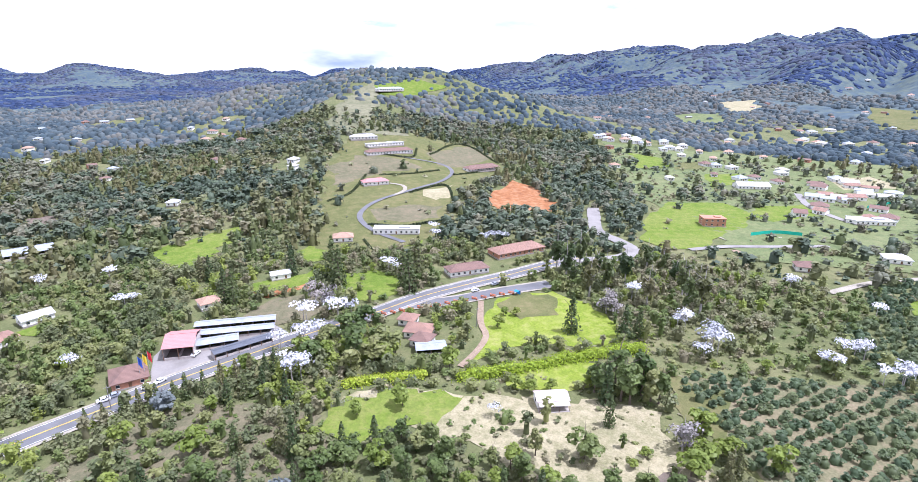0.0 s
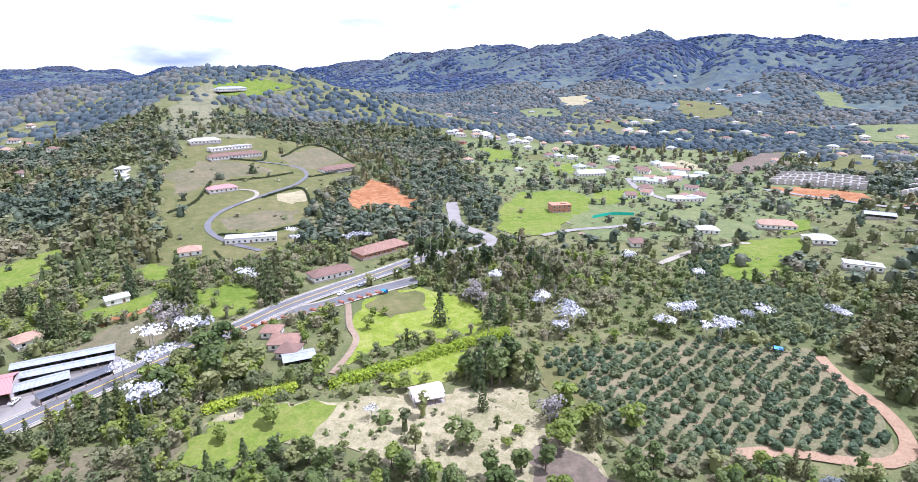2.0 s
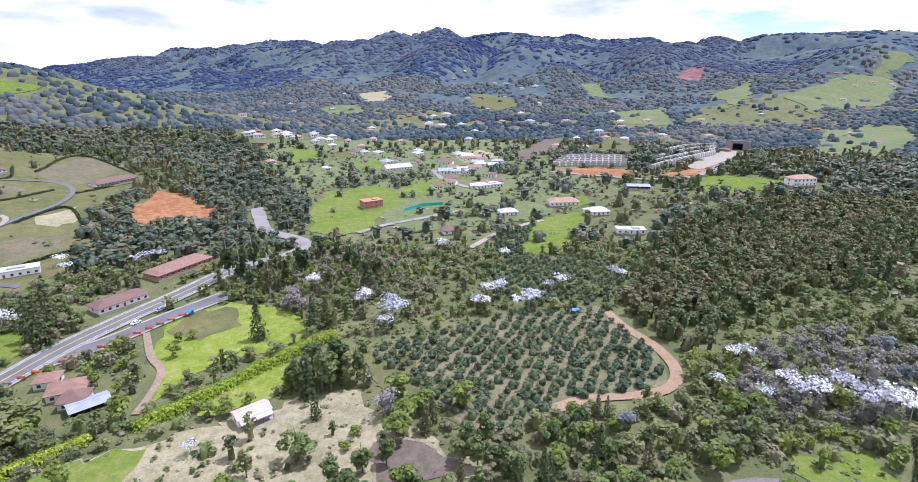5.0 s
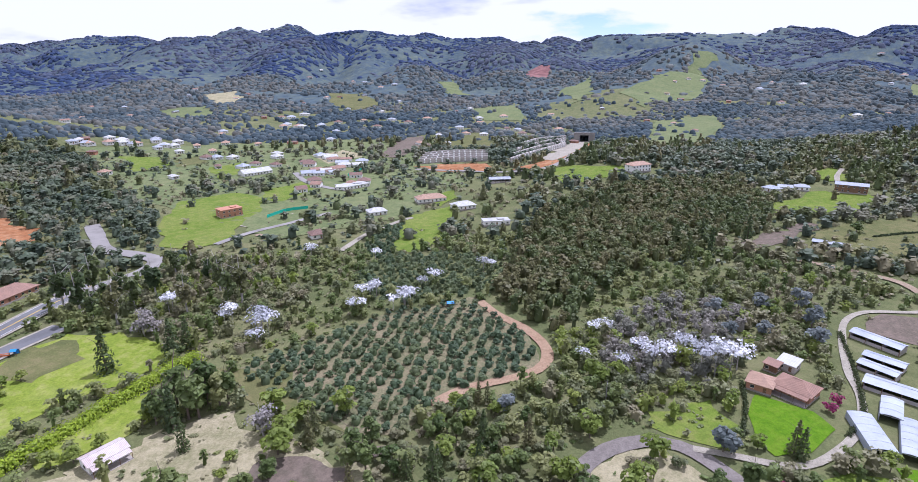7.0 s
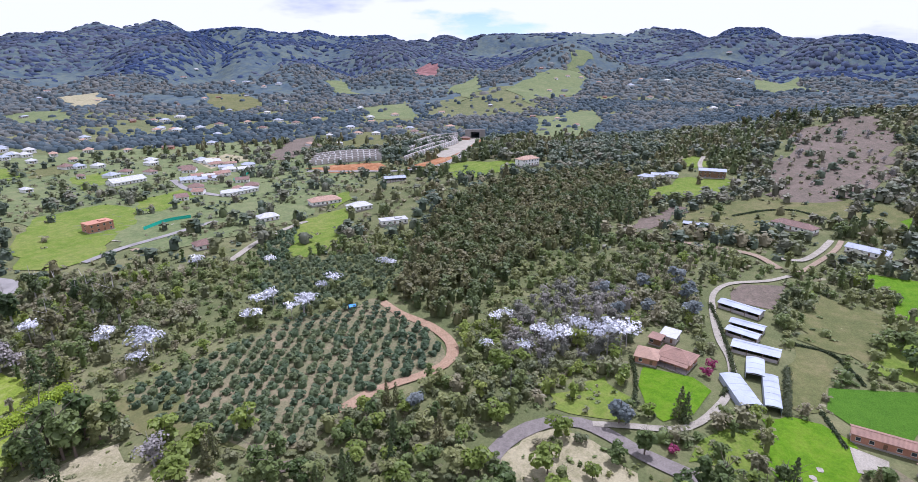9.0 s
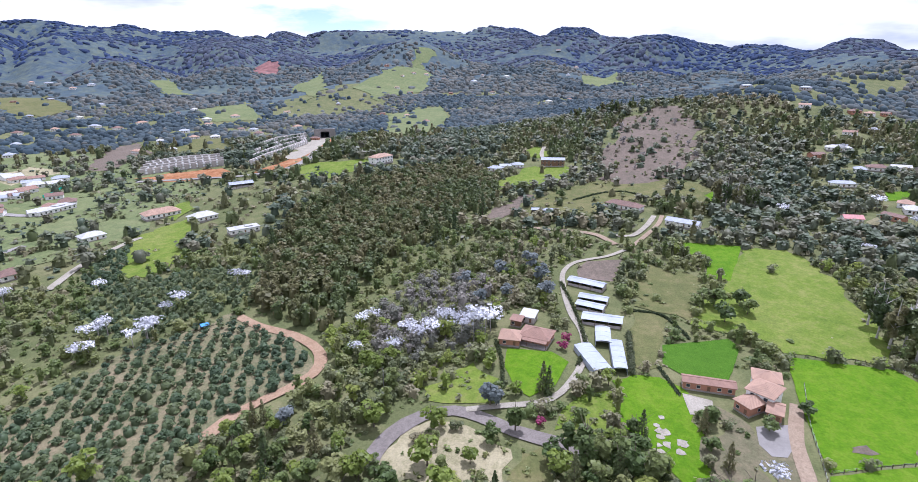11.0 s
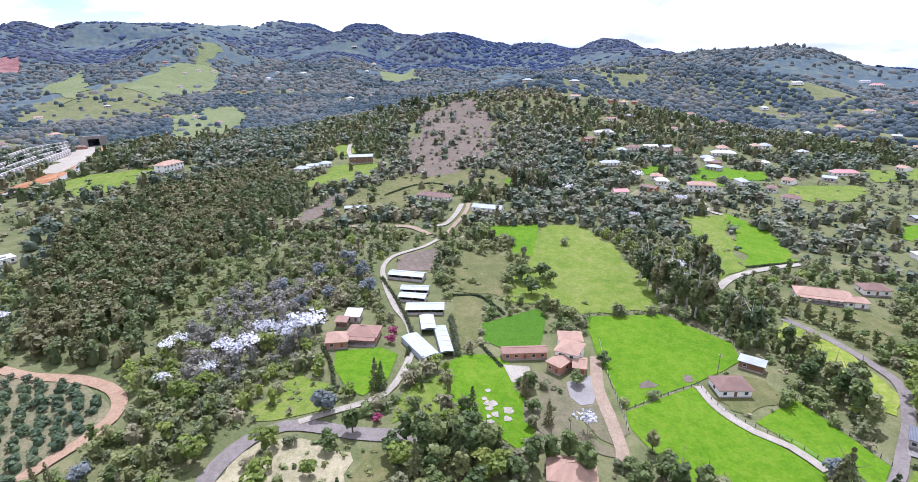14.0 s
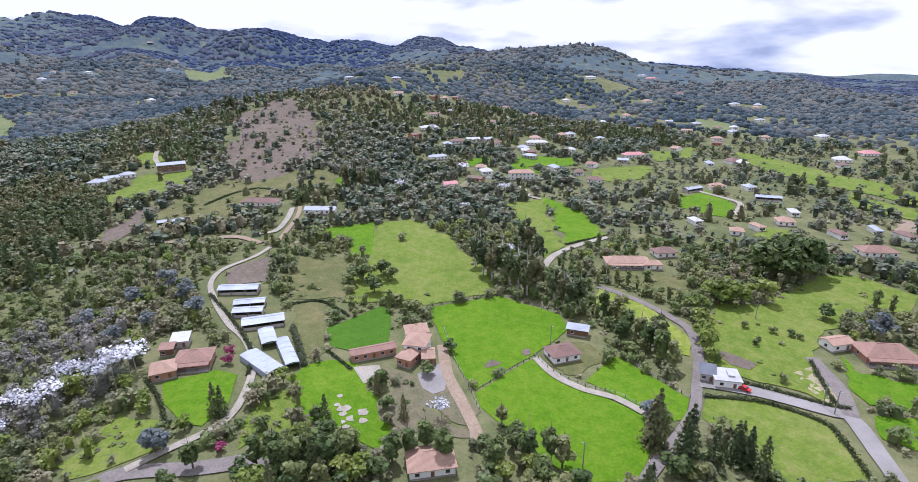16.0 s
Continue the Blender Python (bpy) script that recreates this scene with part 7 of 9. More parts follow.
tree("yarumo", 94.7, 216.0, 0.76, "tree crowned with large silvery white leaves", "tree", "silver-leaved trees")
tree("yarumo", 188.2, 91.8, 0.76, "tree crowned with large silvery white leaves", "tree", "silver-leaved trees")
tree("yarumo", 191.3, 88.7, 0.76, "tree crowned with large silvery white leaves", "tree", "silver-leaved trees")
tree("yarumo", 167.8, 84.8, 0.66, "tree crowned with large silvery white leaves", "tree", "silver-leaved trees")
tree("yarumo", 171.5, 71.1, 0.76, "tree crowned with large silvery white leaves", "tree", "silver-leaved trees")
tree("yarumo", 184.8, 70.8, 0.87, "tree crowned with large silvery white leaves", "tree", "silver-leaved trees")
tree("yarumo", 180.1, 63.7, 0.98, "tree crowned with large silvery white leaves", "tree", "silver-leaved trees")
tree("yarumo", 184.0, 60.3, 1.09, "tree crowned with large silvery white leaves", "tree", "silver-leaved trees")
tree("yarumo", 196.8, 59.7, 0.98, "tree crowned with large silvery white leaves", "tree", "silver-leaved trees")
tree("yarumo", 196.8, 56.3, 0.87, "tree crowned with large silvery white leaves", "tree", "silver-leaved trees")
tree("yarumo", 187.5, 48.9, 1.31, "tree crowned with large silvery white leaves", "tree", "silver-leaved trees")
tree("yarumo", 190.0, 44.6, 1.42, "tree crowned with large silvery white leaves", "tree", "silver-leaved trees")
tree("yarumo", 193.4, 40.6, 1.31, "tree crowned with large silvery white leaves", "tree", "silver-leaved trees")
tree("yarumo", 199.2, 39.7, 1.09, "tree crowned with large silvery white leaves", "tree", "silver-leaved trees")
tree("yarumo", -58.8, 171.4, 1.31, "tree crowned with large silvery white leaves", "tree", "silver-leaved trees")
tree("yarumo", -56.7, 175.2, 1.09, "tree crowned with large silvery white leaves", "tree", "silver-leaved trees")
tree("yarumo", -65.8, 217.5, 1.20, "tree crowned with large silvery white leaves", "tree", "silver-leaved trees")
tree("yarumo", -53.5, 223.2, 1.20, "tree crowned with large silvery white leaves", "tree", "silver-leaved trees")
tree("yarumo", -48.1, 225.0, 0.98, "tree crowned with large silvery white leaves", "tree", "silver-leaved trees")
tree("yarumo", -62.4, 200.0, 1.09, "tree crowned with large silvery white leaves", "tree", "silver-leaved trees")
tree("yarumo", -56.9, 202.0, 1.09, "tree crowned with large silvery white leaves", "tree", "silver-leaved trees")
tree("yarumo", -70.7, 196.2, 0.98, "tree crowned with large silvery white leaves", "tree", "silver-leaved trees")
tree("yarumo", -37.7, 279.2, 0.98, "tree crowned with large silvery white leaves", "tree", "silver-leaved trees")
tree("yarumo", -32.8, 277.9, 0.76, "tree crowned with large silvery white leaves", "tree", "silver-leaved trees")
tree("yarumo", 22.5, 329.0, 0.98, "tree crowned with large silvery white leaves", "tree", "silver-leaved trees")
tree("yarumo", 16.9, 326.5, 0.87, "tree crowned with large silvery white leaves", "tree", "silver-leaved trees")
tree("yarumo", 28.3, 332.8, 0.76, "tree crowned with large silvery white leaves", "tree", "silver-leaved trees")
tree("yarumo", -14.5, 333.1, 0.87, "tree crowned with large silvery white leaves", "tree", "silver-leaved trees")
tree("yarumo", -17.1, 348.4, 0.76, "tree crowned with large silvery white leaves", "tree", "silver-leaved trees")
tree("yarumo", 86.5, 248.1, 0.87, "tree crowned with large silvery white leaves", "tree", "silver-leaved trees")
tree("yarumo", 150.3, 191.4, 0.87, "tree crowned with large silvery white leaves", "tree", "silver-leaved trees")
tree("yarumo", 157.3, 190.0, 0.87, "tree crowned with large silvery white leaves", "tree", "silver-leaved trees")
tree("yarumo", 139.3, 179.6, 0.87, "tree crowned with large silvery white leaves", "tree", "silver-leaved trees")
tree("yarumo", 137.3, 181.7, 0.76, "tree crowned with large silvery white leaves", "tree", "silver-leaved trees")
tree("yarumo", 157.6, 171.1, 0.98, "tree crowned with large silvery white leaves", "tree", "silver-leaved trees")
tree("yarumo", 162.3, 171.8, 0.87, "tree crowned with large silvery white leaves", "tree", "silver-leaved trees")
tree("yarumo", 170.8, 263.1, 0.76, "tree crowned with large silvery white leaves", "tree", "silver-leaved trees")
tree("yarumo", 102.8, 194.9, 1.09, "tree crowned with large silvery white leaves", "tree", "silver-leaved trees")
tree("yarumo", 102.5, 199.5, 1.20, "tree crowned with large silvery white leaves", "tree", "silver-leaved trees")
tree("yarumo", 12.2, 154.1, 0.55, "tree crowned with large silvery white leaves", "tree", "silver-leaved trees")
tree("yarumo", -142.2, 178.8, 0.87, "tree crowned with large silvery white leaves", "tree", "silver-leaved trees")
tree("yarumo", -180.5, 265.2, 0.98, "tree crowned with large silvery white leaves", "tree", "silver-leaved trees")
tree("yarumo", -154.7, 233.9, 0.87, "tree crowned with large silvery white leaves", "tree", "silver-leaved trees")
tree("yarumo", -210.5, 256.0, 0.87, "tree crowned with large silvery white leaves", "tree", "silver-leaved trees")
tree("yarumo", -152.4, 237.0, 0.76, "tree crowned with large silvery white leaves", "tree", "silver-leaved trees")
tree("yarumo", 243.2, -131.3, 0.98, "tree crowned with large silvery white leaves", "tree", "silver-leaved trees")
tree("yarumo", 223.3, -128.2, 1.09, "tree crowned with large silvery white leaves", "tree", "silver-leaved trees")
tree("yarumo", 221.0, -130.2, 0.98, "tree crowned with large silvery white leaves", "tree", "silver-leaved trees")
tree("yarumo", 132.9, -50.2, 0.76, "tree crowned with large silvery white leaves", "tree", "silver-leaved trees")
tree("yarumo", 425.8, -184.3, 0.98, "tree crowned with large silvery white leaves", "tree", "silver-leaved trees")
tree("yarumo", 384.8, -188.4, 0.87, "tree crowned with large silvery white leaves", "tree", "silver-leaved trees")
tree("yarumo", 356.1, -187.7, 1.09, "tree crowned with large silvery white leaves", "tree", "silver-leaved trees")
tree("yarumo", 325.9, -142.3, 0.87, "tree crowned with large silvery white leaves", "tree", "silver-leaved trees")
tree("yarumo", 396.2, -117.6, 0.87, "tree crowned with large silvery white leaves", "tree", "silver-leaved trees")
tree("yarumo", 647.6, -262.8, 1.09, "tree crowned with large silvery white leaves", "tree", "silver-leaved trees")
tree("yarumo", 590.6, -218.0, 0.87, "tree crowned with large silvery white leaves", "tree", "silver-leaved trees")
tree("pine", 50.4, 161.5, 1.10, "tall dark conifer with drooping branches", "tree")
tree("pine", 62.6, 169.2, 1.17, "tall dark conifer with drooping branches", "tree")
tree("pine", 48.3, 149.5, 0.83, "tall dark conifer with drooping branches", "tree")
tree("pine", 48.3, 213.1, 1.31, "tall dark conifer with drooping branches", "tree")
tree("pine", 69.4, 208.0, 1.10, "tall dark conifer with drooping branches", "tree")
tree("pine", 76.0, 209.5, 0.96, "tall dark conifer with drooping branches", "tree")
tree("oak", 48.0, 168.4, 1.45, "dense dark green tree in a clump on a dry field", "tree")
tree("oak", 50.9, 167.7, 1.59, "dense dark green tree in a clump on a dry field", "tree")
tree("oak", 56.2, 172.1, 1.74, "dense dark green tree in a clump on a dry field", "tree")
tree("oak", 55.8, 163.2, 1.74, "dense dark green tree in a clump on a dry field", "tree")
tree("oak", 58.3, 161.5, 1.59, "dense dark green tree in a clump on a dry field", "tree")
tree("oak", 63.9, 166.7, 1.74, "dense dark green tree in a clump on a dry field", "tree")
tree("oak", 65.3, 161.6, 1.45, "dense dark green tree in a clump on a dry field", "tree")
tree("oak", 68.2, 161.6, 1.45, "dense dark green tree in a clump on a dry field", "tree")
tree("pine", 257.0, 176.8, 1.16, "tall dark pine at the plantation edge", "tree")
tree("pine", 281.7, 181.4, 1.16, "tall dark pine at the plantation edge", "tree")
tree("pine", 307.4, 175.3, 1.16, "tall dark pine at the plantation edge", "tree")
tree("pine", 328.7, 172.3, 1.16, "tall dark pine at the plantation edge", "tree")
tree("pine", 350.9, 169.2, 1.16, "tall dark pine at the plantation edge", "tree")
tree("pine", 221.9, 155.8, 1.16, "tall dark pine at the plantation edge", "tree")
tree("pine", 197.3, 142.1, 1.04, "tall dark pine at the plantation edge", "tree")
tree("gum", 67.5, 272.9, 1.01, "tall dark tree in a valley grove", "tree")
tree("gum", 75.8, 281.5, 1.01, "tall dark tree in a valley grove", "tree")
tree("gum", 59.7, 264.6, 1.01, "tall dark tree in a valley grove", "tree")
tree("gum", 96.5, 256.9, 1.01, "tall dark tree in a valley grove", "tree")
tree("gum", 111.1, 264.3, 1.01, "tall dark tree in a valley grove", "tree")
tree("gum", 119.9, 256.4, 1.01, "tall dark tree in a valley grove", "tree")
tree("gum", 88.6, 281.5, 1.01, "tall dark tree in a valley grove", "tree")
tree("gum", 110.8, 280.9, 1.01, "tall dark tree in a valley grove", "tree")
tree("bright", 15.3, 130.1, 1.30, "small bushy green tree on dry grass", "tree")
tree("bright", -20.9, 130.0, 1.04, "small bushy green tree on dry grass", "tree")
tree("bright", -43.8, 141.3, 0.91, "small bushy green tree on dry grass", "tree")
tree("bright", -32.8, 154.5, 0.91, "small bushy green tree on dry grass", "tree")
tree("broad", 37.1, 133.9, 1.29, "rounded olive green tree on dry grass", "tree")
tree("grey", 67.1, 137.9, 1.45, "leafless grey tree on dry ground", "tree")
tree("grey", -67.6, 240.1, 1.65, "leafless grey tree on dry ground", "tree")
tree("grey", -61.4, 237.0, 1.52, "leafless grey tree on dry ground", "tree")
tree("grey", 68.2, 232.5, 1.57, "brown half-bare tree at a meadow edge", "tree")
tree("grey", 71.5, 229.4, 1.44, "brown half-bare tree at a meadow edge", "tree")
tree("bright", 75.1, 144.7, 1.45, "yellow-green bushy tree at a field edge", "tree")
tree("bright", 65.3, 126.9, 1.59, "yellow-green bushy tree at a field edge", "tree")
tree("bright", 70.0, 130.4, 1.45, "yellow-green bushy tree at a field edge", "tree")
tree("bright", 89.8, 126.9, 1.59, "yellow-green bushy tree at a field edge", "tree")
tree("bright", 78.7, 132.8, 1.30, "yellow-green bushy tree at a field edge", "tree")
tree("bright", 54.9, 135.2, 0.58, "yellow-green bushy tree at a field edge", "tree")
tree("bright", 50.0, 130.3, 0.58, "yellow-green bushy tree at a field edge", "tree")
tree("bright", 20.4, 170.0, 1.01, "yellow-green bushy tree at a field edge", "tree")
tree("bright", 25.3, 167.5, 1.01, "yellow-green bushy tree at a field edge", "tree")
tree("bright", 32.7, 169.0, 0.87, "yellow-green bushy tree at a field edge", "tree")
tree("bright", 17.2, 217.2, 1.01, "yellow-green bushy tree at a field edge", "tree")
tree("oak", 78.3, 107.7, 1.30, "olive green tree beside bare soil", "tree")
tree("oak", 85.7, 109.2, 1.09, "olive green tree beside bare soil", "tree")
tree("oak", 77.7, 102.5, 1.20, "olive green tree beside bare soil", "tree")
tree("oak", 50.0, 118.8, 1.09, "olive green tree beside bare soil", "tree")
tree("oak", 56.8, 117.6, 1.09, "olive green tree beside bare soil", "tree")
tree("oak", 41.2, 118.7, 1.09, "olive green tree beside bare soil", "tree")
tree("pine", -65.5, 268.2, 1.74, "tall dark conifer with drooping branches", "tree")
tree("pine", -60.8, 260.8, 1.59, "tall dark conifer with drooping branches", "tree")
tree("pine", -24.4, 255.0, 1.59, "tall dark conifer with drooping branches", "tree")
tree("pine", -21.1, 270.4, 1.74, "tall dark conifer with drooping branches", "tree")
tree("pine", -28.1, 262.3, 1.45, "tall dark conifer with drooping branches", "tree")
tree("pine", -89.1, 275.7, 1.30, "tall dark conifer with drooping branches", "tree")
tree("pine", -106.6, 240.0, 1.30, "tall dark conifer with drooping branches", "tree")
tree("pine", -112.2, 243.3, 1.30, "tall dark conifer with drooping branches", "tree")
tree("pine", -134.4, 267.8, 1.01, "tall dark conifer with drooping branches", "tree")
tree("pine", -129.8, 267.8, 1.01, "tall dark conifer with drooping branches", "tree")
tree("broad", -41.4, 216.6, 1.45, "large leafy tree by the highway", "tree")
tree("broad", -46.9, 206.1, 1.45, "large leafy tree by the highway", "tree")
tree("broad", -32.0, 187.5, 1.45, "large leafy tree by the highway", "tree")
tree("broad", -28.6, 196.5, 1.45, "large leafy tree by the highway", "tree")
tree("broad", -39.5, 191.9, 1.59, "large leafy tree by the highway", "tree")
tree("broad", -39.4, 179.2, 1.30, "large leafy tree by the highway", "tree")
tree("broad", -56.7, 187.4, 1.30, "large leafy tree by the highway", "tree")
tree("broad", -52.0, 196.4, 1.30, "large leafy tree by the highway", "tree")
tree("pine", -92.9, 164.0, 0.72, "young dark pine beside the highway", "tree", "young pines by the highway")
tree("pine", -87.7, 165.8, 0.72, "young dark pine beside the highway", "tree", "young pines by the highway")
tree("pine", -83.1, 169.4, 0.80, "young dark pine beside the highway", "tree", "young pines by the highway")
tree("pine", -79.3, 173.1, 0.72, "young dark pine beside the highway", "tree", "young pines by the highway")
tree("pine", -74.8, 175.1, 0.80, "young dark pine beside the highway", "tree", "young pines by the highway")
tree("pine", -70.1, 177.0, 0.72, "young dark pine beside the highway", "tree", "young pines by the highway")
tree("pine", -95.3, 160.6, 0.65, "young dark pine beside the highway", "tree", "young pines by the highway")
tree("pine", -100.3, 158.9, 0.65, "young dark pine beside the highway", "tree", "young pines by the highway")
tree("pine", -104.4, 155.6, 0.65, "young dark pine beside the highway", "tree", "young pines by the highway")
tree("pine", -108.3, 152.5, 0.58, "young dark pine beside the highway", "tree", "young pines by the highway")
tree("pine", -112.1, 149.4, 0.58, "young dark pine beside the highway", "tree", "young pines by the highway")
tree("pine", -115.8, 146.4, 0.58, "young dark pine beside the highway", "tree", "young pines by the highway")
tree("pine", -67.5, 179.0, 0.80, "young dark pine beside the highway", "tree", "young pines by the highway")
tree("pine", -57.7, 160.8, 0.87, "young dark pine beside the highway", "tree", "young pines by the highway")
tree("pine", -68.0, 167.7, 0.72, "young dark pine beside the highway", "tree", "young pines by the highway")
tree("pine", -72.8, 164.1, 0.72, "young dark pine beside the highway", "tree", "young pines by the highway")
tree("pine", -77.5, 160.7, 0.72, "young dark pine beside the highway", "tree", "young pines by the highway")
tree("bright", 20.6, 228.9, 0.78, "garden tree with yellow-green leaves", "tree")
tree("bright", 26.0, 229.0, 0.78, "garden tree with yellow-green leaves", "tree")
tree("bright", -21.8, 225.4, 0.91, "garden tree with yellow-green leaves", "tree")
tree("bright", -4.7, 225.6, 1.04, "garden tree with yellow-green leaves", "tree")
tree("bright", -0.8, 231.7, 1.04, "garden tree with yellow-green leaves", "tree")
tree("bright", -8.1, 211.6, 0.91, "garden tree with yellow-green leaves", "tree")
tree("bright", 4.3, 209.0, 0.78, "garden tree with yellow-green leaves", "tree")
tree("bright", -2.9, 201.5, 0.78, "garden tree with yellow-green leaves", "tree")
tree("gum", 54.0, 285.5, 1.48, "tall dark eucalyptus in a grove", "tree")
tree("gum", 57.4, 274.3, 1.48, "tall dark eucalyptus in a grove", "tree")
tree("gum", 68.3, 292.4, 1.48, "tall dark eucalyptus in a grove", "tree")
tree("gum", 64.8, 252.1, 1.48, "tall dark eucalyptus in a grove", "tree")
tree("gum", 74.6, 259.5, 1.36, "tall dark eucalyptus in a grove", "tree")
tree("gum", 86.5, 266.6, 1.36, "tall dark eucalyptus in a grove", "tree")
tree("gum", 104.4, 287.1, 1.23, "tall dark eucalyptus in a grove", "tree")
tree("gum", 103.2, 228.6, 1.48, "tall dark eucalyptus in a grove", "tree")
tree("gum", 111.4, 232.2, 1.48, "tall dark eucalyptus in a grove", "tree")
tree("gum", 110.4, 251.4, 1.36, "tall dark eucalyptus in a grove", "tree")
tree("gum", 88.4, 237.7, 1.23, "tall dark eucalyptus in a grove", "tree")
tree("pine", 98.1, -102.5, 1.42, "broad dark conifer beside a lane", "tree")
tree("pine", 99.6, -102.1, 1.11, "broad dark conifer beside a lane", "tree")
tree("pine", 89.1, -105.7, 1.42, "broad dark conifer beside a lane", "tree")
tree("pine", 91.4, -106.4, 1.11, "broad dark conifer beside a lane", "tree")
tree("pine", 85.0, -118.7, 0.99, "broad dark conifer beside a lane", "tree")
tree("pine", 81.9, -120.3, 0.99, "broad dark conifer beside a lane", "tree")
tree("pine", 77.5, -120.6, 0.99, "broad dark conifer beside a lane", "tree")
tree("pine", 86.1, -122.2, 0.86, "broad dark conifer beside a lane", "tree")
tree("pine", 162.4, 14.1, 0.82, "slim dark cypress on a lawn", "tree")
tree("pine", 161.5, 12.1, 0.76, "slim dark cypress on a lawn", "tree")
tree("pine", 138.2, -39.6, 0.65, "slim dark cypress on a lawn", "tree")
tree("blue", 150.1, 29.8, 1.30, "silvery blue-green tree beside a lawn", "tree")
tree("blue", 150.5, 27.7, 1.01, "silvery blue-green tree beside a lawn", "tree")
tree("blue", 112.6, -229.4, 1.59, "silvery blue-green tree beside a lawn", "tree")
tree("blue", 115.5, -228.6, 1.16, "silvery blue-green tree beside a lawn", "tree")
tree("oak", 133.1, 3.7, 1.23, "dark leafy tree in a belt of trees", "tree")
tree("oak", 133.6, -1.0, 1.23, "dark leafy tree in a belt of trees", "tree")
tree("oak", 129.5, -5.2, 1.36, "dark leafy tree in a belt of trees", "tree")
tree("oak", 132.3, -10.3, 1.23, "dark leafy tree in a belt of trees", "tree")
tree("oak", 125.9, -14.0, 1.36, "dark leafy tree in a belt of trees", "tree")
tree("oak", 126.2, -18.9, 1.36, "dark leafy tree in a belt of trees", "tree")
tree("oak", 127.4, -1.9, 1.23, "dark leafy tree in a belt of trees", "tree")
tree("oak", 121.6, -36.1, 1.23, "dark leafy tree in a belt of trees", "tree")
tree("oak", 122.0, -41.5, 1.36, "dark leafy tree in a belt of trees", "tree")
tree("oak", 121.3, -30.9, 1.23, "dark leafy tree in a belt of trees", "tree")
tree("oak", 115.7, -44.4, 1.36, "dark leafy tree in a belt of trees", "tree")
tree("oak", 108.1, -56.9, 1.23, "dark leafy tree in a belt of trees", "tree")
tree("oak", 107.0, -65.5, 1.23, "dark leafy tree in a belt of trees", "tree")
tree("oak", 104.5, -71.5, 1.36, "dark leafy tree in a belt of trees", "tree")
tree("oak", 101.4, -73.3, 1.23, "dark leafy tree in a belt of trees", "tree")
tree("oak", 139.8, 19.8, 1.11, "dark leafy tree in a belt of trees", "tree")
tree("grey", 550.7, -3.8, 1.01, "thin grey tree on a felled hillside", "tree")
tree("grey", 569.2, -18.0, 1.01, "thin grey tree on a felled hillside", "tree")
tree("grey", 650.8, -54.0, 1.12, "thin grey tree on a felled hillside", "tree")
tree("grey", 659.2, -74.0, 1.12, "thin grey tree on a felled hillside", "tree")
tree("grey", 577.5, -79.8, 0.91, "thin grey tree on a felled hillside", "tree")
tree("grey", 500.4, -62.3, 0.81, "thin grey tree on a felled hillside", "tree")
tree("grey", 494.1, -8.1, 0.71, "thin grey tree on a felled hillside", "tree")
tree("grey", 493.2, -26.9, 0.61, "thin grey tree on a felled hillside", "tree")
tree("grey", 536.8, -81.4, 1.01, "thin grey tree on a felled hillside", "tree")
tree("grey", 499.6, -82.6, 1.01, "thin grey tree on a felled hillside", "tree")
tree("pine", 380.4, 121.8, 1.16, "tall dark pine at the plantation edge", "tree")
tree("pine", 355.7, 109.0, 1.16, "tall dark pine at the plantation edge", "tree")
tree("pine", 333.3, 97.3, 1.16, "tall dark pine at the plantation edge", "tree")
tree("pine", 312.2, 85.3, 1.16, "tall dark pine at the plantation edge", "tree")
tree("pine", 368.0, 87.9, 1.16, "tall dark pine at the plantation edge", "tree")
tree("pine", 353.5, 76.8, 1.16, "tall dark pine at the plantation edge", "tree")
tree("pine", 311.7, 104.3, 1.16, "tall dark pine at the plantation edge", "tree")
tree("pine", 292.2, 90.5, 1.16, "tall dark pine at the plantation edge", "tree")
tree("blue", 240.0, 61.0, 1.16, "grey-green tree on an overgrown slope", "tree")
tree("blue", 220.7, 48.3, 1.16, "grey-green tree on an overgrown slope", "tree")
tree("blue", 256.5, 46.2, 1.30, "grey-green tree on an overgrown slope", "tree")
tree("blue", 264.1, 32.8, 1.59, "grey-green tree on an overgrown slope", "tree")
tree("blue", 248.6, 25.0, 1.59, "grey-green tree on an overgrown slope", "tree")
tree("blue", 232.4, 20.1, 1.45, "grey-green tree on an overgrown slope", "tree")
tree("blue", 231.4, 38.4, 1.16, "grey-green tree on an overgrown slope", "tree")
tree("bright", 120.8, -17.8, 1.30, "tree with bright yellow-green leaves", "tree")
tree("bright", 118.0, -21.9, 1.30, "tree with bright yellow-green leaves", "tree")
tree("gum", 242.1, -111.4, 1.23, "tall dark tree in a windbreak", "tree")
tree("gum", 230.2, -110.2, 1.36, "tall dark tree in a windbreak", "tree")
tree("gum", 222.2, -111.2, 1.36, "tall dark tree in a windbreak", "tree")
tree("gum", 221.9, -115.8, 1.48, "tall dark tree in a windbreak", "tree")
tree("gum", 212.9, -116.0, 1.36, "tall dark tree in a windbreak", "tree")
tree("gum", 208.5, -118.3, 1.48, "tall dark tree in a windbreak", "tree")
tree("gum", 201.4, -119.0, 1.48, "tall dark tree in a windbreak", "tree")
tree("gum", 202.6, -124.5, 1.36, "tall dark tree in a windbreak", "tree")
tree("gum", 252.5, -119.0, 1.11, "tall dark tree in a windbreak", "tree")
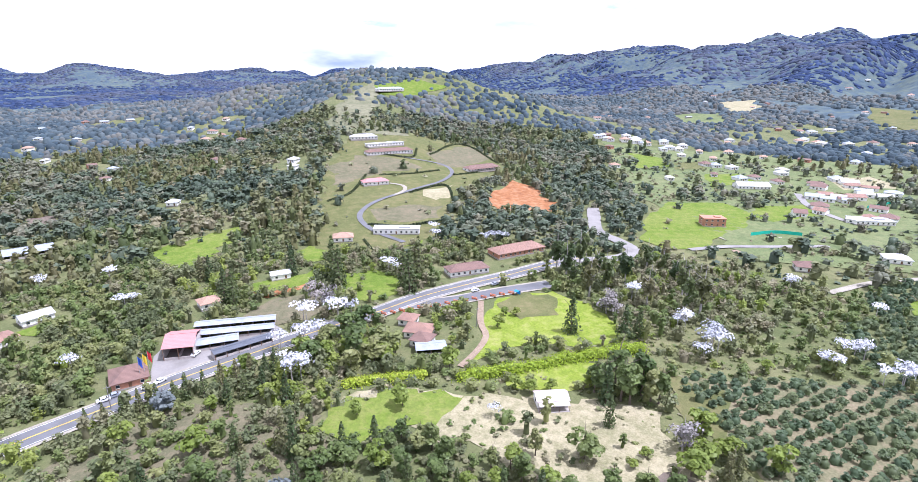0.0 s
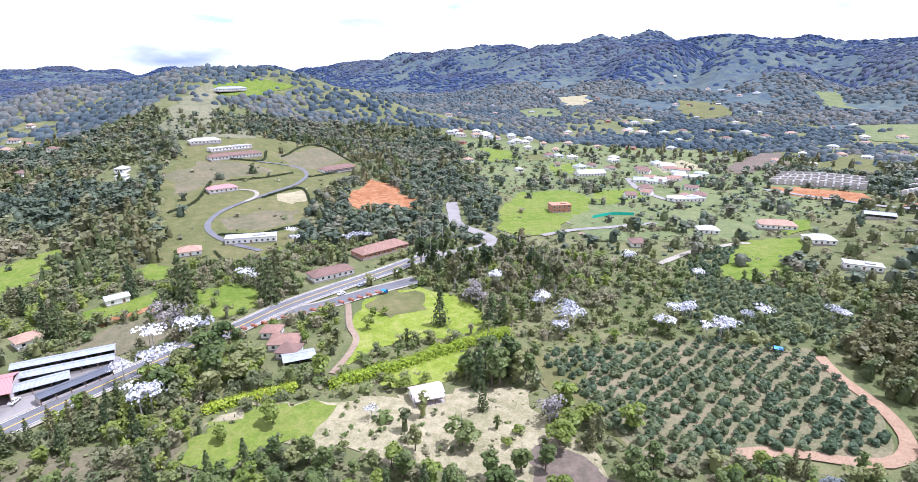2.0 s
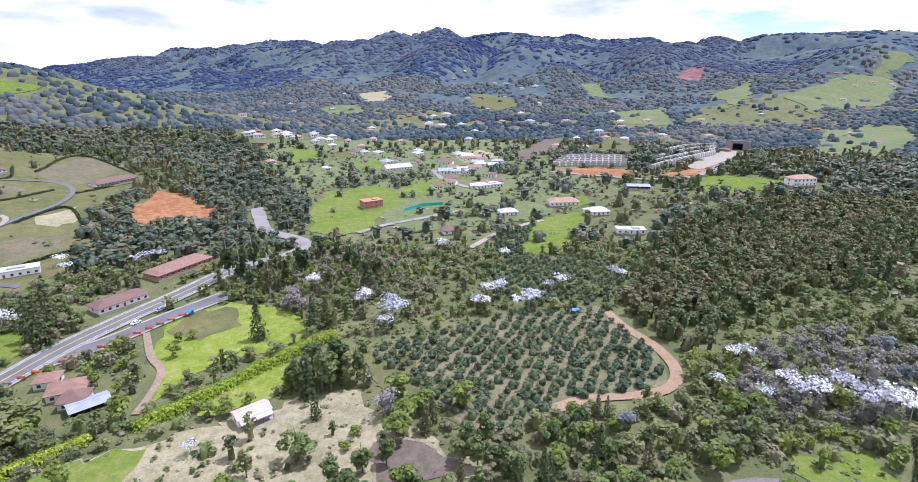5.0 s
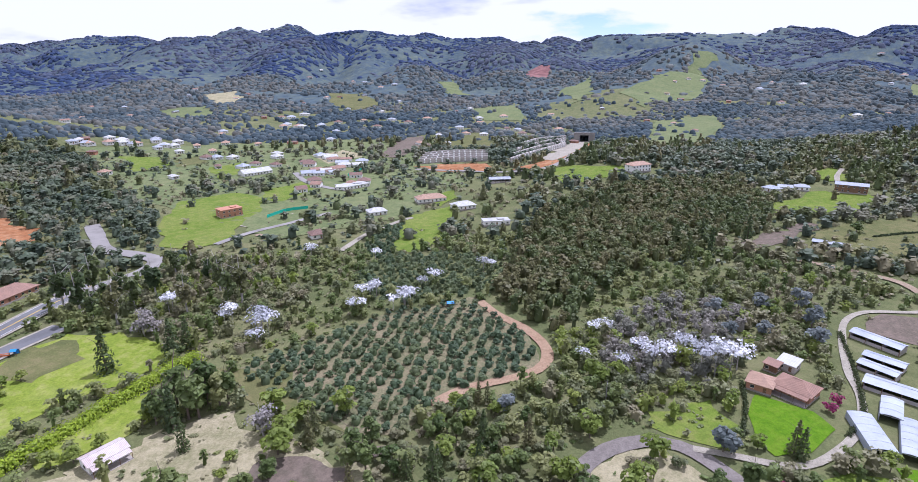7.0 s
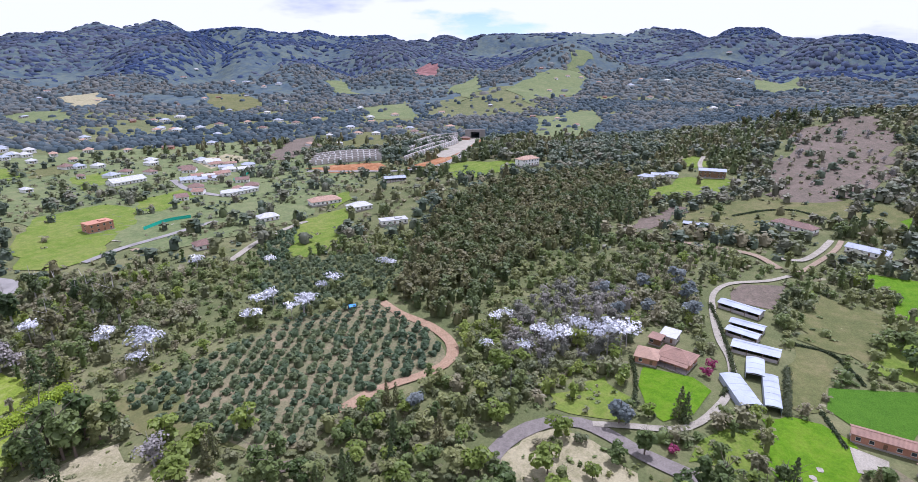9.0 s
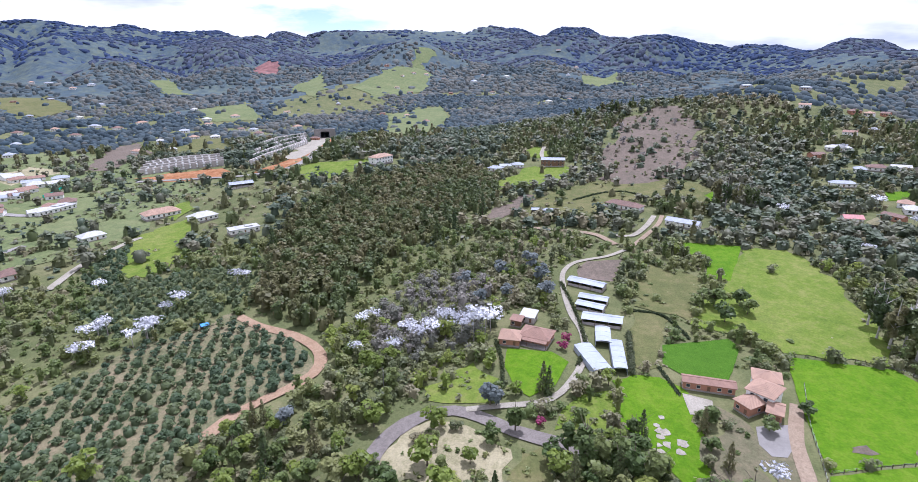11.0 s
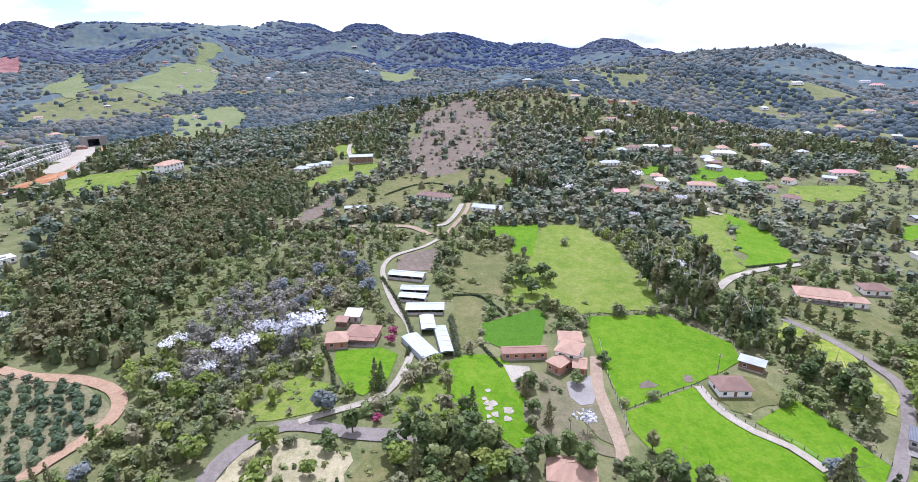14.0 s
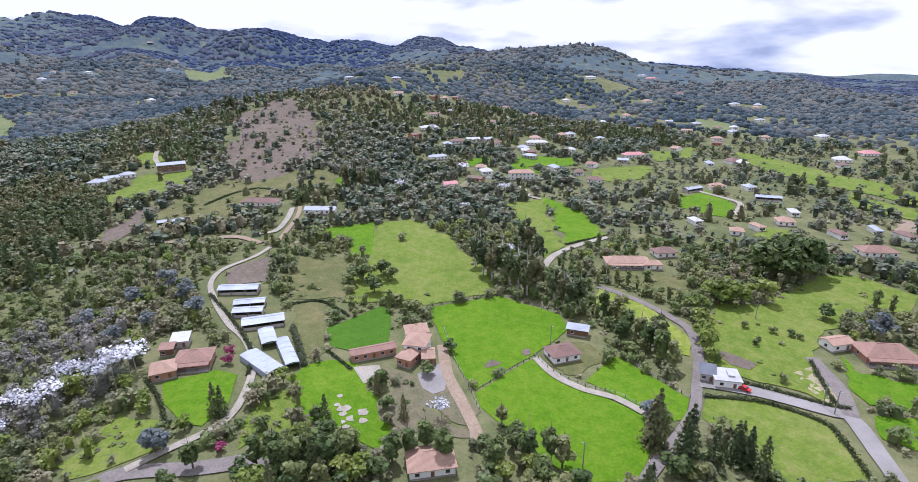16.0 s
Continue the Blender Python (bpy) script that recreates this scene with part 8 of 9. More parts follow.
tree("gum", 251.6, -145.7, 1.48, "tall dark tree in a windbreak", "tree")
tree("gum", 242.7, -144.4, 1.48, "tall dark tree in a windbreak", "tree")
tree("gum", 230.1, -142.4, 1.36, "tall dark tree in a windbreak", "tree")
tree("gum", 191.6, -127.2, 1.23, "tall dark tree in a windbreak", "tree")
tree("gum", 185.1, -127.6, 1.23, "tall dark tree in a windbreak", "tree")
tree("gum", 178.9, -128.1, 1.23, "tall dark tree in a windbreak", "tree")
tree("gum", 179.9, -133.3, 1.23, "tall dark tree in a windbreak", "tree")
tree("bright", 160.9, -193.8, 2.03, "rounded bright green tree at a pasture edge", "tree")
tree("bright", 158.8, -198.6, 2.03, "rounded bright green tree at a pasture edge", "tree")
tree("bright", 155.9, -202.5, 1.74, "rounded bright green tree at a pasture edge", "tree")
tree("bright", 153.6, -214.3, 1.89, "rounded bright green tree at a pasture edge", "tree")
tree("bright", 164.7, -192.5, 1.59, "rounded bright green tree at a pasture edge", "tree")
tree("bright", 147.2, -171.1, 1.59, "rounded bright green tree at a pasture edge", "tree")
tree("bright", 132.9, -158.0, 1.59, "rounded bright green tree at a pasture edge", "tree")
tree("bright", 140.4, -162.7, 1.59, "rounded bright green tree at a pasture edge", "tree")
tree("bright", 126.3, -152.6, 1.16, "rounded bright green tree at a pasture edge", "tree")
tree("bright", 156.0, -176.8, 1.59, "rounded bright green tree at a pasture edge", "tree")
tree("broad", 175.0, -238.4, 2.61, "big dark rounded tree in a clump", "tree")
tree("broad", 170.6, -243.3, 2.61, "big dark rounded tree in a clump", "tree")
tree("broad", 167.4, -247.4, 2.78, "big dark rounded tree in a clump", "tree")
tree("broad", 167.3, -257.8, 2.61, "big dark rounded tree in a clump", "tree")
tree("broad", 169.3, -267.0, 2.26, "big dark rounded tree in a clump", "tree")
tree("broad", 132.7, -225.5, 0.91, "dark bush in a green pasture", "tree")
tree("broad", 132.4, -193.4, 0.46, "dark bush in a green pasture", "tree")
tree("broad", 128.0, -197.8, 0.46, "dark bush in a green pasture", "tree")
tree("broad", 125.0, -198.9, 0.39, "dark bush in a green pasture", "tree")
tree("broad", 140.5, -186.6, 0.46, "dark bush in a green pasture", "tree")
tree("broad", 128.6, -179.1, 0.39, "dark bush in a green pasture", "tree")
tree("broad", 240.6, -45.9, 1.04, "spreading tree in a sloping pasture", "tree")
tree("broad", 245.1, -52.6, 1.30, "spreading tree in a sloping pasture", "tree")
tree("broad", 230.2, -54.5, 1.17, "spreading tree in a sloping pasture", "tree")
tree("broad", 248.3, -63.8, 1.17, "spreading tree in a sloping pasture", "tree")
tree("broad", 240.1, -65.3, 1.04, "spreading tree in a sloping pasture", "tree")
tree("flower", 198.3, 8.5, 1.15, "small tree covered in magenta blossom", "tree")
tree("flower", 192.3, 9.7, 1.15, "small tree covered in magenta blossom", "tree")
tree("flower", 144.2, 12.7, 0.92, "small tree covered in magenta blossom", "tree")
tree("shrub", 161.2, 23.6, 0.52, "clipped dark shrub on a lawn", "shrub")
tree("shrub", 158.7, 21.1, 0.52, "clipped dark shrub on a lawn", "shrub")
tree("shrub", 153.0, 17.8, 0.41, "clipped dark shrub on a lawn", "shrub")
tree("shrub", 155.4, 16.7, 0.41, "clipped dark shrub on a lawn", "shrub")
tree("shrub", 164.0, 27.0, 0.52, "clipped dark shrub on a lawn", "shrub")
tree("broad", 389.6, -41.6, 1.28, "rounded green garden tree", "tree")
tree("broad", 406.6, 28.3, 1.04, "rounded green garden tree", "tree")
tree("broad", 169.3, -67.9, 0.70, "rounded green garden tree", "tree")
tree("broad", 157.4, -37.4, 0.81, "rounded green garden tree", "tree")
tree("broad", 158.0, -54.5, 0.70, "rounded green garden tree", "tree")
tree("broad", 144.3, -36.1, 0.70, "rounded green garden tree", "tree")
tree("gum", 407.7, -78.6, 1.48, "tall dark tree on a hill crest", "tree")
tree("gum", 401.7, -84.0, 1.48, "tall dark tree on a hill crest", "tree")
tree("gum", 397.1, -89.5, 1.48, "tall dark tree on a hill crest", "tree")
tree("gum", 402.5, -97.7, 1.36, "tall dark tree on a hill crest", "tree")
tree("gum", 405.8, -103.1, 1.23, "tall dark tree on a hill crest", "tree")
tree("oak", 171.5, -139.5, 1.30, "leafy tree beside a lane", "tree")
tree("oak", 165.3, -140.8, 1.30, "leafy tree beside a lane", "tree")
tree("oak", 155.4, -138.9, 1.30, "leafy tree beside a lane", "tree")
tree("oak", 148.0, -138.6, 1.30, "leafy tree beside a lane", "tree")
tree("oak", 141.0, -138.3, 1.44, "leafy tree beside a lane", "tree")
tree("oak", 132.9, -136.6, 1.57, "leafy tree beside a lane", "tree")
tree("oak", 143.2, -144.5, 1.57, "leafy tree beside a lane", "tree")
tree("oak", 128.6, -136.8, 1.30, "leafy tree beside a lane", "tree")
tree("oak", 148.8, -130.7, 1.17, "leafy tree beside a lane", "tree")

_rng = random.Random(19)
for _ in range(46):      # pine stand over the crest of the felled hill
    tree(_rng.choice(("gum", "pine", "oak")), *polar(_rng.uniform(86.2, 93.6), _rng.uniform(715, 775)), _rng.uniform(0.8, 1.2), "dark pine on the crest of a felled hill", "tree", "pines on the hill crest")
for _ in range(26):
    tree(_rng.choice(("grey", "shrub", "shrub")), *polar(_rng.uniform(91, 98.5), _rng.uniform(480, 700)), _rng.uniform(0.7, 1.3), "small grey tree on bare brown soil", "tree", "small trees on the felled hill")

# ---- orchard ----
ORCHARD = [(79.2, 177.2), (99.7, 176.0), (127.8, 174.2), (150.5, 170.3), (184.2, 151.3), (173.2, 116.5), (158.9, 99.1), (141.0, 102.0), (124.7, 109.8), (109.3, 109.8), (93.8, 108.2), (86.7, 116.6), (81.3, 139.6)]


def orchard(area, turn, singles):
    """Rows of young fruit trees along the contour."""
    rng = random.Random(4)
    p = np.asarray(area)
    c, s = math.cos(radians(turn)), math.sin(radians(turn))
    spots = []
    n = 70
    for i in range(-n, n):
        for j in range(-n, n):
            u, v = i * 4.6 + rng.uniform(-0.9, 0.9), j * 5.0 + rng.uniform(-0.9, 0.9)
            x, y = p.mean(0)[0] + u * c - v * s, p.mean(0)[1] + u * s + v * c
            spots.append((x, y))
    q = np.array(spots)
    spots = [tuple(s) for s in q[inside(p, q[:, 0], q[:, 1])]]
    spots.sort(key=lambda q: q[0] ** 2 + q[1] ** 2)
    for k, (x, y) in enumerate(spots[len(spots) - singles:]):
        tree("orchard", x, y, rng.uniform(1.0, 1.6), "young dark green fruit tree in an orchard row", "fruit tree", "fruit trees in rows")
    rest = spots[:len(spots) - singles]
    if rest:
        q = np.array(rest)
        g = np.random.default_rng(2)
        forest("orchard_rows", "dense rows of dark green fruit trees", q[:, 0], q[:, 1], g.uniform(1.05, 1.6, len(q)), [("low", 4.0, 2.9), ("low", 3.6, 3.2)], M_ORCHARD, 110, 0.10, 41)


orchard(ORCHARD, 28, 300)

keep_out([(166.1, 217.3), (199.8, 229.0), (221.8, 205.1), (235.9, 181.0), (231.8, 166.7), (199.9, 151.0), (162.6, 168.5), (151.0, 187.8)], 0.10)
orchard([(166.1, 217.3), (199.8, 229.0), (221.8, 205.1), (235.9, 181.0), (231.8, 166.7), (199.9, 151.0), (162.6, 168.5), (151.0, 187.8)], 12, 0)
keep_out([(197.0, 249.9), (233.5, 269.0), (254.6, 269.7), (232.7, 253.7), (199.8, 229.0), (188.3, 230.4)], 0.10)
orchard([(197.0, 249.9), (233.5, 269.0), (254.6, 269.7), (232.7, 253.7), (199.8, 229.0), (188.3, 230.4)], 12, 0)

# ---- hedges ----


def hedge(pts, width, tall, mat, label):
    """A hedge: a row of small leaf clumps along a line, on thin stems."""
    line = smooth_line(pts, 0.6 if tall > 2.5 else 0.8)
    rng = np.random.default_rng(len(label) + int(abs(pts[0][0])))
    r = float(np.hypot(*line.mean(0)))
    leaf = (0.36 if tall > 2.5 else 0.28) if r < 330 else 0.45
    per = 40 if tall < 2.5 else 75 if r < 330 else 12
    n = len(line) * per
    k = rng.integers(0, len(line), n)
    h = rng.uniform(0.05, 1.0, n)
    top = tall * (0.85 + 0.25 * rough(line[k, 0], line[k, 1], 3.0))
    side = rng.normal(0, 0.34, (n, 2)) * width * (1.05 - 0.35 * h)[:, None]
    x, y = line[k, 0] + side[:, 0], line[k, 1] + side[:, 1]
    z = height(x, y) + h * top
    nrm = np.stack([side[:, 0], side[:, 1], np.full(n, 0.5 if tall < 2.5 else 2.0)], -1)
    v = leaf_quads(rng, np.stack([x, y, z], -1), nrm, leaf)
    a, b = strip(line, width / 2 + 2.5)
    keep_out(np.concatenate([a, b[::-1]]))
    hd = new("hedge")
    hd.location = (0, 0, 0)
    me = mesh_of("foliage", v, np.arange(len(v)).reshape(-1, 4), mat, np.repeat(rng.uniform(0, 0.5, n), 4))
    new("foliage", me).parent = hd
    st = Shape()
    for i in range(0, len(line), 5):
        a, b = line[i]
        g = ground_z(a, b)
        st.tube([(a, b, g - 0.3), (a, b, g + tall * 0.7)], [0.06, 0.03], 4)
    new("stems", st.mesh("stems", M_BARK)).parent = hd
    return tagged(hd, label, "hedge")



hedge([(1.0, 175.9), (8.4, 178.2), (20.2, 181.2), (40.6, 188.6), (61.2, 194.7), (73.6, 197.2)], 4.6, 4.2, M_BAMBOO, "tall yellow-green bamboo hedge")
hedge([(-40.2, 171.3), (-30.7, 174.2), (-20.3, 176.8), (-12.3, 177.7)], 3.6, 3.4, M_BAMBOO, "yellow-green bamboo hedge at a meadow edge")
hedge([(-60.1, 332.1), (-51.0, 315.2), (-33.1, 314.1), (-23.2, 324.5)], 1.6, 1.8, M_HEDGE, "clipped dark hedge between lawns")
hedge([(-62.0, 362.5), (-37.6, 359.6), (-12.1, 373.0)], 1.6, 1.8, M_HEDGE, "clipped dark hedge between lawns")
hedge([(-40.2, 435.4), (-12.5, 462.1), (-4.4, 420.2)], 1.6, 1.8, M_HEDGE, "clipped dark hedge between lawns")
hedge([(-70.4, 483.3), (-45.2, 492.6), (-19.6, 517.3)], 1.6, 1.8, M_HEDGE, "clipped dark hedge between lawns")
hedge([(-100.0, 406.9), (-86.3, 428.9), (-83.2, 481.9)], 1.6, 1.8, M_HEDGE, "clipped dark hedge between lawns")
hedge([(-30.8, 573.4), (3.1, 659.8), (40.0, 577.1)], 1.6, 1.8, M_HEDGE, "clipped dark hedge between lawns")
hedge([(-91.1, 550.1), (-49.9, 547.7), (-45.7, 585.5)], 1.6, 1.8, M_HEDGE, "clipped dark hedge between lawns")
hedge([(-5.5, 505.8), (38.4, 551.1)], 1.6, 1.8, M_HEDGE, "clipped dark hedge between lawns")
hedge([(120.6, -146.6), (109.0, -155.9), (91.4, -169.0)], 1.5, 1.6, M_HEDGE, "dark hedge along a lane")
hedge([(111.0, -135.4), (101.7, -149.8), (87.9, -158.4), (78.8, -155.8), (65.2, -147.1)], 1.5, 1.5, M_HEDGE, "dark hedge along a lane")
hedge([(111.7, -187.3), (92.0, -171.4), (88.2, -172.7)], 1.4, 1.5, M_HEDGE, "dark hedge along a lane")
hedge([(191.0, 35.8), (178.5, 31.3), (161.4, 27.6)], 1.4, 1.6, M_HEDGE, "hedge beside a farmhouse lawn")
hedge([(254.4, 15.6), (227.7, 7.7), (197.7, 1.4), (181.6, 3.3)], 1.6, 1.8, M_HEDGE, "hedge along a gravel drive")
hedge([(210.5, -15.2), (180.0, -15.5)], 2, 2.5, M_HEDGE, "tall hedge behind greenhouses")
hedge([(232.0, -17.8), (230.6, -29.1), (218.7, -35.9), (211.9, -38.3)], 1.2, 1.2, M_HEDGE, "low winding hedge in a meadow")
hedge([(403.1, 19.0), (422.2, -0.5), (427.5, -17.1), (419.2, -30.9)], 1.4, 1.3, M_HEDGE, "hedge along a hillside bank")
hedge([(253.1, -173.7), (257.6, -208.3)], 1.2, 1.2, M_HEDGE, "hedge at the foot of a terraced field")
hedge([(186.8, -25.1), (180.7, -27.2), (171.0, -30.4)], 1.2, 1.2, M_HEDGE, "low hedge beside a crop")

# ---- fences, cars, poles and small things ----


def fence(pts, label):
    """Wooden posts with three wires."""
    line = smooth_line(pts, 3.0)
    f = new("fence")
    tagged(f, label, "fence")
    z = height(line[:, 0], line[:, 1])
    post = Shape().box(-0.09, 0.09, -0.09, 0.09, -0.4, 1.4).mesh("post", M_BARK)
    for (x, y), h in zip(line, z):
        p = new("post", post)
        p.parent, p.location = f, (x, y, h)
    for k in (0.45, 0.85, 1.25):
        s = Shape().band([(x, y, h + k) for (x, y), h in zip(line, z)], [(x, y + 0.03, h + k) for (x, y), h in zip(line, z)], 0.03)
        part("wire", s, M_METAL, f)
    return f


def car(x, y, heading, paint, label):
    """A parked car: body, cabin, glass, wheels and lamps."""
    c = new("car")
    b = Shape()
    prof = [(-2.1, 0.35), (-2.15, 0.75), (-1.9, 0.95), (-1.3, 1.0), (-0.8, 1.45), (0.75, 1.48), (1.35, 1.0), (2.05, 0.85), (2.1, 0.4)]
    n = len(prof)
    v = [(px, -0.85, pz) for px, pz in prof] + [(px, 0.85, pz) for px, pz in prof]
    b.add(v, [tuple(range(n)), tuple(range(2 * n - 1, n - 1, -1))] + [(i, i + n, (i + 1) % n + n, (i + 1) % n) for i in range(n)])
    part("body", b, paint, c)
    part("windscreen", Shape().slab((0.80, -0.72, 1.46), (1.30, -0.72, 1.06), (1.30, 0.72, 1.06), (0.80, 0.72, 1.46), -0.02), M_GLASS, c)
    part("rear_window", Shape().slab((-0.86, -0.72, 1.43), (-1.24, -0.72, 1.08), (-1.24, 0.72, 1.08), (-0.86, 0.72, 1.43), -0.02), M_GLASS, c)
    for s in (-1, 1):
        part("side_window", Shape().box(-0.85, 0.85, *sorted((s * 0.85, s * 0.87)), 1.05, 1.38), M_GLASS, c)
        part("headlight", Shape().box(2.05, 2.12, *sorted((s * 0.5, s * 0.78)), 0.6, 0.75), M_PAINT, c)
        for px in (-1.35, 1.35):
            w = Shape()
            ring = [(px + 0.33 * math.cos(a * 0.628), 0.33 + 0.33 * math.sin(a * 0.628)) for a in range(10)]
            w.add([(a, s * 0.72, z) for a, z in ring] + [(a, s * 0.9, z) for a, z in ring],
                  [tuple(range(10)), tuple(range(19, 9, -1))] + [(i, i + 10, (i + 1) % 10 + 10, (i + 1) % 10) for i in range(10)])
            part("wheel", w, M_DARK, c)
    c.matrix_basis = pose(x, y, ground_z(x, y) + 0.55, 0, 0, heading)
    return tagged(c, label, "car", "parked cars")


def utility_pole(x, y, h, label):
    p = new("utility_pole")
    part("pole", Shape().tube([(0, 0, -0.8), (0, 0, h * 0.5), (0, 0, h)], [0.18, 0.15, 0.11], 8), M_CONCRETE, p)
    part("crossarm", Shape().box(-0.9, 0.9, -0.06, 0.06, h - 0.7, h - 0.58), M_METAL, p)
    for k in (-0.8, 0, 0.8):
        part("insulator", Shape().tube([(k, 0, h - 0.58), (k, 0, h - 0.4)], [0.06, 0.05], 6), M_STONE, p)
    p.matrix_basis = pose(x, y, ground_z(x, y), 0, 0, 30)
    return tagged(p, label, "utility pole", "utility poles")


def flag_pole(x, y, mat):
    p = new("flag")
    part("pole", Shape().tube([(0, 0, -0.5), (0, 0, 11)], [0.09, 0.05], 8), M_METAL, p)
    fold = [(i * 0.2, 0.12 * math.sin(i * 1.1)) for i in range(7)]
    s = Shape().band([(x_, y_, 10.8 - x_) for x_, y_ in fold], [(x_, y_ + 0.04, 7.6 - 1.5 * x_) for x_, y_ in fold], 0.03)
    part("cloth", s, mat, p)
    p.matrix_basis = pose(x, y, ground_z(x, y), 0, 0, 15)
    return tagged(p, "tall banner hanging from a metal pole", "flag", "banners by the highway")


def canopy_tent(x, y, w, mat, label):
    p = new("shelter")
    h = 2.2
    top = part("roof", Shape().slab((-w / 2, -w / 2, h), (w / 2, -w / 2, h), (w / 2, 0, h + 0.6), (-w / 2, 0, h + 0.6), 0.05).slab((w / 2, w / 2, h), (-w / 2, w / 2, h), (-w / 2, 0, h + 0.6), (w / 2, 0, h + 0.6), 0.05), mat, p)
    for a in (-1, 1):
        for b in (-1, 1):
            part("post", Shape().box(a * w * 0.46 - 0.05, a * w * 0.46 + 0.05, b * w * 0.46 - 0.05, b * w * 0.46 + 0.05, -0.5, h), M_WOOD, p)
    part("back_sheet", Shape().box(-w / 2, w / 2, w / 2 - 0.04, w / 2, 0.2, h), mat, p)
    p.matrix_basis = pose(x, y, ground_z(x, y), 0, 0, -40)
    keep_out([(x - 4, y - 4), (x + 4, y - 4), (x + 4, y + 4), (x - 4, y + 4)])
    return tagged(p, label, "shelter")


def round_hut(x, y, r):
    p = new("round_hut")
    s, ring = Shape(), 14
    a = [(r * math.cos(6.2832 * k / ring), r * math.sin(6.2832 * k / ring)) for k in range(ring)]
    for k in range(ring):
        (xa, ya), (xb, yb) = a[k], a[(k + 1) % ring]
        s.slab((xa, ya, 2.4), (xb, yb, 2.4), (xb * 0.04, yb * 0.04, 6.4), (xa * 0.04, ya * 0.04, 6.4), 0.25)
    part("thatched_roof", s, M_DRY, p)
    for k in range(0, ring, 2):
        part("post", Shape().box(a[k][0] * 0.85 - 0.08, a[k][0] * 0.85 + 0.08, a[k][1] * 0.85 - 0.08, a[k][1] * 0.85 + 0.08, -1, 2.6), M_WOOD, p)
    part("floor", Shape().tube([(0, 0, -1), (0, 0, 0.15)], [r * 0.9, r * 0.9], 14), M_STONE, p)
    p.matrix_basis = pose(x, y, ground_z(x, y) + 0.3)
    keep_out([(x - r, y - r), (x + r, y - r), (x + r, y + r), (x - r, y + r)])
    return tagged(p, "round open hut with pale thatched cone roof", "hut")


def terrace_wall(pts, k):
    """One step of a terraced retaining wall, with its square anchor plates."""
    line = smooth_line(pts, 6.0)
    w = new("retaining_wall")
    z = height(line[:, 0], line[:, 1]) + 1.0
    s, h = Shape(), 5.0
    d = strip(line, 1.5)
    if np.hypot(*d[0].mean(0)) < np.hypot(*d[1].mean(0)):
        d = d[::-1]
    back = d[0]
    s.band([(x, y, g + h) for (x, y), g in zip(line, z)], [(x, y, g + h) for (x, y), g in zip(back, z)], h + 4)
    part("wall", s, M_BLOCK, w)
    for i in range(1, len(line) - 1):
        x, y = line[i] * 0.9985
        for q in (1.2, 3.4):
            part("anchor_plate", Shape().box(x - 0.9, x + 0.9, y - 0.5, y + 0.5, z[i] + q - 0.7, z[i] + q + 0.7), M_PAINT, w)
    keep_out(np.concatenate([line * 0.985, back[::-1] * 1.01]))
    return tagged(w, "grey terraced retaining wall with white anchor plates", "retaining wall", "terraced walls")


def tunnel_mouth(x, y):
    p = new("tunnel_portal")
    s = Shape().box(-14, -6, 0, 3, -3, 11).box(6, 14, 0, 3, -3, 11).box(-6, 6, 0, 3, 7.5, 11)
    part("portal_wall", s, M_CONCRETE, p)
    part("tunnel_lining", Shape().box(-6, -5.6, 0.1, 22, -2, 7.5).box(5.6, 6, 0.1, 22, -2, 7.5).box(-5.6, 5.6, 21.6, 22, -2, 7.5).box(-5.6, 5.6, 3, 21.6, 7.2, 7.5), M_DARKSHEET, p)
    a = math.degrees(math.atan2(x, y))
    p.matrix_basis = pose(x, y, ground_z(x, y) + 1.5, 0, 0, -a)
    keep_out([(x - 18, y - 18), (x + 18, y - 18), (x + 18, y + 18), (x - 18, y + 18)])
    return tagged(p, "grey concrete tunnel portal with a dark opening", "tunnel portal")


def netting(pts):
    line = smooth_line(pts, 4.0)
    n = new("construction_netting")
    z = height(line[:, 0], line[:, 1])
    s = Shape().band([(x, y, h + 2.6) for (x, y), h in zip(line, z)], [(x, y + 0.06, h + 2.6) for (x, y), h in zip(line, z)], 2.9)
    part("net", s, M_NET, n)
    for i in range(0, len(line), 2):
        x, y = line[i]
        part("post", Shape().box(x - 0.06, x + 0.06, y + 0.07, y + 0.19, z[i] - 0.5, z[i] + 2.7), M_METAL, n)
    return tagged(n, "green netting fence round a building plot", "netting fence", "netting fences")


def road_barrier(x, y, heading):
    """A plastic roadworks barrier with feet and a white stripe."""
    b = new("road_barrier")
    body = part("body", Shape().slab((-1.6, -0.12, 1.1), (1.6, -0.12, 1.1), (1.6, 0.12, 1.1), (-1.6, 0.12, 1.1), 1.0), M_SAFETY, b)
    part("stripe", Shape().box(-1.5, 1.5, -0.14, -0.121, 0.65, 0.85), M_PAINT, body)
    for k in (-1.2, 1.2):
        part("foot", Shape().box(k - 0.15, k + 0.15, -0.4, 0.4, -0.2, 0.09), M_DARK, b)
    b.matrix_basis = pose(x, y, ground_z(x, y) + 0.55, 0, 0, heading)
    return tagged(b, "orange plastic roadworks barrier beside the highway", "barrier", "roadworks barriers")



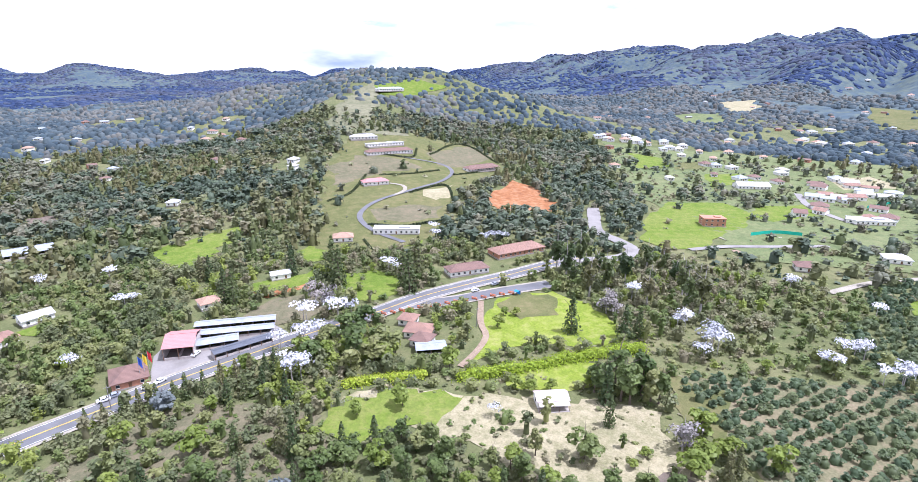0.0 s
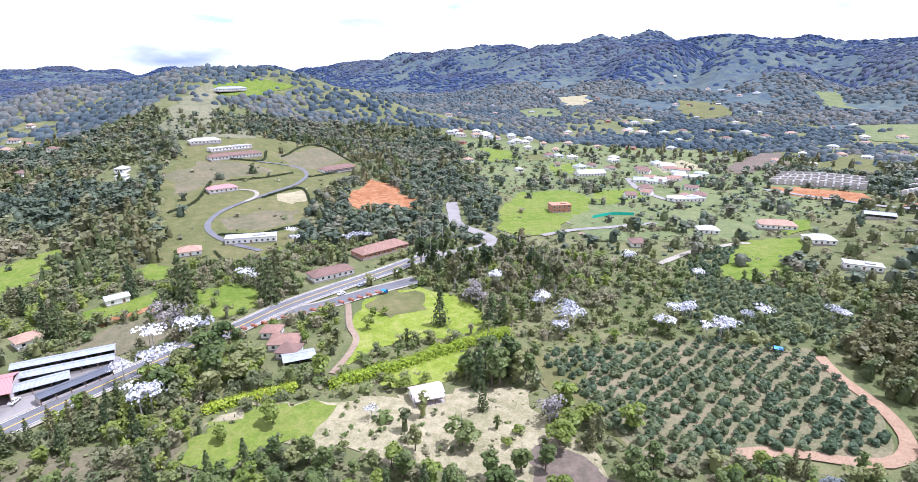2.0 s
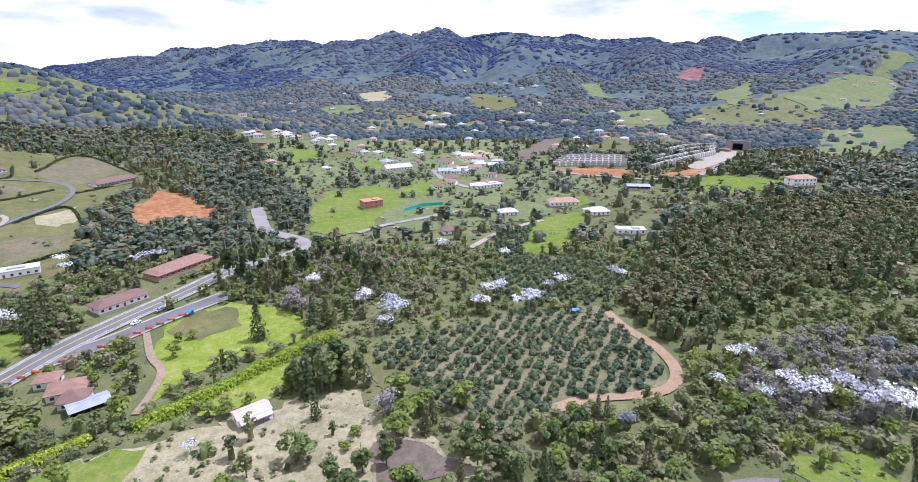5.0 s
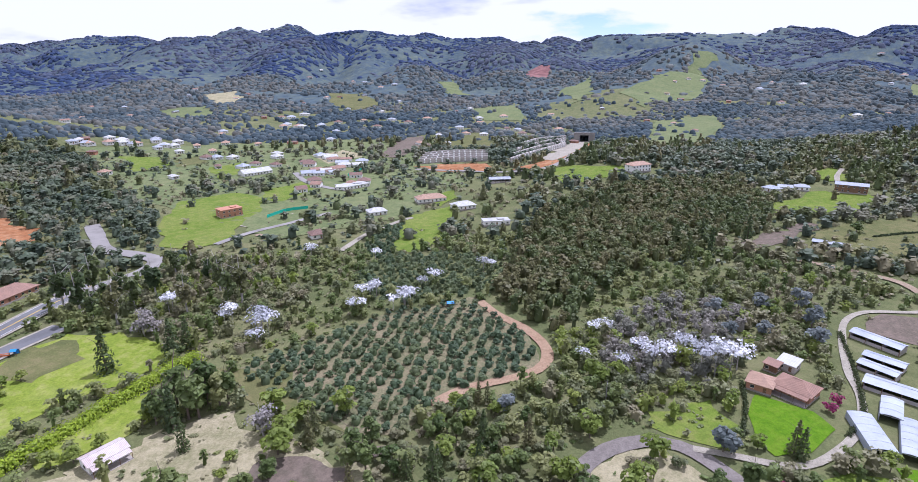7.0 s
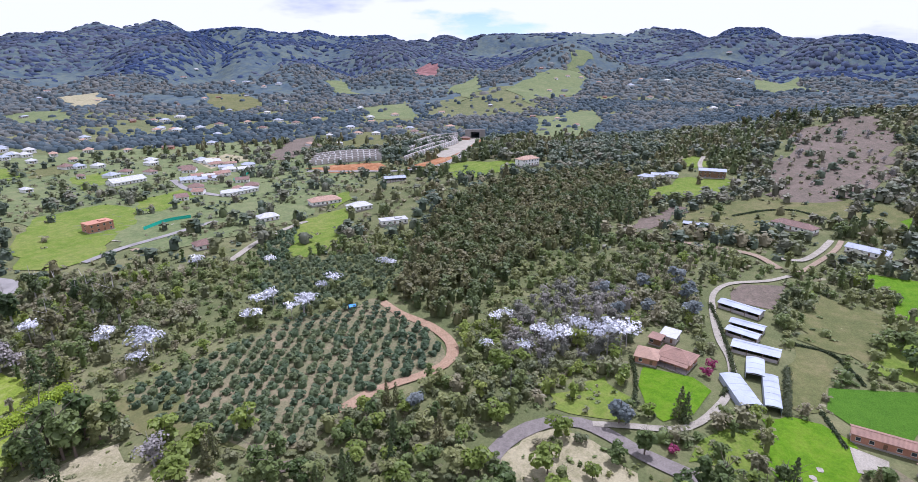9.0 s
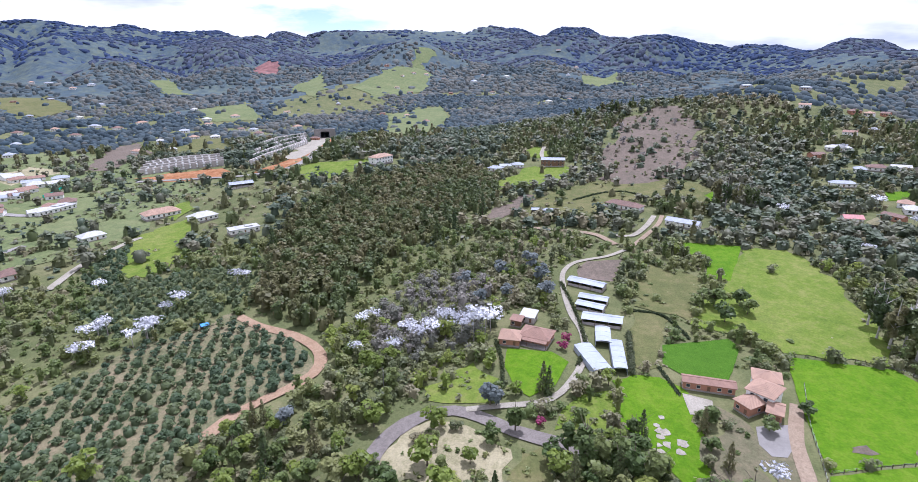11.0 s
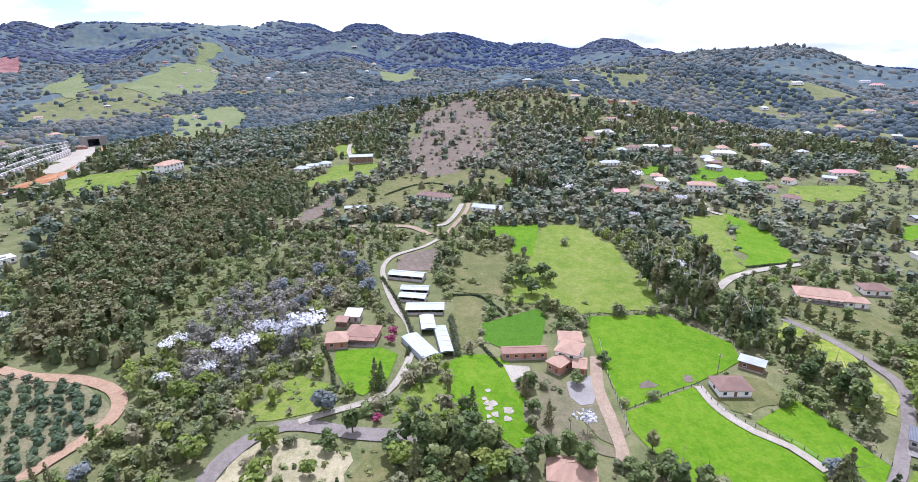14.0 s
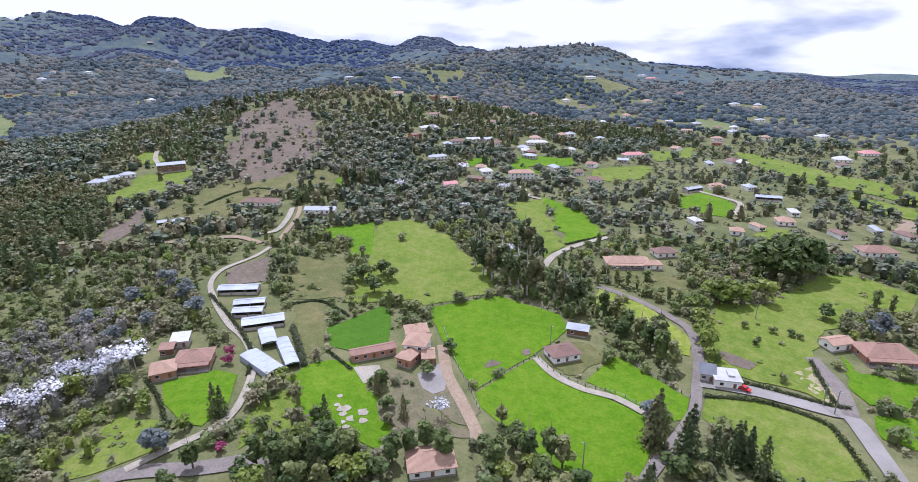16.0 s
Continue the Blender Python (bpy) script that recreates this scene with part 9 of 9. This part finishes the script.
fence([(206.6, -71.5), (206.3, -106.4), (179.1, -123.2)], "wire fence on wooden posts across pastures")
fence([(142.8, -66.1), (148.4, -80.0), (154.4, -96.1)], "wire fence between two pastures")
fence([(187.1, -72.1), (165.1, -67.4), (146.1, -65.0), (133.3, -63.0)], "wire fence along a dirt drive")
fence([(155.3, -95.9), (142.5, -96.3), (131.1, -101.9), (124.0, -108.7), (113.0, -112.6)], "pale wooden fence beside a path")
fence([(144.5, -125.2), (128.4, -127.3), (112.5, -130.1)], "wire fence behind a cottage")
fence([(88.6, -90.6), (97.5, -100.8), (109.5, -109.6)], "wire fence beside a lane")
fence([(-45.6, 156.0), (-36.3, 163.0), (-21.1, 170.1)], "wire fence above a meadow")
car(108.6, -149.9, 20, M_CARR, "red pickup parked beside a white building")
car(-119.8, 161.1, 40, M_CARW, "white car parked by the highway")
car(-117.8, 163.9, 40, M_CARG, "grey car parked by the highway")
car(-110.1, 169.6, 100, M_CARW, "white car parked by a hall")
car(-106.7, 173.0, 60, M_CARW, "white van parked in the farm yard")
car(-103.0, 192.5, 80, M_CARW, "white van beside a barn")
car(8.4, 256.6, 35, M_CARW, "white car on the highway")
car(18.8, 265.2, 35, M_CARG, "grey car on the highway")
utility_pole(88.4, -166.0, 9, "slim grey concrete utility pole")
utility_pole(92.5, -166.4, 9, "slim grey concrete utility pole")
utility_pole(99.2, -78.5, 9, "slim grey concrete utility pole")
utility_pole(144.1, -197.5, 9, "slim grey concrete utility pole")
utility_pole(-115.0, 157.2, 9, "slim grey concrete utility pole")
utility_pole(-66.8, 216.4, 9, "slim grey concrete utility pole")
utility_pole(149.4, 66.4, 9, "slim grey concrete utility pole")
utility_pole(158.9, -105.3, 9, "slim grey concrete utility pole")
utility_pole(8.1, 218.4, 9, "slim grey concrete utility pole")
flag_pole(-113.0, 174.9, M_FLAGY)
flag_pole(-112.3, 176.9, M_FLAGR)
flag_pole(-113.6, 173.0, M_FLAGB)
canopy_tent(171.9, 155.4, 3.2, M_TARP, "small blue tarpaulin shelter at an orchard edge")
canopy_tent(29.2, 253.1, 2.4, M_TARP, "small blue roadside kiosk")
round_hut(384.2, -167.8, 5.0)
terrace_wall([(412.4, 417.7), (445.7, 396.3), (467.7, 366.6)], 0)
terrace_wall([(424.0, 425.7), (456.5, 405.9), (478.2, 374.8)], 1)
terrace_wall([(436.6, 434.5), (468.4, 416.4), (489.8, 383.9)], 2)
terrace_wall([(449.6, 443.6), (481.2, 427.7), (502.7, 394.0)], 3)
terrace_wall([(463.2, 332.8), (527.4, 339.7), (616.1, 357.2)], 0)
terrace_wall([(492.2, 349.7), (564.6, 363.8), (639.2, 370.7)], 1)
terrace_wall([(531.7, 373.7), (602.1, 388.2), (664.7, 385.7)], 2)
terrace_wall([(578.8, 402.3), (638.3, 411.6), (692.8, 402.2)], 3)
tunnel_mouth(677.3, 365.4)
netting([(194.7, 351.4), (213.1, 356.2), (229.2, 351.8)])
netting([(328.9, 431.3), (344.1, 436.8), (360.6, 448.1)])
road_barrier(-37.9, 227.5, -35)
road_barrier(-34.0, 229.1, -35)
road_barrier(-30.1, 230.7, -35)
road_barrier(-26.1, 232.4, -35)
road_barrier(-22.0, 234.1, -35)
road_barrier(-17.9, 235.8, -35)
road_barrier(-13.8, 237.5, -35)
road_barrier(-9.6, 239.2, -35)
road_barrier(-5.3, 241.0, -35)
road_barrier(-1.0, 242.8, -35)
road_barrier(3.4, 244.6, -35)
road_barrier(7.8, 246.5, -35)
road_barrier(12.3, 248.3, -35)
road_barrier(16.9, 250.2, -35)
road_barrier(21.5, 252.1, -35)
road_barrier(26.2, 254.1, -35)

# ---- wild woods ----
DENSE = []


def dense(*poly):
    DENSE.append(np.asarray(poly, float))


dense((-138.9, 322.5), (-164.4, 425.4), (-159.2, 564.7), (-139.5, 584.0), (-120.5, 475.4), (-91.8, 344.5), (-78.4, 344.9), (-78.6, 312.3), (-101.1, 317.2), (-127.5, 302.0))
dense((-700.0, 600.0), (-700.0, 880.0), (-260.0, 1060.0), (-190.0, 800.0), (-300.0, 600.0))
dense((-358.3, 451.9), (-374.3, 574.6), (-217.2, 524.2), (-156.0, 366.7), (-192.5, 314.3), (-267.1, 328.5))
dense((557.2, -117.0), (684.5, -221.5), (962.1, -425.8), (1430.5, -911.9), (723.1, -573.2), (518.6, -441.0), (558.8, -321.6), (593.8, -233.5), (474.6, -119.1))
dense((-75.7, 846.5), (62.8, 813.7), (159.5, 701.7), (154.4, 481.1), (121.3, 453.2), (83.1, 494.4), (48.3, 606.9), (-4.1, 683.0), (-58.4, 646.2))
dense((55.0, 272.6), (102.4, 331.5), (127.6, 309.1), (144.9, 272.0), (119.2, 217.4), (88.7, 217.6), (70.9, 217.6), (53.6, 264.5))
dense((-11.1, 318.7), (11.0, 393.6), (72.8, 385.4), (71.3, 330.3), (36.4, 324.4), (-6.1, 307.9))
dense((252.5, 93.1), (286.7, 56.7), (279.0, 36.2), (225.2, 22.1), (212.8, 39.7), (222.1, 63.6), (205.0, 80.3))


def wood_chance(x, y, near):
    """How likely a wild tree is at each place."""
    r = np.hypot(x, y)
    n1 = fractal(x + 500, y - 300, 130, 3)
    n2 = fractal(x - 900, y + 700, 330, 3)
    p = np.where(r < 750, np.clip(0.95 + 0.8 * n1, 0.45, 1), np.clip(np.where(r < 2000, 0.86, 1.0) + 1.0 * n2 + 0.7 * fractal(x + 120, y + 640, 150, 2), 0.06, 1))
    for d in DENSE:
        lo, hi = d.min(0), d.max(0)
        m = (x > lo[0]) & (x < hi[0]) & (y > lo[1]) & (y < hi[1])
        k = np.where(m)[0]
        k = k[inside(d, x[k], y[k])]
        p[k] = 1.0
    return p * open_ground(x, y)


GREY_WOODS = [(187.5, 88.0), (214.0, 92.0), (244.0, 84.0), (252.0, 52.0), (206.0, 40.0), (180.0, 45.0), (168.0, 62.0), (172.0, 82.0)]
PINE_HILL = [(195.4, 146.7), (257.9, 180.4), (318.8, 199.0), (387.0, 194.6), (456.1, 161.2), (496.1, 131.3), (453.3, 83.5), (390.8, 74.7), (318.4, 88.0), (274.2, 107.2), (230.4, 108.7), (180.3, 101.4), (177.4, 116.8), (186.4, 132.5)]


def grow():
    # near: single trees and shrubs, the rest joined
    x, y, rng = scatter(5, 100, 330, 4.7)
    keep = rng.uniform(0, 1, len(x)) < wood_chance(x, y, True)
    x, y = x[keep], y[keep]
    pine = inside(PINE_HILL, x, y)
    r = np.hypot(x, y)
    order = np.argsort(r)
    sort = rng.uniform(0, 1, len(x))
    left = dict(broad=160, oak=80, pine=70, shrub=260, bright=80, blue=10)
    rest = []
    words = dict(broad="leafy dark green broadleaf tree in dense scrub", oak="upright green broadleaf tree among shrubs", pine="tall dark green pine on the slope",
                 shrub="low grey-green shrub on rough grass", bright="young tree with bright yellow-green leaves", blue="tree with dull blue-green foliage")
    for i in order:
        if pine[i]:
            continue
        u = sort[i]
        key = "shrub" if u < 0.42 else "broad" if u < 0.70 else "oak" if u < 0.84 else "bright" if u < 0.92 else "blue" if u < 0.93 else "pine"
        if left[key] > 0:
            left[key] -= 1
            size = rng.uniform(0.5, 1.05) if key in ("broad", "oak", "pine") else rng.uniform(0.8, 1.6)
            tree(key, x[i], y[i], size, words[key], "shrub" if key == "shrub" else "tree", "wild trees near the track")
        else:
            rest.append(i)
    rest = np.array(rest)
    x, y = x[rest], y[rest]
    tint = rough(x, y, 45) + rng.normal(0, 0.45, len(x))
    grey = inside(GREY_WOODS, x, y) & (rng.uniform(0, 1, len(x)) < 0.8)
    forest("grey_scrub", "grey half-leafless scrub trees on the slope", x[grey], y[grey], rng.uniform(0.7, 1.2, int(grey.sum())), [("round", 9, 7), ("low", 8, 5), ("round", 10, 8)], M_GREYSCRUB, 150, 0.045, 34, patch=30, spread=0.2, full=0.6)
    tint = np.where(grey, 99.0, tint)
    for nm, lb, k, mat, seed in (("near_woods", "dense mixed green woodland on the slopes", tint < 0.15, M_BROAD, 21), ("near_scrub", "dense olive scrub and young trees", (tint >= 0.15) & (tint < 0.95), M_SHRUB, 31),
                                 ("bright_scrub", "clumps of yellow-green young trees", (tint >= 0.95) & (tint < 50), M_BRIGHT, 32)):
        forest(nm, lb, x[k], y[k], rng.uniform(0.65, 1.25, int(k.sum())), [("round", 8.5, 7), ("low", 7, 4.6), ("tall", 9.5, 9), ("round", 9, 7)], mat, 120, 0.062, seed, patch=45, spread=0.2, full=0.62)
    # middle distance
    x, y, rng = scatter(6, 330, 780, 8.2)
    keep = rng.uniform(0, 1, len(x)) < wood_chance(x, y, False)
    x, y = x[keep], y[keep]
    pine = inside(PINE_HILL, x, y)
    con = rng.uniform(0, 1, len(x)) < np.where(fractal(x + 310, y + 90, 120, 2) + 0.3 * (x < -90) > 0.42, 0.7, 0.04)
    tint = rough(x, y, 90) + rng.normal(0, 0.25, len(x))
    for nm, lb, k, mat, seed in (("woods", "dense mixed green woodland with uneven crowns", ~con & ~pine & (tint < 0.45), M_WOODS_HAZED, 22), ("olive_woods", "olive green woodland with uneven crowns", ~con & ~pine & (tint >= 0.45), M_SHRUB, 33)):
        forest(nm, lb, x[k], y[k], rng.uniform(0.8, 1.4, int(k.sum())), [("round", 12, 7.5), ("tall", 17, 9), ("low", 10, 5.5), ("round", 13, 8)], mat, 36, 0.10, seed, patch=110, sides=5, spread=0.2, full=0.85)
    k = con & ~pine
    forest("pine_trees", "scattered dark conifers in the mixed woods", x[k], y[k], rng.uniform(0.7, 1.25, int(k.sum())),
           [("cone", 17, 12), ("round", 11, 9), ("tall", 16, 11)], M_PINE, 34, 0.085, 23, sides=5)
    # undergrowth: bushes, weeds and tussocks between the trees
    for seed, r0, r1, cell, n, leaf in ((12, 100, 300, 3.2, 10, 0.19), (13, 300, 720, 6.2, 4, 0.26)):
        x, y, rng = scatter(seed, r0, r1, cell)
        o = open_ground(x, y)
        keep = (rng.uniform(0, 1, len(x)) < np.where(o > 0.3, 0.75, o * 2.2)) & ~inside(PINE_HILL, x, y)
        x, y = x[keep], y[keep]
        tint = rough(x, y, 30) + rng.normal(0, 0.5, len(x))
        k = tint < 0.1
        forest("undergrowth", "olive bushes and weeds between the trees", x[k], y[k], rng.uniform(0.5, 1.3, int(k.sum())) * cell / 3, [("low", 3.6, 1.6), ("low", 3.0, 2.2)], M_SHRUB, n, leaf, seed + 30, full=0.5, sides=4, patch=35, spread=0.2)
        # the outer ring takes the woodland leaves with haze in their colour
        forest("undergrowth", "green bushes and tussocks between the trees", x[~k], y[~k], rng.uniform(0.5, 1.3, int((~k).sum())) * cell / 3, [("low", 3.6, 1.5), ("low", 2.8, 2.0)], M_BROAD if r1 < 400 else M_WOODS_HAZED, n, leaf, seed + 40, full=0.5, sides=4, patch=35, spread=0.2)
    # pine hill
    x, y, rng = scatter(9, 200, 800, 5.8)
    k = inside(PINE_HILL, x, y) & (open_ground(x, y) > 0.5)
    forest("pine_plantation", "dense dark green pine plantation on a hill", x[k], y[k], rng.uniform(0.9, 1.2, int(k.sum())),
           [("round", 10, 9.5), ("round", 9, 9), ("tall", 17, 10), ("round", 11, 9)], M_PINE, 104, 0.062, 24, patch=60, spread=0.22, full=0.7)
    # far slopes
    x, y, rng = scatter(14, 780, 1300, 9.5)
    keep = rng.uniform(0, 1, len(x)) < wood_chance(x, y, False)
    forest("hill_woods", "distant hillside woods, haze grey-blue mixed into their green", x[keep], y[keep], rng.uniform(0.85, 1.6, int(keep.sum())),
           [("round", 12, 7), ("low", 11, 5.5), ("round", 11, 8), ("low", 12, 6)], M_FAR_HAZE, 0, 0.15, 27, sink=1.0, patch=150, full=1.25, sides=5, spread=0.2)
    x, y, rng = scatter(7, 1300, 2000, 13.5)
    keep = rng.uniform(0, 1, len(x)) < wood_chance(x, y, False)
    forest("far_woods", "distant dark green hillside woods tinted with haze blue", x[keep], y[keep], rng.uniform(0.8, 1.6, int(keep.sum())),
           [("round", 19, 8), ("low", 19, 7), ("tall", 20, 11), ("low", 21, 7)], M_FAR_HAZE, 0, 0.15, 25, sink=1.5, patch=240, full=1.25, sides=5, spread=0.18)
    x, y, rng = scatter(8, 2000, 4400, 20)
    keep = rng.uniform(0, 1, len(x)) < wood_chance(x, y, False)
    forest("mountain_woods", "distant mountain woods with haze blue in their leaf colour", x[keep], y[keep], rng.uniform(0.75, 1.35, int(keep.sum())),
           [("low", 32, 7), ("low", 27, 9), ("low", 36, 7.5)], M_MOUNT_HAZE, 0, 0.28, 26, sink=2.0, patch=420, full=1.2, sides=4, spread=0.09)


grow()
settle()
